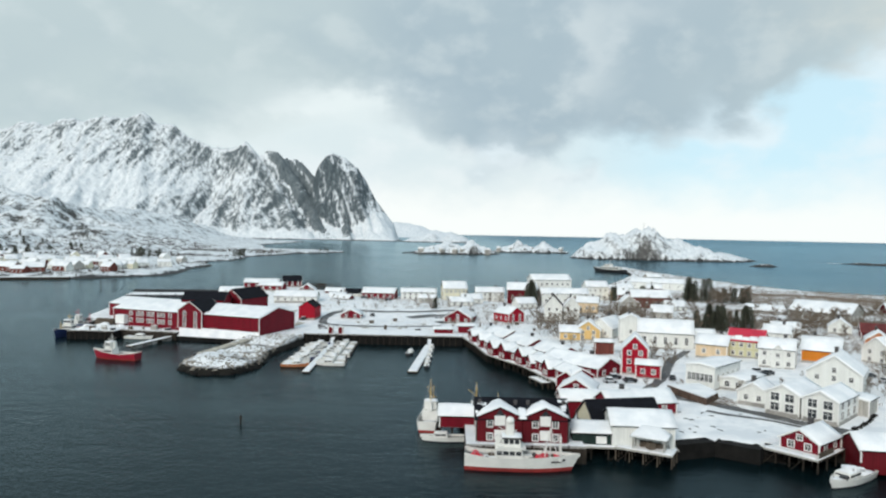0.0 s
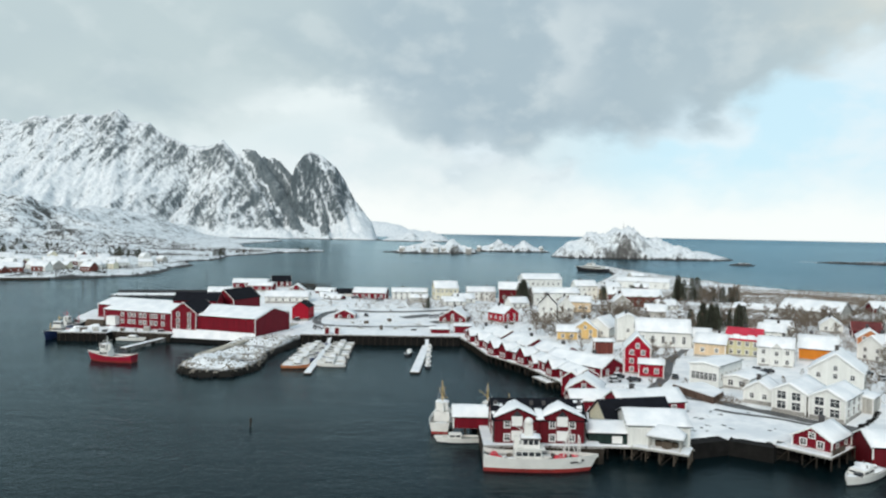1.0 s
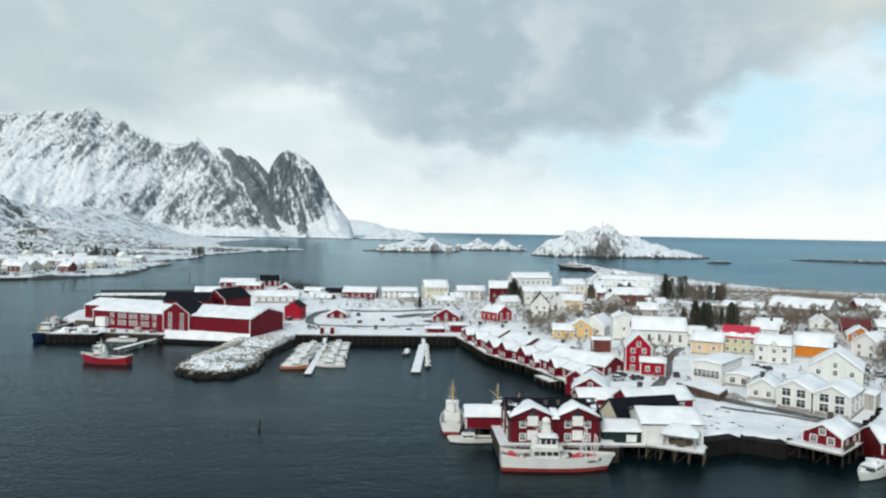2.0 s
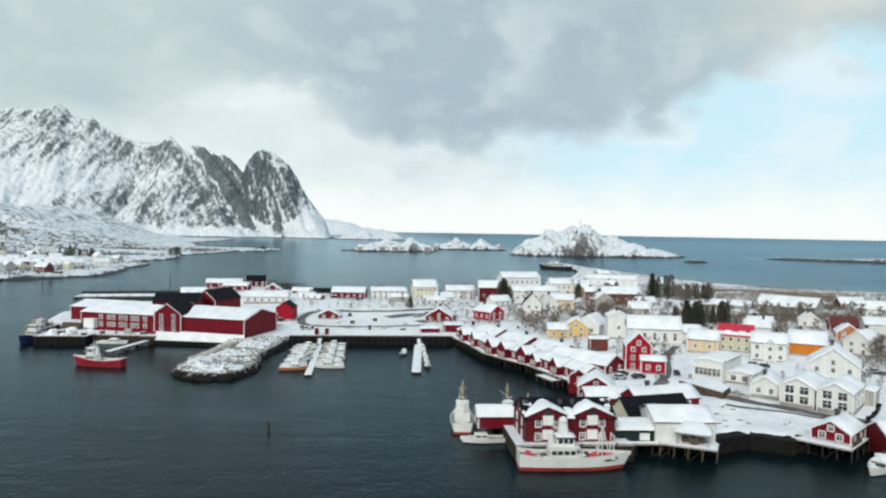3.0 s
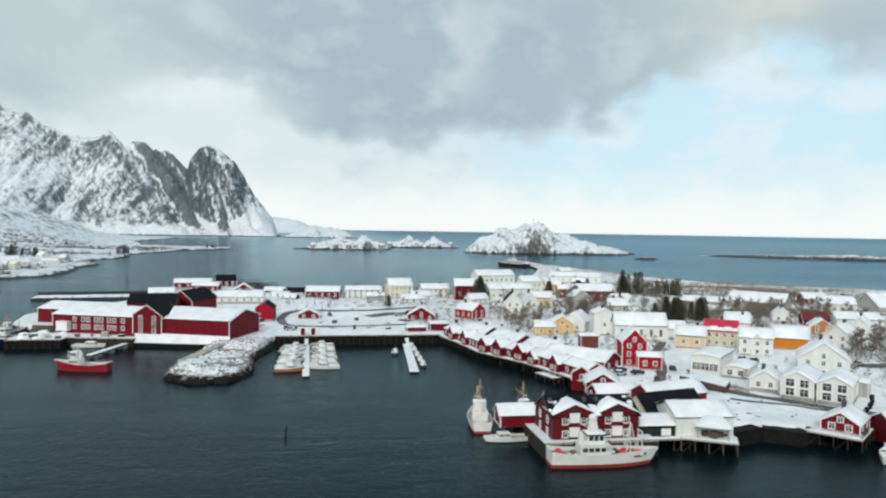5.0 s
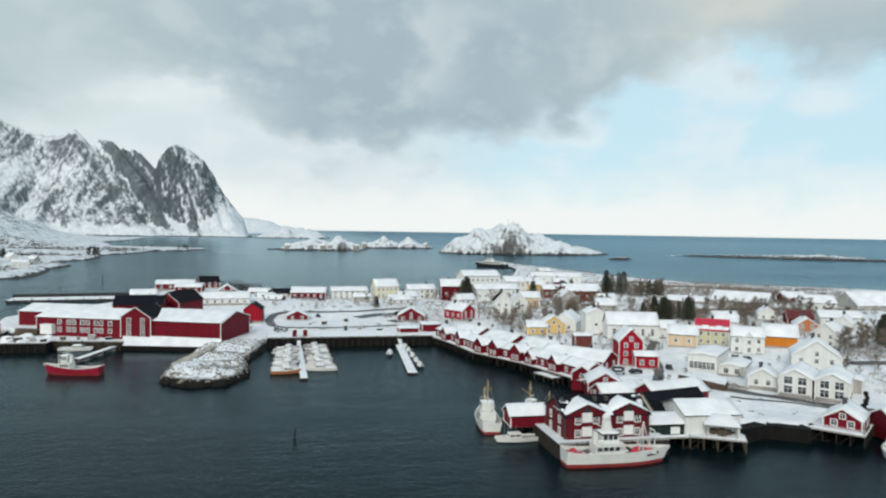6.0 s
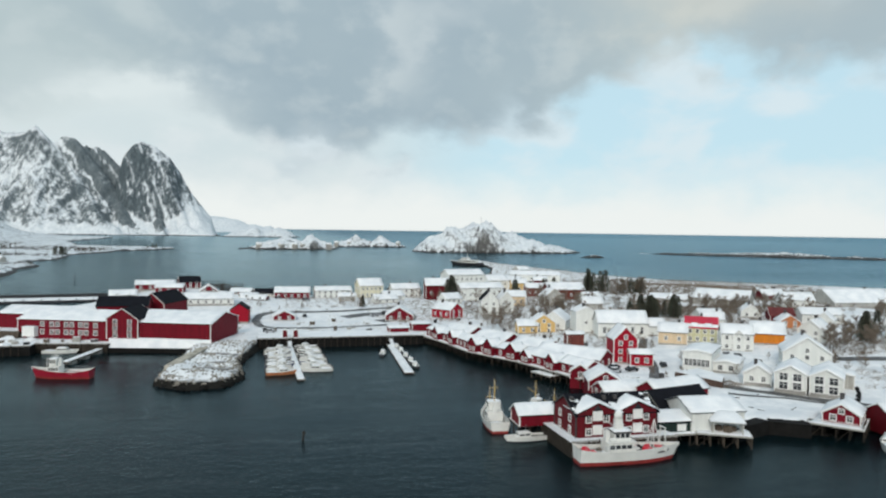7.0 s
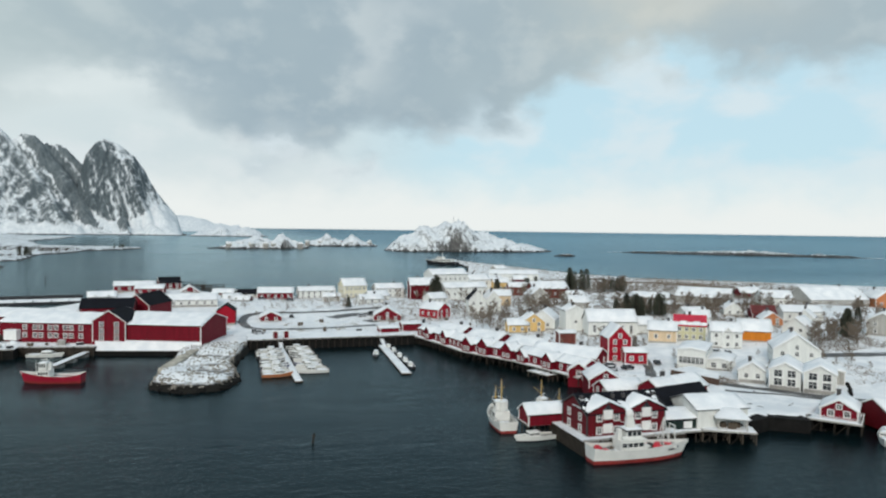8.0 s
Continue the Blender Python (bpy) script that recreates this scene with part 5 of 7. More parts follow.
def cabin_block(parent, name, x0, x1, y, z0, z1, mat, windows=4, slant=0.25, label="", share=0.34):
    """A deckhouse with rounded edges, a leaning front and a strip of windows as parts of their own."""
    bm = box(x0, x1, -y, y, z0, z1)
    for v in bm.verts:
        if v.co.x > (x0 + x1) / 2 and v.co.z > (z0 + z1) / 2:
            v.co.x -= slant
    bmesh.ops.bevel(bm, geom=bm.edges[:], offset=0.08, segments=2, affect="EDGES")
    ob = part(name, bm, parent, mat=mat, label=label)
    h = (z1 - z0) * share
    zc = z0 + (z1 - z0) * 0.62
    step_x = (x1 - x0 - 0.5) / max(1, windows)
    for side in (-1, 1):
        for i in range(windows):
            a = x0 + 0.2 + step_x * i
            part("window", box(a + 0.1, a + step_x - 0.1, side * y - 0.02, side * y + 0.02, zc - h / 2, zc + h / 2), ob, mat=GLASS)
    for i in range(max(2, int(y * 1.6))):
        k = max(2, int(y * 1.6))
        a = -y + 0.15 + (2 * y - 0.3) * i / k
        lean = slant * (zc - z0) / (z1 - z0)
        part("window", box(x1 - lean - 0.03, x1 - lean + 0.03, a + 0.06, a + (2 * y - 0.3) / k - 0.06, zc - h / 2, zc + h / 2), ob, mat=GLASS)
    return ob


def fishing_boat(label, x, y, rz, L, B, free, side, bottom, house_at=0.35, mast=MAST_YELLOW, tall=6.0, rise=1.4, stern=0.9, group="", tower=False):
    """A wooden or steel fishing boat: hull, deckhouse, bridge, masts, rigging, gear."""
    r = root("fishing_boat", pose(x, y, 0, 0, 0, rz), label, "boat", group)
    up, low, deck, gun = hull_meshes(L, B, free, rise, stern, min(0.75, free * 0.28), side, bottom)
    part("hull", up, r), part("boot_stripe", low, r, label="red antifouling below the waterline"), part("deck", deck, r), part("gunwale", gun, r)
    d = free - 0.7
    hx = (house_at - 0.5) * L
    w = B * 0.33
    hl = L * (0.25 if tower else 0.20)
    cabin_block(r, "deckhouse", hx - hl / 2, hx + hl / 2, w, d, d + 2.3, HULL_WHITE, 4)
    cabin_block(r, "bridge", hx - hl * 0.25, hx + hl * 0.42, w * 0.8, d + 2.43, d + 4.4, HULL_WHITE, 3, share=0.5)
    part("roof_snow", snow_quilt(hl * 0.7, w * 1.6, 0, 0.05, 0.05, x), r, pose(hx + hl * 0.08, 0, d + 4.42))
    if tower:
        part("visor", box(hx - hl * 0.27, hx + hl * 0.43, -w * 0.84, w * 0.84, d + 4.02, d + 4.3), r, label="dark visor above the bridge windows", mat=DARK_TRIM)
        bm = box(-1.0, 0.8, -0.85, 0.85, d + 4.4, d + 6.9)
        for v in bm.verts:
            if v.co.z > d + 5.5:
                v.co.x *= 0.8
                v.co.y *= 0.8
        bmesh.ops.bevel(bm, geom=bm.edges[:], offset=0.25, segments=3, affect="EDGES")
        ball = bmesh.new()
        bmesh.ops.create_uvsphere(ball, u_segments=14, v_segments=9, radius=0.85)
        part("radome", ball, r, pose(hx + 0.1, 0, d + 7.2), label="white radar dome", mat=HULL_WHITE)
        part("tower", bm, r, pose(hx + 0.2, 0, 0), label="white rounded radar tower", mat=HULL_WHITE)
        for sy in (-1, 1):
            part("life_raft", rod((hx - hl * 0.42, sy * w * 0.7, d + 2.75), (hx - hl * 0.2, sy * w * 0.7, d + 2.75), 0.4, sides=10), r, mat=HULL_WHITE)
        for gx, gy, s in ((-0.40, 0.12, 1.0), (-0.36, -0.2, 0.8), (-0.43, -0.05, 0.7), (0.17, -0.18, 1.0), (0.22, 0.12, 0.9), (0.33, -0.02, 0.8)):
            bm = box(-0.8 * s, 0.8 * s, -0.6 * s, 0.6 * s, 0, 1.0 * s)
            bmesh.ops.bevel(bm, geom=bm.edges[:], offset=0.22 * s, segments=2, affect="EDGES")
            part("net_bin", bm, r, pose(gx * L, gy * B, d, 0, 0, gx * 200), label="red tarpaulin-covered net bin", mat=BUOY)
        for sx, sy in ((-1.3, -0.9), (-1.3, 0.9), (1.5, 0.0)):
            part("derrick_leg", rod((L * 0.27 + sx, sy, d), (L * 0.27, 0, d + 6.2), 0.11, 0.08), r, mat=HULL_WHITE)
        part("deck_snow", snow_quilt(L * 0.2, B * 0.5, 0, 0.04, 0, 2.0, 0.12), r, pose(-L * 0.3, 0, d + 0.01))
        part("shelter_deck", box(-L * 0.13, L * 0.13, -B * 0.37, B * 0.37, d + 2.28, d + 2.42), r, pose(hx + 0.4, 0, 0), mat=HULL_WHITE)
        part("name_bar", box(-1.1, 1.1, -0.05, 0.05, -0.16, 0.16), r, pose(6.9, -1.56, 1.95, 12, 0, 16), label="dark bar of lettering on the bow", mat=DARK_TRIM)
        for i, (gx, gy) in enumerate(((-0.30, -0.25), (-0.26, 0.2), (-0.2, -0.3), (0.10, -0.26), (0.06, 0.24), (0.28, 0.2), (0.38, -0.1), (-0.46, 0.1))):
            heap = bmesh.new()
            bmesh.ops.create_icosphere(heap, subdivisions=2, radius=0.75)
            for v in heap.verts:
                v.co *= 1 + 0.4 * noise.noise(v.co * 1.7 + Vector((i * 5.1, 0, 0)))
                v.co.z = max(-0.05, v.co.z * 0.8)
            part("folded_net", heap, r, pose(gx * L, gy * B, d + 0.06, 0, 0, i * 47), label="heaped dark net", mat=(HULL_DARK, TIMBER, HULL_DARK, GREEN)[i % 4])
        for sy in (-1, 1):
            part("gallows_post", rod((L * 0.36, sy * 1.2, d), (L * 0.36, sy * 0.9, d + 4.6), 0.13, 0.11), r, mat=HULL_WHITE)
        part("gallows_beam", rod((L * 0.36, -1.1, d + 4.5), (L * 0.36, 1.1, d + 4.5), 0.12), r, mat=HULL_WHITE)
        for i in range(9):
            part("fish_crate", box(-0.45, 0.45, -0.3, 0.3, 0, 0.5), r, pose(L * (0.14 + 0.03 * i), (-1) ** i * B * 0.22, d, 0, 0, 17 * i), mat=(BUOY, HULL_WHITE, STEEL)[i % 3])
    bm = bmesh.new()
    add_box(bm, -0.5, 0.5, -0.55, 0.55, 0, 2.1)
    for v in bm.verts:
        if v.co.z > 1:
            v.co.x *= 0.75
            v.co.y *= 0.8
    part("funnel", bm, r, pose(hx - hl * 0.42, 0, d + 2.3), mat=HULL_WHITE)
    for name, mx, h in (("mast", hx - hl * 0.1, tall), ("foremast", L * 0.27, tall * 0.85)):
        z0 = d + 4.4 if name == "mast" else d
        hh = h if name == "mast" else h + 2.5
        bm = rod((mx, 0, z0), (mx, 0, z0 + hh), 0.14, 0.07)
        m = part(name, bm, r, mat=mast)
        part("spreader", rod((mx, -0.9, z0 + hh * 0.62), (mx, 0.9, z0 + hh * 0.62), 0.06), m, mat=mast)
        part("boom", rod((mx, 0, z0 + hh * 0.25), (mx + (-2.8 if name == "foremast" else -2.0), 0.3, z0 + hh * 0.62), 0.08, 0.05), m, mat=mast)
        for sx, sy in ((-2.2, -B * 0.4), (-2.2, B * 0.4), (2.0, 0)):
            part("stay", rod((mx, 0, z0 + hh * 0.95), (mx + sx, sy, d + 0.8), 0.025, sides=3), m, mat=STEEL)
    if not tower:
        part("deck_snow", snow_quilt(L * 0.22, B * 0.55, 0, 0.04, 0, x, 0.2), r, pose(L * 0.2, 0, d + 0.02))
        part("deck_snow", snow_quilt(L * 0.18, B * 0.5, 0, 0.04, 0, y, 0.2), r, pose(hx - hl * 0.5 - L * 0.11, 0, d + 0.02))
    part("radar", box(-0.7, 0.7, -0.1, 0.1, 0, 0.16), r, pose(hx + hl * 0.15, 0, d + 5.2, 0, 0, 30), mat=HULL_WHITE)
    bm = rod((L * 0.13, -0.7, d + 0.6), (L * 0.13, 0.7, d + 0.6), 0.45, sides=10)
    part("winch", bm, r, mat=DARK_TRIM)
    bm = box(-1.0, 1.0, -0.9, 0.9, 0, 0.7)
    bmesh.ops.bevel(bm, geom=bm.edges[:], offset=0.08, segments=1, affect="EDGES")
    part("hatch", bm, r, pose(L * 0.02 + 1, 0, d), mat=HULL_WHITE)
    rng = random.Random(int(x * 7 + y))
    for i in range(5):
        bm = bmesh.new()
        bmesh.ops.create_icosphere(bm, subdivisions=2, radius=0.38)
        s = rng.choice((0.33, 0.38, -0.40, 0.22))
        part("buoy", bm, r, pose(s * L, rng.uniform(-0.25, 0.25) * B, d + 0.4), mat=BUOY)
    for i in range(7):
        a = -L * 0.46 + i * L * 0.05
        for sy in (-1, 1):
            part("stanchion", rod((a, sy * B * 0.40, free + 0.1), (a, sy * B * 0.40, free + 0.95), 0.035, sides=4), r, mat=STEEL)
    for sy in (-1, 1):
        part("rail", rod((-L * 0.46, sy * B * 0.40, free + 0.95), (-L * 0.16, sy * B * 0.40, free + 0.95), 0.035, sides=4), r, mat=STEEL)
    return r


def motorboat(label, x, y, rz, L, B, snowy=True, side=HULL_WHITE, group="moored motorboats", z=0.0):
    """A small cabin boat, as a rule under a lid of snow."""
    r = root("motorboat", pose(x, y, z, 0, 0, rz), label, "boat", group)
    up, low, deck, gun = hull_meshes(L, B, 0.28 * B + 0.2, 0.45, 0.0, 0.2, side, HULL_DARK, 0.25, 2.0)
    part("hull", up, r), part("boot_stripe", low, r), part("gunwale", gun, r)
    f = 0.28 * B + 0.2
    me = deck
    part("deck", me, r)
    cabin_block(r, "cabin", -L * 0.08, L * 0.24, B * 0.33, f - 0.2, f + 0.95, HULL_WHITE, 2, 0.35)
    if snowy:
        part("snow_cover", snow_quilt(L * 0.26, B * 0.6, 0, 0.1, 0.05, x + y, 0.22), r, pose(L * 0.06, 0, f + 0.97))
        part("snow_cover", snow_quilt(L * 0.34, B * 0.72, 0, 0.06, 0.0, x - y, 0.3), r, pose(-L * 0.28, 0, f - 0.12))
        part("snow_cover", snow_quilt(L * 0.16, B * 0.4, 0, 0.06, 0.0, y, 0.22), r, pose(L * 0.33, 0, f + 0.1))
    part("outboard", box(-0.18, 0.18, -0.2, 0.2, -0.3, 0.75), r, pose(-L * 0.51, 0, f - 0.2), mat=DARK_TRIM)
    part("mast", rod((L * 0.02, 0, f + 0.9), (L * 0.02, 0, f + 2.4), 0.03, sides=4), r, mat=STEEL)
    return r


fishing_boat("white fishing vessel with red waterline moored at the wharf", 12.0, 138.3, -2, 21.5, 5.6, 2.7, HULL_WHITE, BOTTOM_RED, 0.40, HULL_WHITE, 3.0, 0.5, 0.6, tower=True)
fishing_boat("white fishing boat with buff masts behind the wharf shed", -6.2, 168.5, 84, 15, 5.6, 2.1, HULL_WHITE, BOTTOM_RED, 0.45, MAST_YELLOW, 5.2, 1.0, 0.5)
fishing_boat("fishing boat with a buff mast lying behind the red shed", 6.5, 169.0, 10, 12, 4.0, 2.0, HULL_DARK, HULL_DARK, 0.35, MAST_YELLOW, 4.4, 1.0, 0.6)
fishing_boat("red-hulled fishing boat with white wheelhouse at the jetty", -116.5, 242.0, 168, 17.0, 5.2, 2.1, HULL_RED, BOTTOM_RED, 0.62, HULL_WHITE, 2.6, 1.2, 0.6)
fishing_boat("navy-hulled fishing boat moored at the plant quay's end", -160.5, 291.5, -95, 17, 6.2, 2.6, HULL_BLUE, HULL_BLUE, 0.45, MAST_YELLOW, 2.6, 1.3, 0.9)
fishing_boat("fishing boat with a rust-red mast behind the plant quay", -166, 313, 60, 14, 4.6, 2.2, HULL_DARK, HULL_DARK, 0.4, BUOY, 3.0, 1.0, 0.6)
motorboat("white snow-covered cabin cruiser by the red wharf shed", -3.0, 155.2, 183, 9.6, 3.0, False, group="")
motorboat("white snow-covered workboat along the plant quay", -128, 285.0, -8, 11.5, 3.4, group="")
motorboat("snow-covered white cabin cruiser with a dark hull by the slip", 73.6, 134.6, 215, 14, 4.4, True, HULL_WHITE, group="")
motorboat("snow-covered small boat beside the slip", 80, 129.6, 205, 7, 2.6, True, HULL_DARK, group="")
rng = random.Random(5)
for i in range(12):
    motorboat("snow-covered motorboat moored at the pontoon", -53.4 + rng.uniform(-0.5, 0.5) - 0.02 * i, 234.5 + i * 3.9 + rng.uniform(-0.3, 0.3), rng.uniform(-5, 5), 8.4 + rng.uniform(-0.9, 0.9), 3.1 + rng.uniform(-0.2, 0.3), i % 4 != 2, RUST if i == 0 else rng.choice((HULL_WHITE, HULL_BLUE, HULL_DARK)))
    motorboat("snow-covered motorboat moored at the pontoon", -42.4 + rng.uniform(-0.5, 0.5) - 0.02 * i, 238.0 + i * 3.9 + rng.uniform(-0.3, 0.3), 180 + rng.uniform(-5, 5), 8.8 + rng.uniform(-0.9, 0.9), 3.1 + rng.uniform(-0.2, 0.3), i % 3 != 1, rng.choice((HULL_WHITE, HULL_BLUE, HULL_DARK)))
for i in range(5):
    motorboat("small snowy boat tied to the short pontoon", -9.6 - 0.07 * i * 9 / 4 + 0.4, 275 - i * 9 + rng.uniform(-1, 1), 90 + rng.uniform(-10, 10), 5.4, 2.0, True, rng.choice((HULL_WHITE, HULL_DARK)), "small boats at the short pontoon")
motorboat("dark open boat beside the short pontoon", -16.8, 263, 75, 6.4, 2.2, True, HULL_DARK, "small boats at the short pontoon")

ferry = root("ferry", pose(190, 866, 0, 0, 0, 132), "dark-hulled ferry with white decks at the far mole", "ship")
up, low, deck, gun = hull_meshes(46, 11, 4.0, 2.0, 0.5, 1.0, HULL_DARK, HULL_DARK)
part("hull", up, ferry), part("boot_stripe", low, ferry), part("deck", deck, ferry), part("gunwale", gun, ferry)
cabin_block(ferry, "deckhouse", -16, 10, 4.4, 3.4, 7.2, HULL_WHITE, 8)
cabin_block(ferry, "bridge", -3, 6, 3.4, 7.2, 10.0, HULL_WHITE, 4)
part("mast", rod((-1, 0, 10), (-1, 0, 16), 0.3, 0.12), ferry, mat=HULL_WHITE)


# ---- pontoons, jetties and piled decks ----
def pontoon(label, ax, ay, bx, by, width, top=0.55, fingers=()):
    L = math.hypot(bx - ax, by - ay)
    r = root("pontoon", pose((ax + bx) / 2, (ay + by) / 2, 0, 0, 0, math.degrees(math.atan2(by - ay, bx - ax))), label, "pontoon")
    part("deck", box(-L / 2, L / 2, -width / 2, width / 2, top - 0.35, top), r, mat=TIMBER)
    part("snow", snow_quilt(L - 0.3, width - 0.2, top, top + 0.03, 0, ax, 0.16), r)
    n = max(2, int(L / 7))
    for i in range(n):
        a = -L / 2 + (i + 0.5) * L / n
        part("float", box(a - 1.6, a + 1.6, -width / 2 + 0.15, width / 2 - 0.15, -0.4, top - 0.352), r, mat=CONCRETE)
    return r


pontoon("snow-covered floating pontoon with moored boats", -48.9, 283, -47.7, 224.3, 2.4)
pontoon("short snow-covered floating pontoon", -10.4, 282.5, -14.0, 228.2, 3.2)
jetty = pontoon("snow-covered jetty to the red fishing boat", -114.5, 287, -120.6, 260, 2.6, 1.5)
for x, y0, label in ((-49, 287, "snowy steel gangway down to the pontoon"), (-10.3, 287, "snowy steel gangway down to the pontoon")):
    r = root("gangway", pose(x, y0, 0), label, "gangway")
    for k in (-0.7, 0.7):
        part("rail", rod((k, 0, 4.4), (k, -9, 1.5), 0.05), r, mat=STEEL)
    part("deck", mesh_of("deck", [(-0.7, 0, 3.55), (0.7, 0, 3.55), (0.7, -9, 0.75), (-0.7, -9, 0.75), (-0.7, 0, 3.4), (0.7, 0, 3.4), (0.7, -9, 0.6), (-0.7, -9, 0.6)], [(0, 3, 2, 1), (4, 5, 6, 7), (0, 1, 5, 4), (1, 2, 6, 5), (2, 3, 7, 6), (3, 0, 4, 7)], SNOW), r)
for x in (-50.6, -46.6):
    house("gate_hut", "narrow dark red gate hut at the gangway head", x, 287.6, 90, 1.8, 1.9, 6.1, 6.6, DEEP_RED, base=3.5, category="hut", group="gate huts", foot=False, snow=0.12, over=0.15)

_pile = finish(rod((0, 0, -2.5), (0, 0, 0), 0.17, 0.15, 7), "stilt", PILE)
_pale_pile = finish(rod((0, 0, -2.5), (0, 0, 0), 0.14, 0.13, 7), "stilt", TIMBER)


def piled_deck(label, ax, ay, bx, by, width, top, spacing=3.2, rows=3, rail=False, snowy=True, pile=None):
    """A timber deck on piles from a to b; it reaches width to the left of that line."""
    L = math.hypot(bx - ax, by - ay)
    r = root("piled_deck", pose(ax, ay, 0, 0, 0, math.degrees(math.atan2(by - ay, bx - ax))), label, "deck")
    part("deck", box(0, L, 0, width, top - 0.18, top), r, mat=TIMBER)
    part("edge_beam", box(0, L, -0.16, -0.003, top - 0.28, top + 0.04), r, label="pale snow-dusted edge beam", mat=GREY)
    if snowy:
        part("snow", snow_quilt(L - 0.2, width - 0.3, top, top + 0.02, 0, ax, 0.15), r, pose(L / 2, width / 2, 0))
    n = max(2, int(L / spacing) + 1)
    for i in range(n):
        a = 0.2 + (L - 0.4) * i / (n - 1)
        for k in range(rows):
            b = 0.2 + (width - 0.4) * k / max(1, rows - 1)
            part("stilt", pile or _pile, r, pose(a, b, top - 0.18))
        part("crossbeam", box(a - 0.1, a + 0.1, 0.0, width, top - 0.45, top - 0.182), r, mat=PILE)
        if i < n - 1 and i % 2 == 0:
            part("brace", rod((a, 0.2, -0.3), (a + (L - 0.4) / (n - 1), 0.2, top - 0.4), 0.09, sides=5), r, mat=PILE)
    if rail:
        for i in range(n):
            a = 0.1 + (L - 0.2) * i / (n - 1)
            part("post", box(a - 0.05, a + 0.05, 0.02, 0.12, top, top + 1.0), r, mat=TRIM)
        part("rail", box(0, L, 0.0, 0.14, top + 1.0, top + 1.08), r, mat=TRIM)
    return r


for (ax, ay), (bx, by) in zip(EDGE, EDGE[1:]):
    piled_deck("snowy timber deck on dark piles before the cabins", ax, ay, bx, by, 8, 3.1, 2.6)
piled_deck("snow-covered landing stage on pale piles", 22.2, 217.0, 25.2, 208, 4.0, 2.0, pile=_pale_pile)
piled_deck("timber deck with white rail round and beneath the red cabin", 61.7, 145.7, 68.9, 137.1, 12.6, 3.1, 2.4, 4, True)

piled_deck("snowy platform on pale stilts before the pale warehouse", 31.6, 144.0, 41.6, 138.6, 5.0, 2.9, 2.8, 3, False, True, _pale_pile)
piled_deck("dark piled wharf under the pale warehouse", 23.5, 145.0, 44.4, 143.6, 8.0, 2.6, 3.0, 3)
piled_deck("dark piled wharf under the red shed", -4.2, 157.2, 4.6, 157.0, 6.6, 2.8, 2.9, 3)
piled_deck("snowy slip deck beside the dark red boathouse", 80, 132.5, 93, 127.0, 6, 1.6, 3.0, 3)

shelter = root("shelter", pose(38.6, 143.4, 2.9, 0, 0, -28), "open pale timber shelter with a snowy hip roof", "shelter")
for px in (-3.0, 3.0):
    for py in (-2.0, 0.0, 2.0):
        part("post", box(px - 0.12, px + 0.12, py - 0.12, py + 0.12, 0, 2.5), shelter, mat=GREY)
part("roof", mesh_of("roof", [(-3.6, -2.6, 2.5), (3.6, -2.6, 2.5), (3.6, 2.6, 2.5), (-3.6, 2.6, 2.5), (-1.6, 0, 4.3), (1.6, 0, 4.3)], [(0, 1, 5, 4), (1, 2, 5), (2, 3, 4, 5), (3, 0, 4), (3, 2, 1, 0)], GREY), shelter)
part("roof_snow", mesh_of("roof_snow", [(-3.7, -2.7, 2.6), (3.7, -2.7, 2.6), (3.7, 2.7, 2.6), (-3.7, 2.7, 2.6), (-3.4, -2.4, 2.95), (3.4, -2.4, 2.95), (3.4, 2.4, 2.95), (-3.4, 2.4, 2.95), (-1.6, 0, 4.65), (1.6, 0, 4.65)], [(0, 1, 5, 4), (1, 2, 6, 5), (2, 3, 7, 6), (3, 0, 4, 7), (4, 5, 9, 8), (5, 6, 9), (6, 7, 8, 9), (7, 4, 8), (3, 2, 1, 0)], SNOW, True), shelter)
for i, (a, b, s) in enumerate(((-1.6, 0.5, 1.2), (0.2, -0.6, 1.5), (1.6, 0.8, 1.1))):
    bm = box(-s / 2, s / 2, -s / 2, s / 2, 0, s)
    bmesh.ops.bevel(bm, geom=bm.edges[:], offset=0.1, segments=2, affect="EDGES")
    me = finish(bm, "crate", TIMBER)
    c = tagged(new("crate", me), "weathered wooden crate stored under the shelter", "crate", "crates under the shelter")
    c.matrix_basis = pose(38.6 + a * 0.88 + b * 0.47, 143.4 - a * 0.47 + b * 0.88, 2.9, 0, 0, i * 20)


# piers behind the plant, sea marks
def stone_pier(label, ax, ay, bx, by, width, top):
    """A broad low pier, snow on its deck, with a dark parapet along the seaward side."""
    L = math.hypot(bx - ax, by - ay)
    r = root("stone_pier", pose((ax + bx) / 2, (ay + by) / 2, 0, 0, 0, math.degrees(math.atan2(by - ay, bx - ax))), label, "pier")
    part("wall", box(-L / 2, L / 2, -width / 2, width / 2, -2, top), r, mat=HULL_DARK)
    part("parapet", box(-L / 2, L / 2, width / 2 - 1.0, width / 2 - 0.003, top + 0.003, top + 2.0), r, mat=HULL_DARK)
    part("snow", snow_quilt(L - 0.6, width - 2.4, top, top + 0.05, 0, ax, 0.3), r, pose(0, -0.6, 0))
    for i in range(int(L / 9)):
        a = -L / 2 + 4 + i * 9
        part("bollard", rod((a, -width / 2 + 0.5, top), (a, -width / 2 + 0.5, top + 0.9), 0.25, 0.3, 8), r, mat=HULL_DARK)
    return r


stone_pier("long dark outer pier with snow on its deck", -214, 464, -150, 474, 20, 1.4)


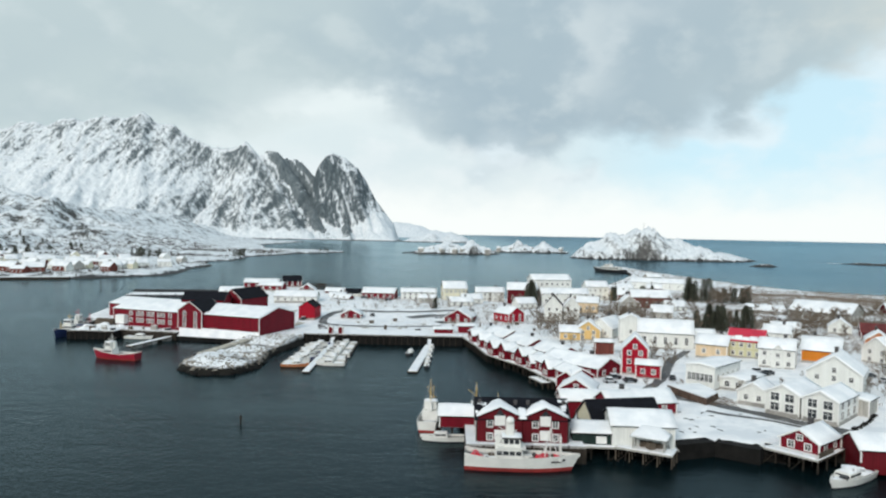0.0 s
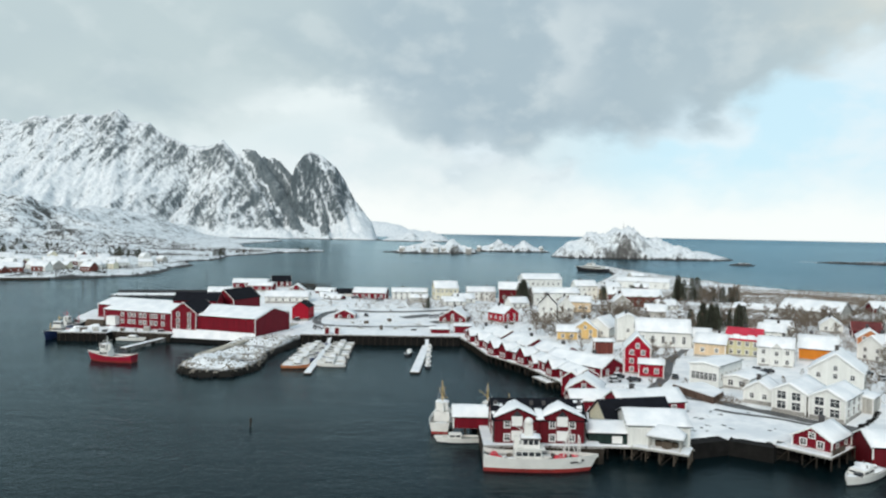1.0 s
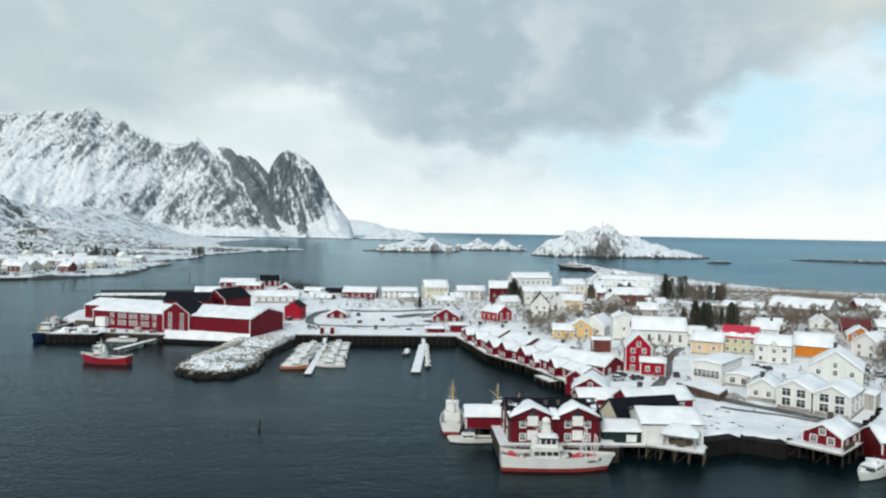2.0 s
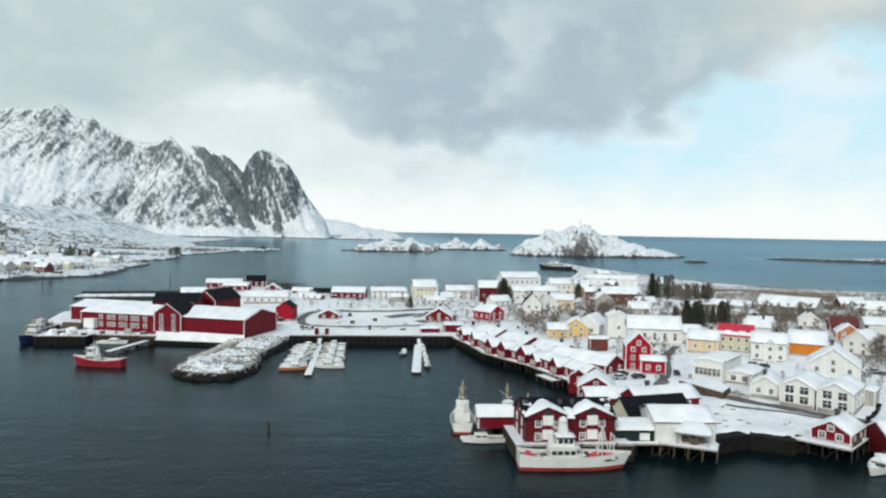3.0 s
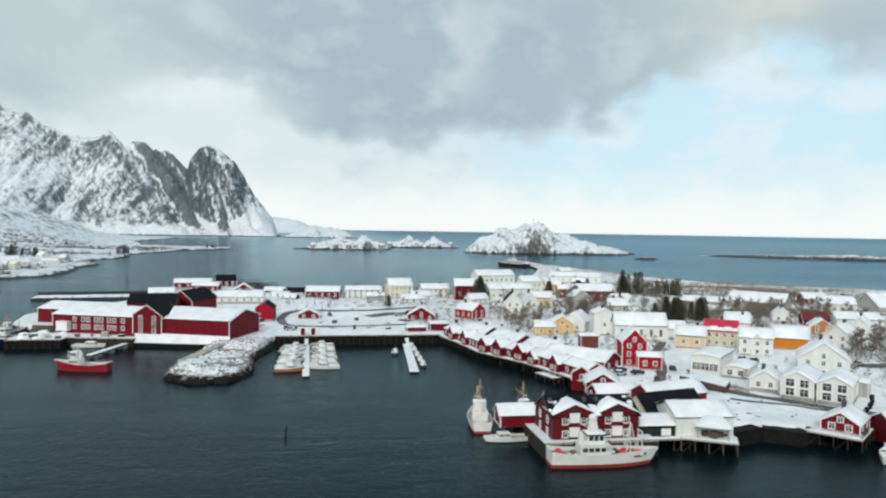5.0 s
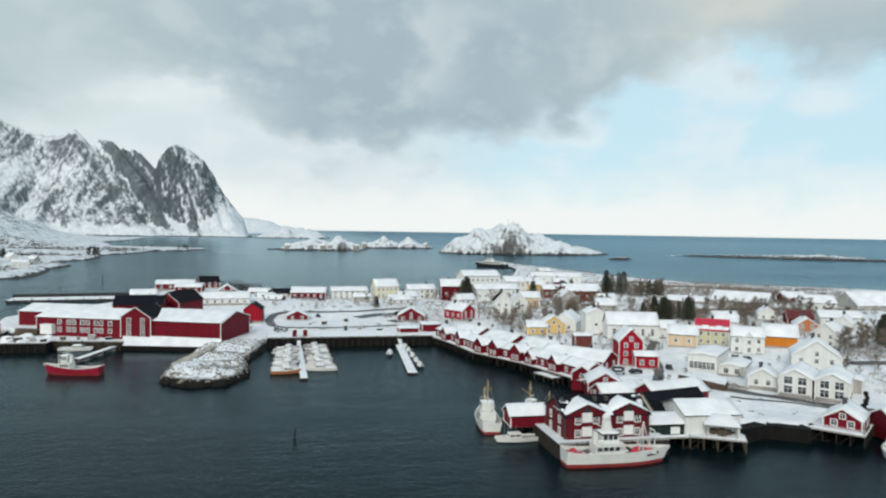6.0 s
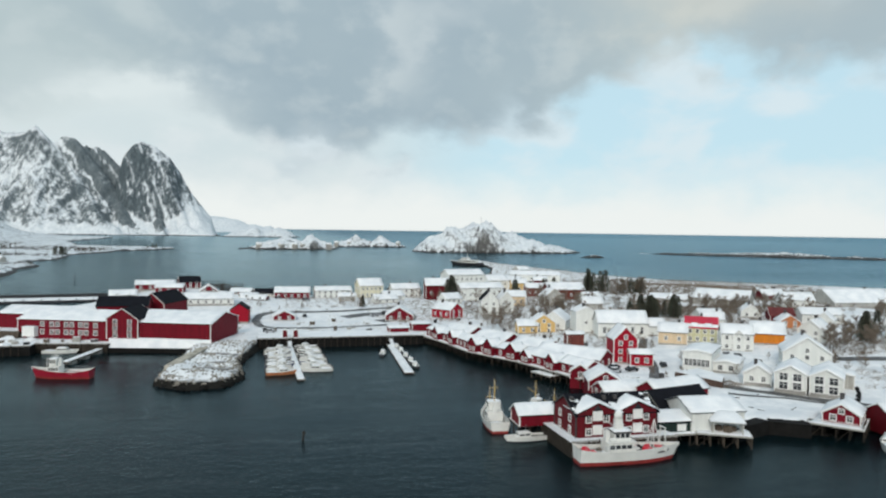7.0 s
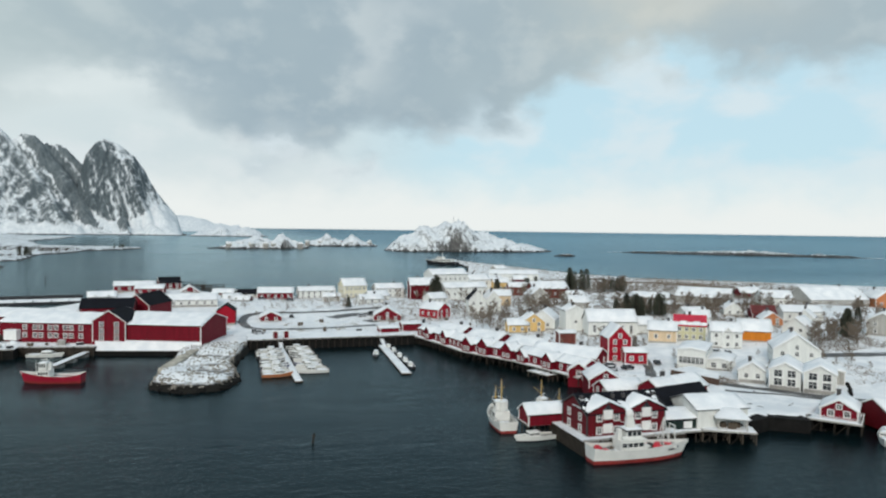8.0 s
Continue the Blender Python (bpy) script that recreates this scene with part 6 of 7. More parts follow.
def drying_rack(label, x, y, rz, L, h):
    """A rack of rough poles for drying fish: trestles, long poles and cross poles."""
    r = root("drying_rack", pose(x, y, ground_at(x, y), 0, 0, rz), label, "rack", "fish drying racks")
    n = max(3, int(L / 3))
    for i in range(n):
        a = -L / 2 + L * i / (n - 1)
        for sy in (-1, 1):
            part("trestle_leg", rod((a, sy * 2.6, -0.6), (a, sy * 0.2, h), 0.16, 0.12, 5), r, mat=PILE)
        part("cross_pole", rod((a, -1.7, h * 0.45), (a, 1.7, h * 0.45), 0.09, 0.08, 5), r, mat=TIMBER)
    for sy, k in ((-1.6, 0.45), (-0.9, 0.7), (0.0, 1.0), (0.9, 0.7), (1.6, 0.45)):
        part("long_pole", rod((-L / 2 - 0.5, sy, h * k + 0.12), (L / 2 + 0.5, sy, h * k + 0.12), 0.2, 0.18, 5), r, mat=PILE)
    return r


for x, y, rz, L, h in ((-88, 437, 8, 15, 5.0), (-84, 444, -6, 14, 5.5), (-76, 432, 14, 12, 4.5), (-93, 447, 2, 14, 5.0)):
    drying_rack("weathered pole rack for drying fish, dusted with snow", x, y, rz, L, h)
for x, y, h, lean in ((-50.4, 164.8, 2.3, 9), (-199.3, 608, 6.5, 0), (-256, 509, 5.5, 0)):
    r = root("sea_mark", pose(x, y, 0, lean, lean * 0.6, 0), "dark timber sea mark standing in the water", "sea mark", "sea marks")
    part("post", rod((0, 0, -3), (0, 0, h), 0.22 + h * 0.02, 0.14 + h * 0.015, 8), r, mat=PILE)
    part("top_mark", rod((0, 0, h * 0.72), (0, 0, h * 0.8), 0.45, 0.3, 8), r, mat=PILE)


# ---- trees ----
def bare_tree_meshes(seed, height):
    """Trunk with limbs, and a crown of thin twigs."""
    rg = random.Random(seed)
    wood, crown = bmesh.new(), bmesh.new()
    rings = []
    for k in range(11):
        z = -0.5 + (height * 0.92 + 0.5) * k / 10
        r = height * 0.014 * (1 - k / 10) ** 0.8 + 0.01
        cx, cy = 0.15 * math.sin(k * 0.9 + seed), 0.15 * math.cos(k * 0.7 + seed)
        rings.append([wood.verts.new((cx + r * math.cos(i * 1.0472), cy + r * math.sin(i * 1.0472), z)) for i in range(6)])
    for lo, hi in zip(rings, rings[1:]):
        for i in range(6):
            wood.faces.new((lo[i], lo[(i + 1) % 6], hi[(i + 1) % 6], hi[i]))
    tips = []
    for i in range(14):
        k = rg.randrange(2, 9)
        start = rings[k][i % 6]
        a, reach = (i % 6) * 1.0472 + rg.uniform(-0.4, 0.4), height * rg.uniform(0.2, 0.38) * (1.2 - k / 10)
        o = start.co.copy()
        end = o + Vector((math.cos(a) * reach, math.sin(a) * reach, height * rg.uniform(0.1, 0.24)))
        mid = o.lerp(end, 0.25) - Vector((0, 0, reach * 0.05))
        w = height * 0.0035
        ring = [wood.verts.new(mid + Vector((w * math.cos(q * 2.0944), w * math.sin(q * 2.0944), 0))) for q in range(3)]
        last = wood.verts.new(end)
        for q in range(3):
            wood.faces.new((start, ring[q], ring[(q + 1) % 3])), wood.faces.new((ring[q], last, ring[(q + 1) % 3]))
        tips += [o.lerp(end, t) for t in (0.35, 0.55, 0.75, 0.9, 1.0)]
    tips += [Vector((0, 0.1, height * k)) for k in (0.6, 0.7, 0.8, 0.88)]
    for tip in tips:
        for _ in range(26):
            d = Vector((rg.gauss(0, 1), rg.gauss(0, 1), rg.gauss(0.9, 0.7))).normalized() * height * rg.uniform(0.05, 0.16)
            s = Vector((rg.gauss(0, 1), rg.gauss(0, 1), rg.gauss(0, 0.4))).normalized() * height * 0.0021
            v = [crown.verts.new(p) for p in (tip - s, tip + s, tip + d)]
            crown.faces.new(v)
            if rg.random() < 0.6:
                m = tip + d * 0.5
                e = m + Vector((rg.gauss(0, 1), rg.gauss(0, 1), rg.gauss(0.4, 0.6))).normalized() * height * 0.05
                crown.faces.new([crown.verts.new(p) for p in (m - s * 0.7, m + s * 0.7, e)])
    me = bpy.data.meshes.new("crown")
    crown.to_mesh(me)
    crown.free()
    me.materials.append(TWIG)
    return finish(wood, "trunk", BARK), me


def spruce_meshes(seed, height):
    """Trunk and tiers of drooping, ragged boughs."""
    rg = random.Random(seed)
    wood, crown = rod((0, 0, -0.5), (0, 0, height * 0.97), height * 0.022, 0.03, 7), bmesh.new()
    tiers = int(height * 1.7)
    for t in range(tiers):
        k = (t + 0.5) / tiers
        z = height * (0.10 + 0.88 * k)
        reach = height * 0.31 * (1 - k) ** 0.62 * (0.55 + 0.45 * min(1, k * 5)) * rg.uniform(0.6, 1.2) + 0.15
        for i in range(9):
            a = 6.283 * i / 9 + rg.uniform(-0.3, 0.3) + t
            r = reach * rg.uniform(0.65, 1.15)
            for j in range(5):
                s = (j + 1) / 5
                c = Vector((math.cos(a) * r * s, math.sin(a) * r * s, z - r * 0.38 * s * s + rg.uniform(-0.1, 0.1)))
                side = Vector((-math.sin(a), math.cos(a), rg.uniform(-0.3, 0.3))) * (0.30 * (1.2 - s) + 0.12) * height * 0.09
                out = Vector((math.cos(a), math.sin(a), -0.45 + rg.uniform(-0.3, 0.3))) * height * 0.055
                crown.faces.new([crown.verts.new(p) for p in (c - side, c - Vector((0, 0, 0.25)) + out * 0.2, c + side, c + out)])
    me = bpy.data.meshes.new("crown")
    crown.to_mesh(me)
    crown.free()
    me.materials.append(NEEDLE)
    return finish(wood, "trunk", BARK), me


def tree(name, label, meshes, x, y, size, turn, group, z=None, wide=1.0):
    r = root(name, pose(x, y, ground_at(x, y) if z is None else z, 0, 0, turn) @ Matrix.Diagonal((size * wide, size * wide, size, 1)), label, "tree", group)
    part("trunk", meshes[0], r), part("crown", meshes[1], r)
    return r


BIRCH = [bare_tree_meshes(s, 8.0) for s in (1, 2, 3, 4)]
SPRUCE = [spruce_meshes(s, 11.0) for s in (5, 6, 7)]
rng = random.Random(11)
TAKEN = [(o.matrix_basis.translation.x, o.matrix_basis.translation.y) for o in scene.objects if o.parent is None and o.type == "EMPTY"]


def clear_of(x, y, gap):
    return all((x - a) ** 2 + (y - b) ** 2 > gap * gap for a, b in TAKEN)


for cx, cy, sx, sy, n, lo, hi in ((151, 388, 11, 6, 22, 0.9, 1.3), (58, 312, 24, 26, 40, 0.7, 1.1), (92, 318, 24, 34, 34, 0.7, 1.1), (80, 375, 30, 20, 22, 0.7, 1.1), (47, 300, 10, 14, 10, 0.6, 1.0), (140, 285, 22, 22, 24, 0.7, 1.1), (165, 300, 25, 18, 26, 0.6, 1.0), (185, 262, 24, 22, 24, 0.7, 1.1), (140, 214, 14, 10, 22, 0.8, 1.2), (64, 235, 8, 10, 8, 0.6, 0.9), (190, 350, 40, 14, 16, 0.6, 0.9), (115, 245, 14, 10, 10, 0.6, 0.9), (30, 385, 14, 14, 8, 0.6, 0.9), (-12, 372, 16, 12, 5, 0.5, 0.8), (118, 188, 10, 8, 5, 0.5, 0.8), (85, 215, 36, 38, 26, 0.25, 0.5), (30, 320, 32, 26, 20, 0.3, 0.5), (-30, 372, 40, 24, 18, 0.25, 0.45), (70, 265, 30, 25, 18, 0.35, 0.6)):
    made = tries = 0
    while made < n and tries < n * 12:
        tries += 1
        x, y = cx + rng.uniform(-sx, sx), cy + rng.uniform(-sy, sy)
        if clear_of(x, y, 7.5):
            tree("birch", "bare leafless birch standing in the snow", BIRCH[made % 4], x, y, rng.uniform(lo, hi), rng.uniform(0, 360), "bare birches")
            made += 1
for cx, cy, sx, sy, n, lo, hi in ((139, 409, 8, 5, 8, 0.9, 1.45), (153, 389, 6, 4, 5, 0.7, 1.0), (108, 291, 10, 6, 30, 0.45, 1.0), (113, 421, 3, 3, 3, 0.9, 1.1), (41, 386, 2, 2, 5, 1.1, 1.4), (58, 440, 4, 2, 3, 1.2, 1.4), (156, 222, 5, 5, 6, 0.8, 1.0), (100, 440, 5, 3, 3, 0.8, 1.0), (-10, 365, 1.5, 1.5, 2, 0.5, 0.6)):
    for i in range(n):
        tree("spruce", "dark green spruce in a wind-bent clump", SPRUCE[i % 3], cx + rng.uniform(-sx, sx), cy + rng.uniform(-sy, sy), rng.uniform(lo, hi), rng.uniform(0, 360), "dark spruces", None, rng.uniform(0.75, 1.05))


for cx, cy, sx, sy, n, lo, hi in ((-595, 1030, 40, 30, 9, 0.7, 1.2), (-437, 985, 22, 20, 6, 0.7, 1.2), (-400, 930, 16, 14, 4, 0.9, 1.3), (-330, 1110, 10, 60, 7, 0.8, 1.2), (-258, 1392, 16, 8, 5, 0.5, 0.9), (-500, 790, 40, 30, 8, 0.8, 1.2), (-640, 1080, 60, 30, 7, 0.6, 1.1)):
    for i in range(n):
        x, y = cx + rng.uniform(-sx, sx), cy + rng.uniform(-sy, sy)
        z = far_ground(x, y)
        if z > 2.0:
            tree("spruce", "dark spruce standing among the far shore's houses", SPRUCE[i % 3], x, y, rng.uniform(lo, hi), rng.uniform(0, 360), "far spruces", z - 0.3)


def scrub(name, label, patches, seed):
    """Low bare bushes, far too many to count."""
    rg = np.random.RandomState(seed)
    vs = []
    for cx, cy, sx, sy, n, h in patches:
        x, y = cx + (rg.rand(n) * 2 - 1) * sx, cy + (rg.rand(n) * 2 - 1) * sy
        z = level(x, y)
        for a, b, c in zip(x, y, z):
            if not clear_of(a, b, 6.0):
                continue
            for _ in range(14):
                d = rg.normal(size=3) * (0.5, 0.5, 0.35) + (0, 0, 0.75)
                d *= h * (0.5 + 0.7 * rg.rand())
                s = rg.normal(size=3) * 0.035
                o = np.array((a + rg.normal() * 0.5, b + rg.normal() * 0.5, c - 0.1))
                vs += [o - s, o + s, o + d]
    vs = np.array(vs)
    me = mesh_of(name, vs, np.arange(len(vs)).reshape(-1, 3), TWIG)
    return tagged(new(name, me), label, "scrub", kind="stuff")


scrub("scrub", "brown leafless scrub poking through the snow", [(70, 290, 30, 20, 500, 1.1), (150, 500, 60, 45, 1000, 1.3), (200, 640, 70, 90, 1000, 1.5), (235, 800, 45, 110, 600, 1.6), (120, 300, 22, 40, 700, 1.3), (130, 250, 30, 14, 400, 1.2), (30, 350, 30, 30, 600, 1.1), (240, 520, 60, 40, 1200, 1.5), (200, 400, 60, 30, 1400, 1.6), (-20, 385, 26, 18, 250, 1.0), (165, 300, 45, 12, 1500, 1.7), (150, 270, 30, 16, 500, 1.4), (190, 345, 60, 10, 900, 1.5), (250, 330, 60, 30, 900, 1.4), (70, 320, 30, 40, 900, 1.2), (90, 370, 40, 25, 500, 1.2), (290, 440, 70, 60, 1500, 1.7), (200, 470, 70, 50, 1300, 1.6), (320, 520, 40, 40, 600, 1.6), (270, 370, 50, 25, 900, 1.5), (140, 212, 18, 10, 350, 1.2), (60, 242, 12, 14, 150, 0.9), (66, 181, 4, 4, 90, 0.8), (110, 178, 10, 10, 120, 0.8)], 3)


def far_scrub():
    """Birch scrub and spruces on the far shore, far too many to count."""
    rg = np.random.RandomState(9)
    vs = []
    far = bpy.data.objects["far_shore"].data
    co = np.empty(len(far.vertices) * 3, np.float32)
    far.vertices.foreach_get("co", co)
    co = co.reshape(-1, 3)
    near = co[(co[:, 2] > 3.2) & (co[:, 2] < 30) & (co[:, 1] < 1450) & (co[:, 0] > -900)]
    clump = waves(near[:, 0], near[:, 1], 90, 77, 3)
    near = near[clump > 0.47]
    for a, b, c in near[rg.choice(len(near), 5200)]:
        tall = 0.8 + 2.6 * rg.rand() ** 2
        a, b = a + rg.uniform(-4, 4), b + rg.uniform(-4, 4)
        for _ in range(6):
            d = rg.normal(size=3) * (0.7, 0.7, 0.4) + (0, 0, 0.9)
            s = rg.normal(size=3) * (0.45, 0.45, 0.2)
            o = np.array((a, b, c - 0.4)) + rg.normal(size=3) * (1.3, 1.3, 0.1)
            vs += [o - s, o + s, o + d * tall]
    vs = np.array(vs)
    return tagged(new("far_scrub", mesh_of("far_scrub", vs, np.arange(len(vs)).reshape(-1, 3), DARK_SCRUB)), "dark birch scrub between the houses across the fjord", "scrub", kind="stuff")


far_scrub()

# surf on the outer skerry
for x, y, L, W in ((722, 1325, 70, 5), (872, 1172, 110, 4), (1058, 1046, 120, 9), (800, 1228, 70, 3)):
    rg = random.Random(int(x))
    n = 24
    pts = []
    for side in (-1, 1):
        for i in range(n + 1):
            k = i / n
            w = W * math.sin(math.pi * k) * (0.4 + rg.random())
            pts.append((x + (k - 0.5) * L, y - (k - 0.5) * L * 0.6 + side * w, 0.25 if 0 < i < n else 0.05))
    fs = [(i, i + 1, n + 2 + i, n + 1 + i) for i in range(n)]
    tagged(new("surf", mesh_of("surf", pts, fs, FOAM, True)), "white surf breaking on the outer skerry", "surf", kind="stuff")


# ---- cars and small clutter ----
def car_meshes(paint):
    bm = box(-2.1, 2.1, -0.85, 0.85, 0.35, 0.95)
    bmesh.ops.bevel(bm, geom=bm.edges[:], offset=0.16, segments=2, affect="EDGES")
    body = finish(bm, "body", paint)
    bm = box(-1.5, 0.9, -0.75, 0.75, 0.9, 1.5)
    for v in bm.verts:
        if v.co.z > 1.2:
            v.co.x *= 0.72
            v.co.y *= 0.85
    cabin = finish(bm, "cabin", GLASS)
    wheel = finish(rod((0, -0.12, 0), (0, 0.12, 0), 0.34, sides=12), "wheel", RUBBER)
    roof = finish(box(-1.05, 0.62, -0.64, 0.64, 1.502, 1.62), "roof_snow", SNOW)
    return body, cabin, wheel, roof


CARS = {"dark": car_meshes(CAR_DARK), "silver": car_meshes(CAR_LIGHT)}
for i, (x, y, rz) in enumerate(((-50.9, 396, 5), (-36.8, 392, 2), (-44, 392, 0), (-40, 343, 90), (-70, 327, 60), (43.7, 203, 10), (49.5, 203.5, 5), (63, 208, 70), (90, 214, 30), (92, 211, 30), (118, 205, 20), (119.5, 199.5, 25), (-2, 345, 10), (5, 348, 0), (-8, 340, 20), (112, 207, 15), (46, 208, 15), (-56, 300, 5))):
    key = ("dark", "dark", "silver")[i % 3]
    body, cabin, wheel, roof = CARS[key]
    r = root("car", pose(x, y, ground_at(x, y) + 0.15, 0, 0, rz), f"parked {key} car with snow on its roof", "car", "parked cars")
    part("body", body, r), part("cabin", cabin, r), part("roof_snow", roof, r)
    for wx in (-1.3, 1.3):
        for wy in (-0.8, 0.8):
            part("wheel", wheel, r, pose(wx, wy, 0.34))

rng = random.Random(21)


def stone_mesh(seed):
    bm = bmesh.new()
    bmesh.ops.create_icosphere(bm, subdivisions=2, radius=1.0)
    for v in bm.verts:
        v.co *= 1 + 0.35 * noise.noise(v.co * 1.3 + Vector((seed, 0, 0)))
        v.co.z *= 0.65
    return finish(bm, "stone", QUAY_STONE)


STONES = [stone_mesh(s) for s in (1.0, 5.0, 9.0)]
for i in range(13):
    k = i / 12
    x, y = 99 + (80 - 99) * k, 169.5 + (150 - 169.5) * k
    ob = tagged(new("boulder", STONES[i % 3]), "dark boulder edging the snowy slope", "boulder", "row of boulders")
    ob.matrix_basis = pose(x + rng.uniform(-0.3, 0.3), y + rng.uniform(-0.3, 0.3), ground_at(x, y) + 0.1, 0, 0, rng.uniform(0, 360)) @ Matrix.Scale(rng.uniform(0.5, 0.8), 4)


def riprap(name, label, outline, n, seed, low, high, size):
    """Dark armour stones along a bank, joined."""
    rg = random.Random(seed)
    vs, fs = [], []
    base = [tuple(v.co) for v in STONES[0].vertices]
    polys = [tuple(p.vertices) for p in STONES[0].polygons]
    legs = list(zip(outline, outline[1:]))
    total = [math.hypot(b[0] - a[0], b[1] - a[1]) for a, b in legs]
    for _ in range(n):
        a, b = rg.choices(legs, total)[0]
        k, off = rg.random(), rg.gauss(0, 1.3)
        dx, dy = b[0] - a[0], b[1] - a[1]
        l = math.hypot(dx, dy)
        x, y = a[0] + dx * k - dy / l * off, a[1] + dy * k + dx / l * off
        z = min(max(ground_at(x, y), low), high)
        m = pose(x, y, z, rg.uniform(-30, 30), rg.uniform(-30, 30), rg.uniform(0, 360)) @ Matrix.Scale(size * rg.uniform(0.5, 1.3), 4)
        o = len(vs)
        vs += [m @ Vector(p) for p in base]
        fs += [tuple(i + o for i in f) for f in polys]
    return tagged(new(name, mesh_of(name, vs, fs, QUAY_STONE)), label, "rocks", kind="stuff")


def strewn(name, label, box4, n, seed, size, mat):
    """Boulders strewn over the breakwater's back, joined, half sunk in snow."""
    rg = random.Random(seed)
    vs, fs = [], []
    base = [tuple(v.co) for v in STONES[1].vertices]
    polys = [tuple(p.vertices) for p in STONES[1].polygons]
    while n:
        x, y = rg.uniform(box4[0], box4[1]), rg.uniform(box4[2], box4[3])
        d = float(inland(np.array([x]), np.array([y]), SHORE)[0])
        if d < 0.3 or (x < -77 + (y - 217) * 0.0 - 3 and y > 232 and rg.random() < 0.85):
            continue
        n -= 1
        m = pose(x, y, ground_at(x, y) - 0.1, rg.uniform(-30, 30), rg.uniform(-30, 30), rg.uniform(0, 360)) @ Matrix.Scale(size * rg.uniform(0.4, 1.3), 4)
        o = len(vs)
        vs += [m @ Vector(p) for p in base]
        fs += [tuple(i + o for i in f) for f in polys]
    return tagged(new(name, mesh_of(name, vs, fs, mat)), label, "rocks", kind="stuff")


strewn("breakwater_boulders", "grey boulders poking through the breakwater's snow", (-90, -60, 217, 284), 1500, 12, 0.34, BOULDER)
track = root("track", pose(0, 0, 0), "raised concrete track along the breakwater's edge, dusted with snow", "track")
track["kind"] = "structure"
way_pts = [(-69, 317, 3.9), (-74.5, 292, 3.6), (-80, 266, 3.4), (-86.2, 239, 3.2)]
for (ax, ay, az), (bx, by, bz) in zip(way_pts, way_pts[1:]):
    d = Vector((bx - ax, by - ay, 0)).normalized()
    n = Vector((-d.y, d.x, 0)) * 1.7
    for k in range(4):
        f0, f1 = k / 4 + 0.004, (k + 1) / 4
        c = [Vector((ax, ay, az)).lerp(Vector((bx, by, bz)), f) + side * n for f in (f0, f1) for side in (-1, 1)]
        v = [tuple(p) for p in c] + [(p.x, p.y, -1.5) for p in c]
        part("slab", mesh_of("slab", v, [(0, 1, 3, 2), (4, 6, 7, 5), (0, 4, 5, 1), (2, 3, 7, 6), (0, 2, 6, 4), (1, 5, 7, 3)], TRACK), track)
    for k in range(7):
        p = Vector((ax, ay, az)).lerp(Vector((bx, by, bz)), k / 7) - n * 0.94
        part("post", box(p.x - 0.07, p.x + 0.07, p.y - 0.07, p.y + 0.07, p.z, p.z + 0.9), track, mat=TIMBER)
riprap("breakwater_stones", "dark armour stones along the breakwater's foot", SHORE[5:15], 380, 4, -0.4, 0.5, 0.6)
riprap("shore_stones", "dark rocks along the southern shore", SHORE[28:36], 620, 6, -0.2, 2.6, 0.9)

# plank fence on the cabin's deck, tufts and stones in the snow field
fence = root("plank_fence", pose(69.0, 137.6, 3.27, 0, 0, 40), "brown plank fence on the cabin's deck", "fence")
for i in range(18):
    part("board", box(i * 0.4, i * 0.4 + 0.34, -0.04, 0.04, 0, 1.1), fence, mat=TIMBER)
part("rail", box(0, 7.2, 0.041, 0.1, 0.75, 0.87), fence, mat=TIMBER)
rng = random.Random(31)
for i in range(16):
    x, y = rng.uniform(48, 74), rng.uniform(152, 172)
    ob = tagged(new("stone", STONES[i % 3]), "dark stone showing through the snow field", "stone", "stones in the snow field")
    ob.matrix_basis = pose(x, y, ground_at(x, y), 0, 0, rng.uniform(0, 360)) @ Matrix.Diagonal((rng.uniform(0.3, 0.9), rng.uniform(0.2, 0.4), 0.2, 1))

# roads and trodden ways
ribbon("road_1", [(50, 192), (60, 183), (72, 170.5), (84, 156.5), (96, 146)], 4.2, ASPHALT, "slushy dark road along the shore", "road")
ribbon("road_2", [(51, 193), (57, 203), (63, 215), (70, 234), (82, 252)], 3.0, ASPHALT, "narrow slushy lane up to the church", "road")
ribbon("road_3", [(-62, 336), (-60, 318), (-50, 311.5), (-36, 311), (-20, 313), (-6, 316)], 4.0, ASPHALT, "slushy loop road behind the quay", "road")
ribbon("road_4", [(-62, 336), (-60, 352), (-50, 358), (-36, 356), (-20, 357), (10, 360)], 4.0, ASPHALT, "slushy road past the shop", "road")
ribbon("road_5", [(-22, 340), (-12, 347), (0, 345), (2, 332), (-8, 326)], 7.5, ASPHALT, "half-cleared parking area behind the quay", "road")
ribbon("road_7", [(60, 172), (66, 167), (72, 165), (80, 157)], 1.6, ASPHALT, "trodden slushy path across the snow field", "path")
ribbon("road_6", [(120, 200), (135, 196), (165, 190), (220, 178)], 5.0, ASPHALT, "snowy street past the white houses", "road")

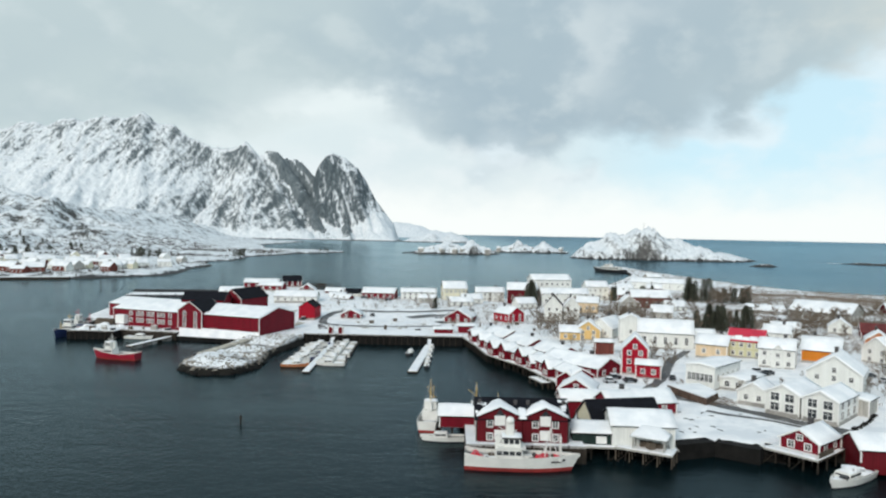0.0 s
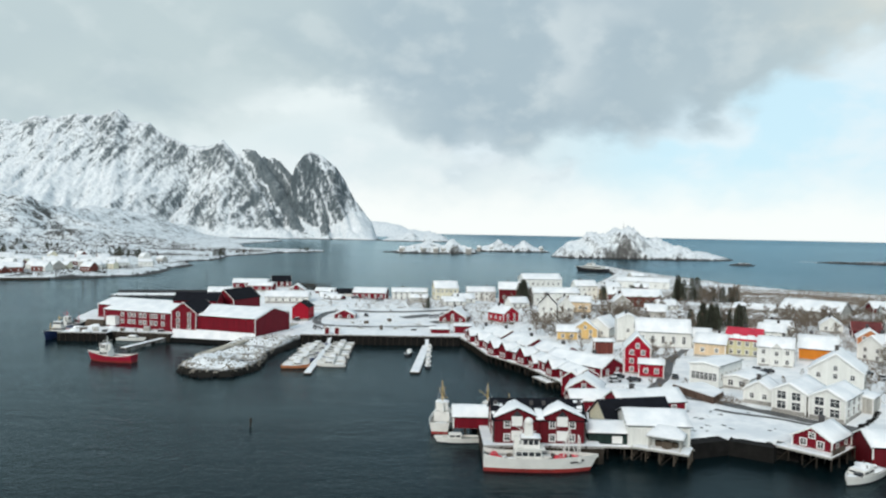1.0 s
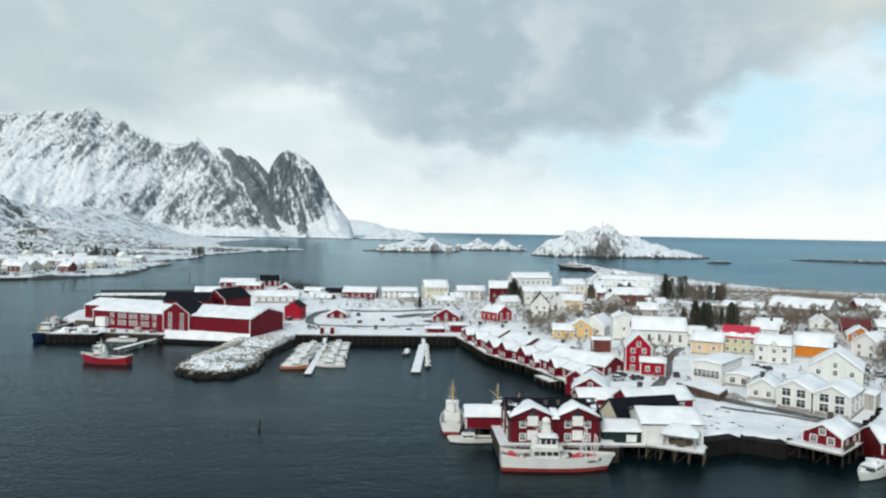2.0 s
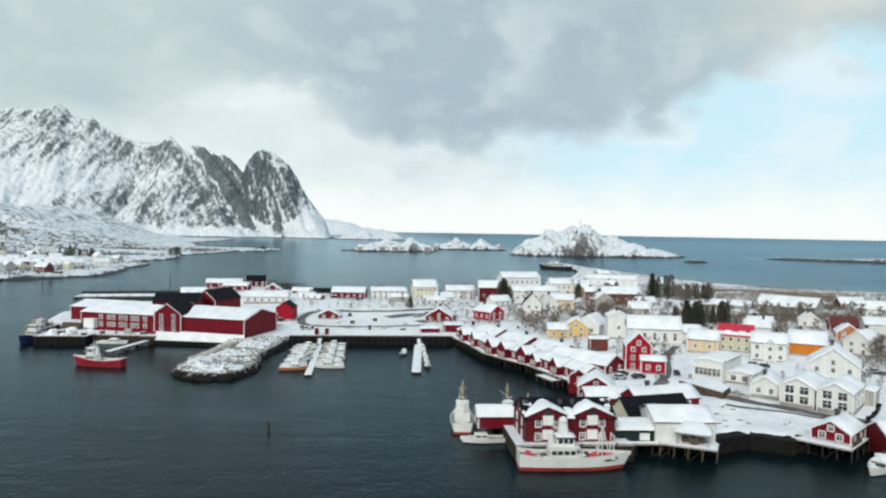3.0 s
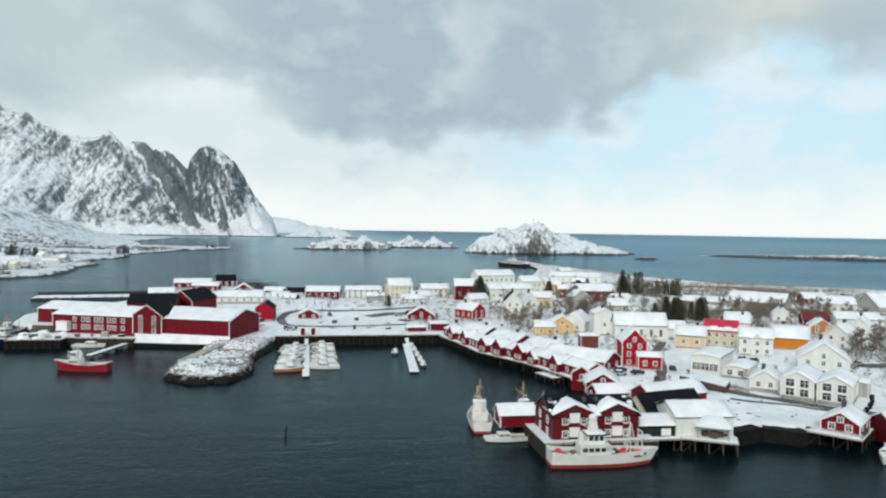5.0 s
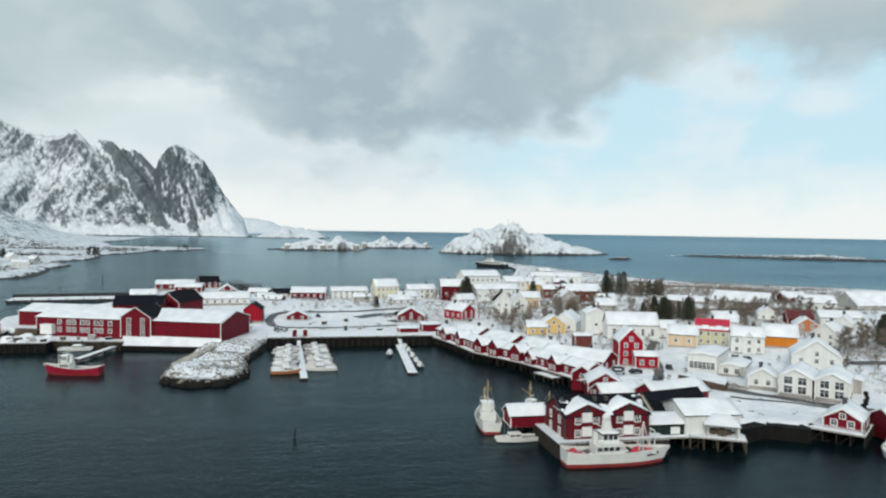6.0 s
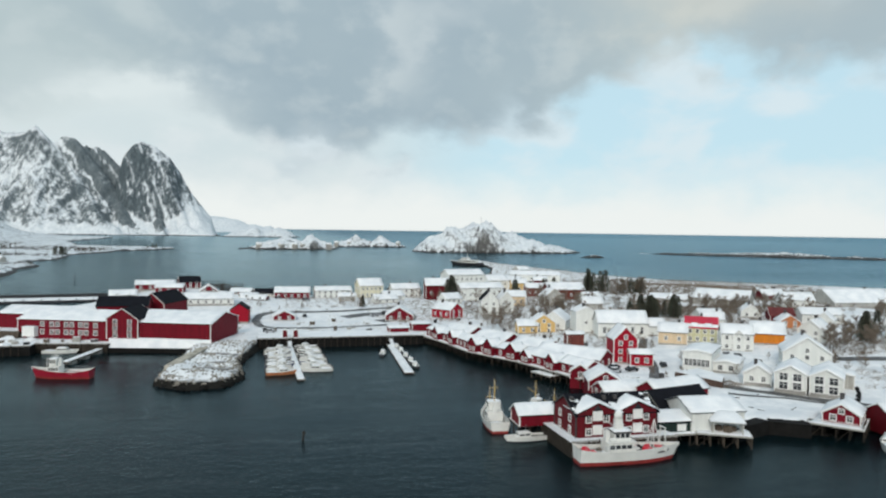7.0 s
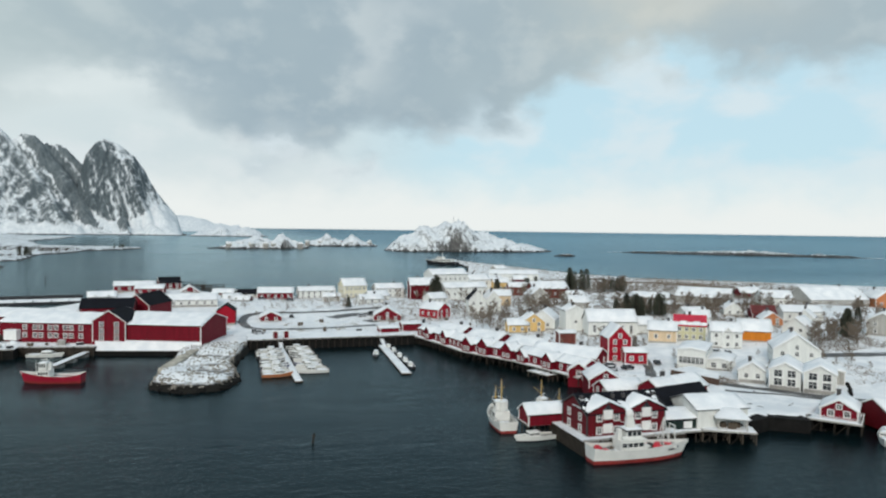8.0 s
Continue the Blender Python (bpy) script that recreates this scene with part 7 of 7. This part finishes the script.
# stacked goods on the plant's quay and by the harbour road
rng = random.Random(41)
GOODS = [(-150, 288), (-147, 285.5), (-143, 287), (-139, 286), (-134, 291), (-129, 291.5), (-124, 290.4), (-118, 289.5), (-104, 285.8), (-152, 292), (-145, 291), (-58, 303), (-54, 304), (-30, 303), (-24, 305), (-16, 302), (-38, 322), (-28, 330), (-44, 322), (16, 318), (28, 322), (34, 306), (-84, 300), (-79, 306)]
for i, (x, y) in enumerate(GOODS):
    w, dp, h = rng.uniform(0.9, 2.6), rng.uniform(0.8, 1.6), rng.uniform(0.7, 2.0)
    z = (3.38 if x < -137 else 3.18 if x < -112 else 1.88) if y < 293 and x < -84 else ground_at(x, y)
    r = root("pallet_stack", pose(x, y, z, 0, 0, rng.uniform(-40, 40)), rng.choice(("weathered timber pallets stacked on the snowy quay", "stack of grey fish crates dusted with snow")), "stack", "stacked goods")
    n = max(2, int(h / 0.35))
    for k in range(n):
        part("layer", box(-w / 2 + rng.uniform(0, 0.12), w / 2, -dp / 2, dp / 2 - rng.uniform(0, 0.12), k * h / n, (k + 0.86) * h / n), r, mat=(TIMBER, TIMBER, GREY, HULL_DARK)[i % 4])
    part("snow_cap", snow_quilt(w * 0.9, dp * 0.85, h - 0.02, h + 0.02, 0, x, 0.1), r)

for i, (x, y, sc) in enumerate(((-151, 286.5, 1.9), (-146, 285.2, 1.6), (-153.5, 294, 2.2), (-141.5, 289, 1.8), (-148, 297, 2.4), (-140.5, 296, 1.7))):
    bm = bmesh.new()
    bmesh.ops.create_icosphere(bm, subdivisions=3, radius=1.0)
    for v in bm.verts:
        v.co *= 1 + 0.4 * noise.noise(v.co * 1.4 + Vector((i * 4.7, 1, 0)))
        v.co.z = max(-0.2, v.co.z * 0.55)
    ob = tagged(new("snow_mound", finish(bm, "snow_mound", SNOW, True)), "ploughed mound of snow on the quay end", "snow mound", "snow mounds")
    ob.matrix_basis = pose(x, y, 3.4, 0, 0, i * 50) @ Matrix.Scale(sc, 4)
stack = root("timber_stack", pose(-149.5, 301.5, ground_at(-149.5, 301.5), 0, 0, -12), "stack of weathered poles and planks beside the plant", "timber")
for k in range(4):
    for n in range(5 - k):
        part("pole", rod((-4.2, (n - (4 - k) / 2) * 0.75, 0.35 + k * 0.62), (4.2, (n - (4 - k) / 2) * 0.75, 0.35 + k * 0.62), 0.36, 0.3, 8), stack, mat=TIMBER)

# heaped nets and snow-covered gear on the slip beside the cabin cruiser
rng = random.Random(51)
for i in range(12):
    bm = bmesh.new()
    bmesh.ops.create_icosphere(bm, subdivisions=3, radius=1.0)
    for v in bm.verts:
        v.co *= 1 + 0.45 * noise.noise(v.co * 1.8 + Vector((i * 3.1, 0, 0)))
        v.co.z = max(-0.25, v.co.z * 0.55)
    r = root("net_heap", pose(81.5 + rng.uniform(0, 10), 133.6 - 0.42 * rng.uniform(0, 10) + rng.uniform(-0.5, 2.5), 1.98, 0, 0, rng.uniform(0, 360)) @ Matrix.Scale(rng.uniform(0.5, 1.1), 4), "heap of brown fishing nets half covered with snow", "nets", "net heaps")
    part("net", bm, r, mat=TIMBER)
    part("snow_cap", snow_quilt(1.1, 0.9, 0.42, 0.6, 0.05, i * 2.3, 0.15), r)
for i in range(9):
    s = rng.uniform(0.35, 0.8)
    bm = box(-s, s, -s * 0.7, s * 0.7, 0, s)
    bmesh.ops.bevel(bm, geom=bm.edges[:], offset=0.12 * s, segments=2, affect="EDGES")
    a, b = rng.uniform(-5, 4.5), rng.uniform(-1.1, 1.1)
    c, d = math.cos(radians(215)), math.sin(radians(215))
    ob = tagged(new("fish_box", finish(bm, "fish_box", (SNOW, HULL_DARK, SNOW, STEEL)[i % 4])), ("snow-covered fish box on the cruiser's deck", "dark fish box on the cruiser's deck", "snow-covered fish box on the cruiser's deck", "steel fish box on the cruiser's deck")[i % 4], "box", "boxes on the cruiser")
    ob.matrix_basis = pose(73.6 + a * c - b * d, 134.6 + a * d + b * c, 1.4 if -1.2 > a or a > 3.4 else 2.5, 0, 0, rng.uniform(0, 360))
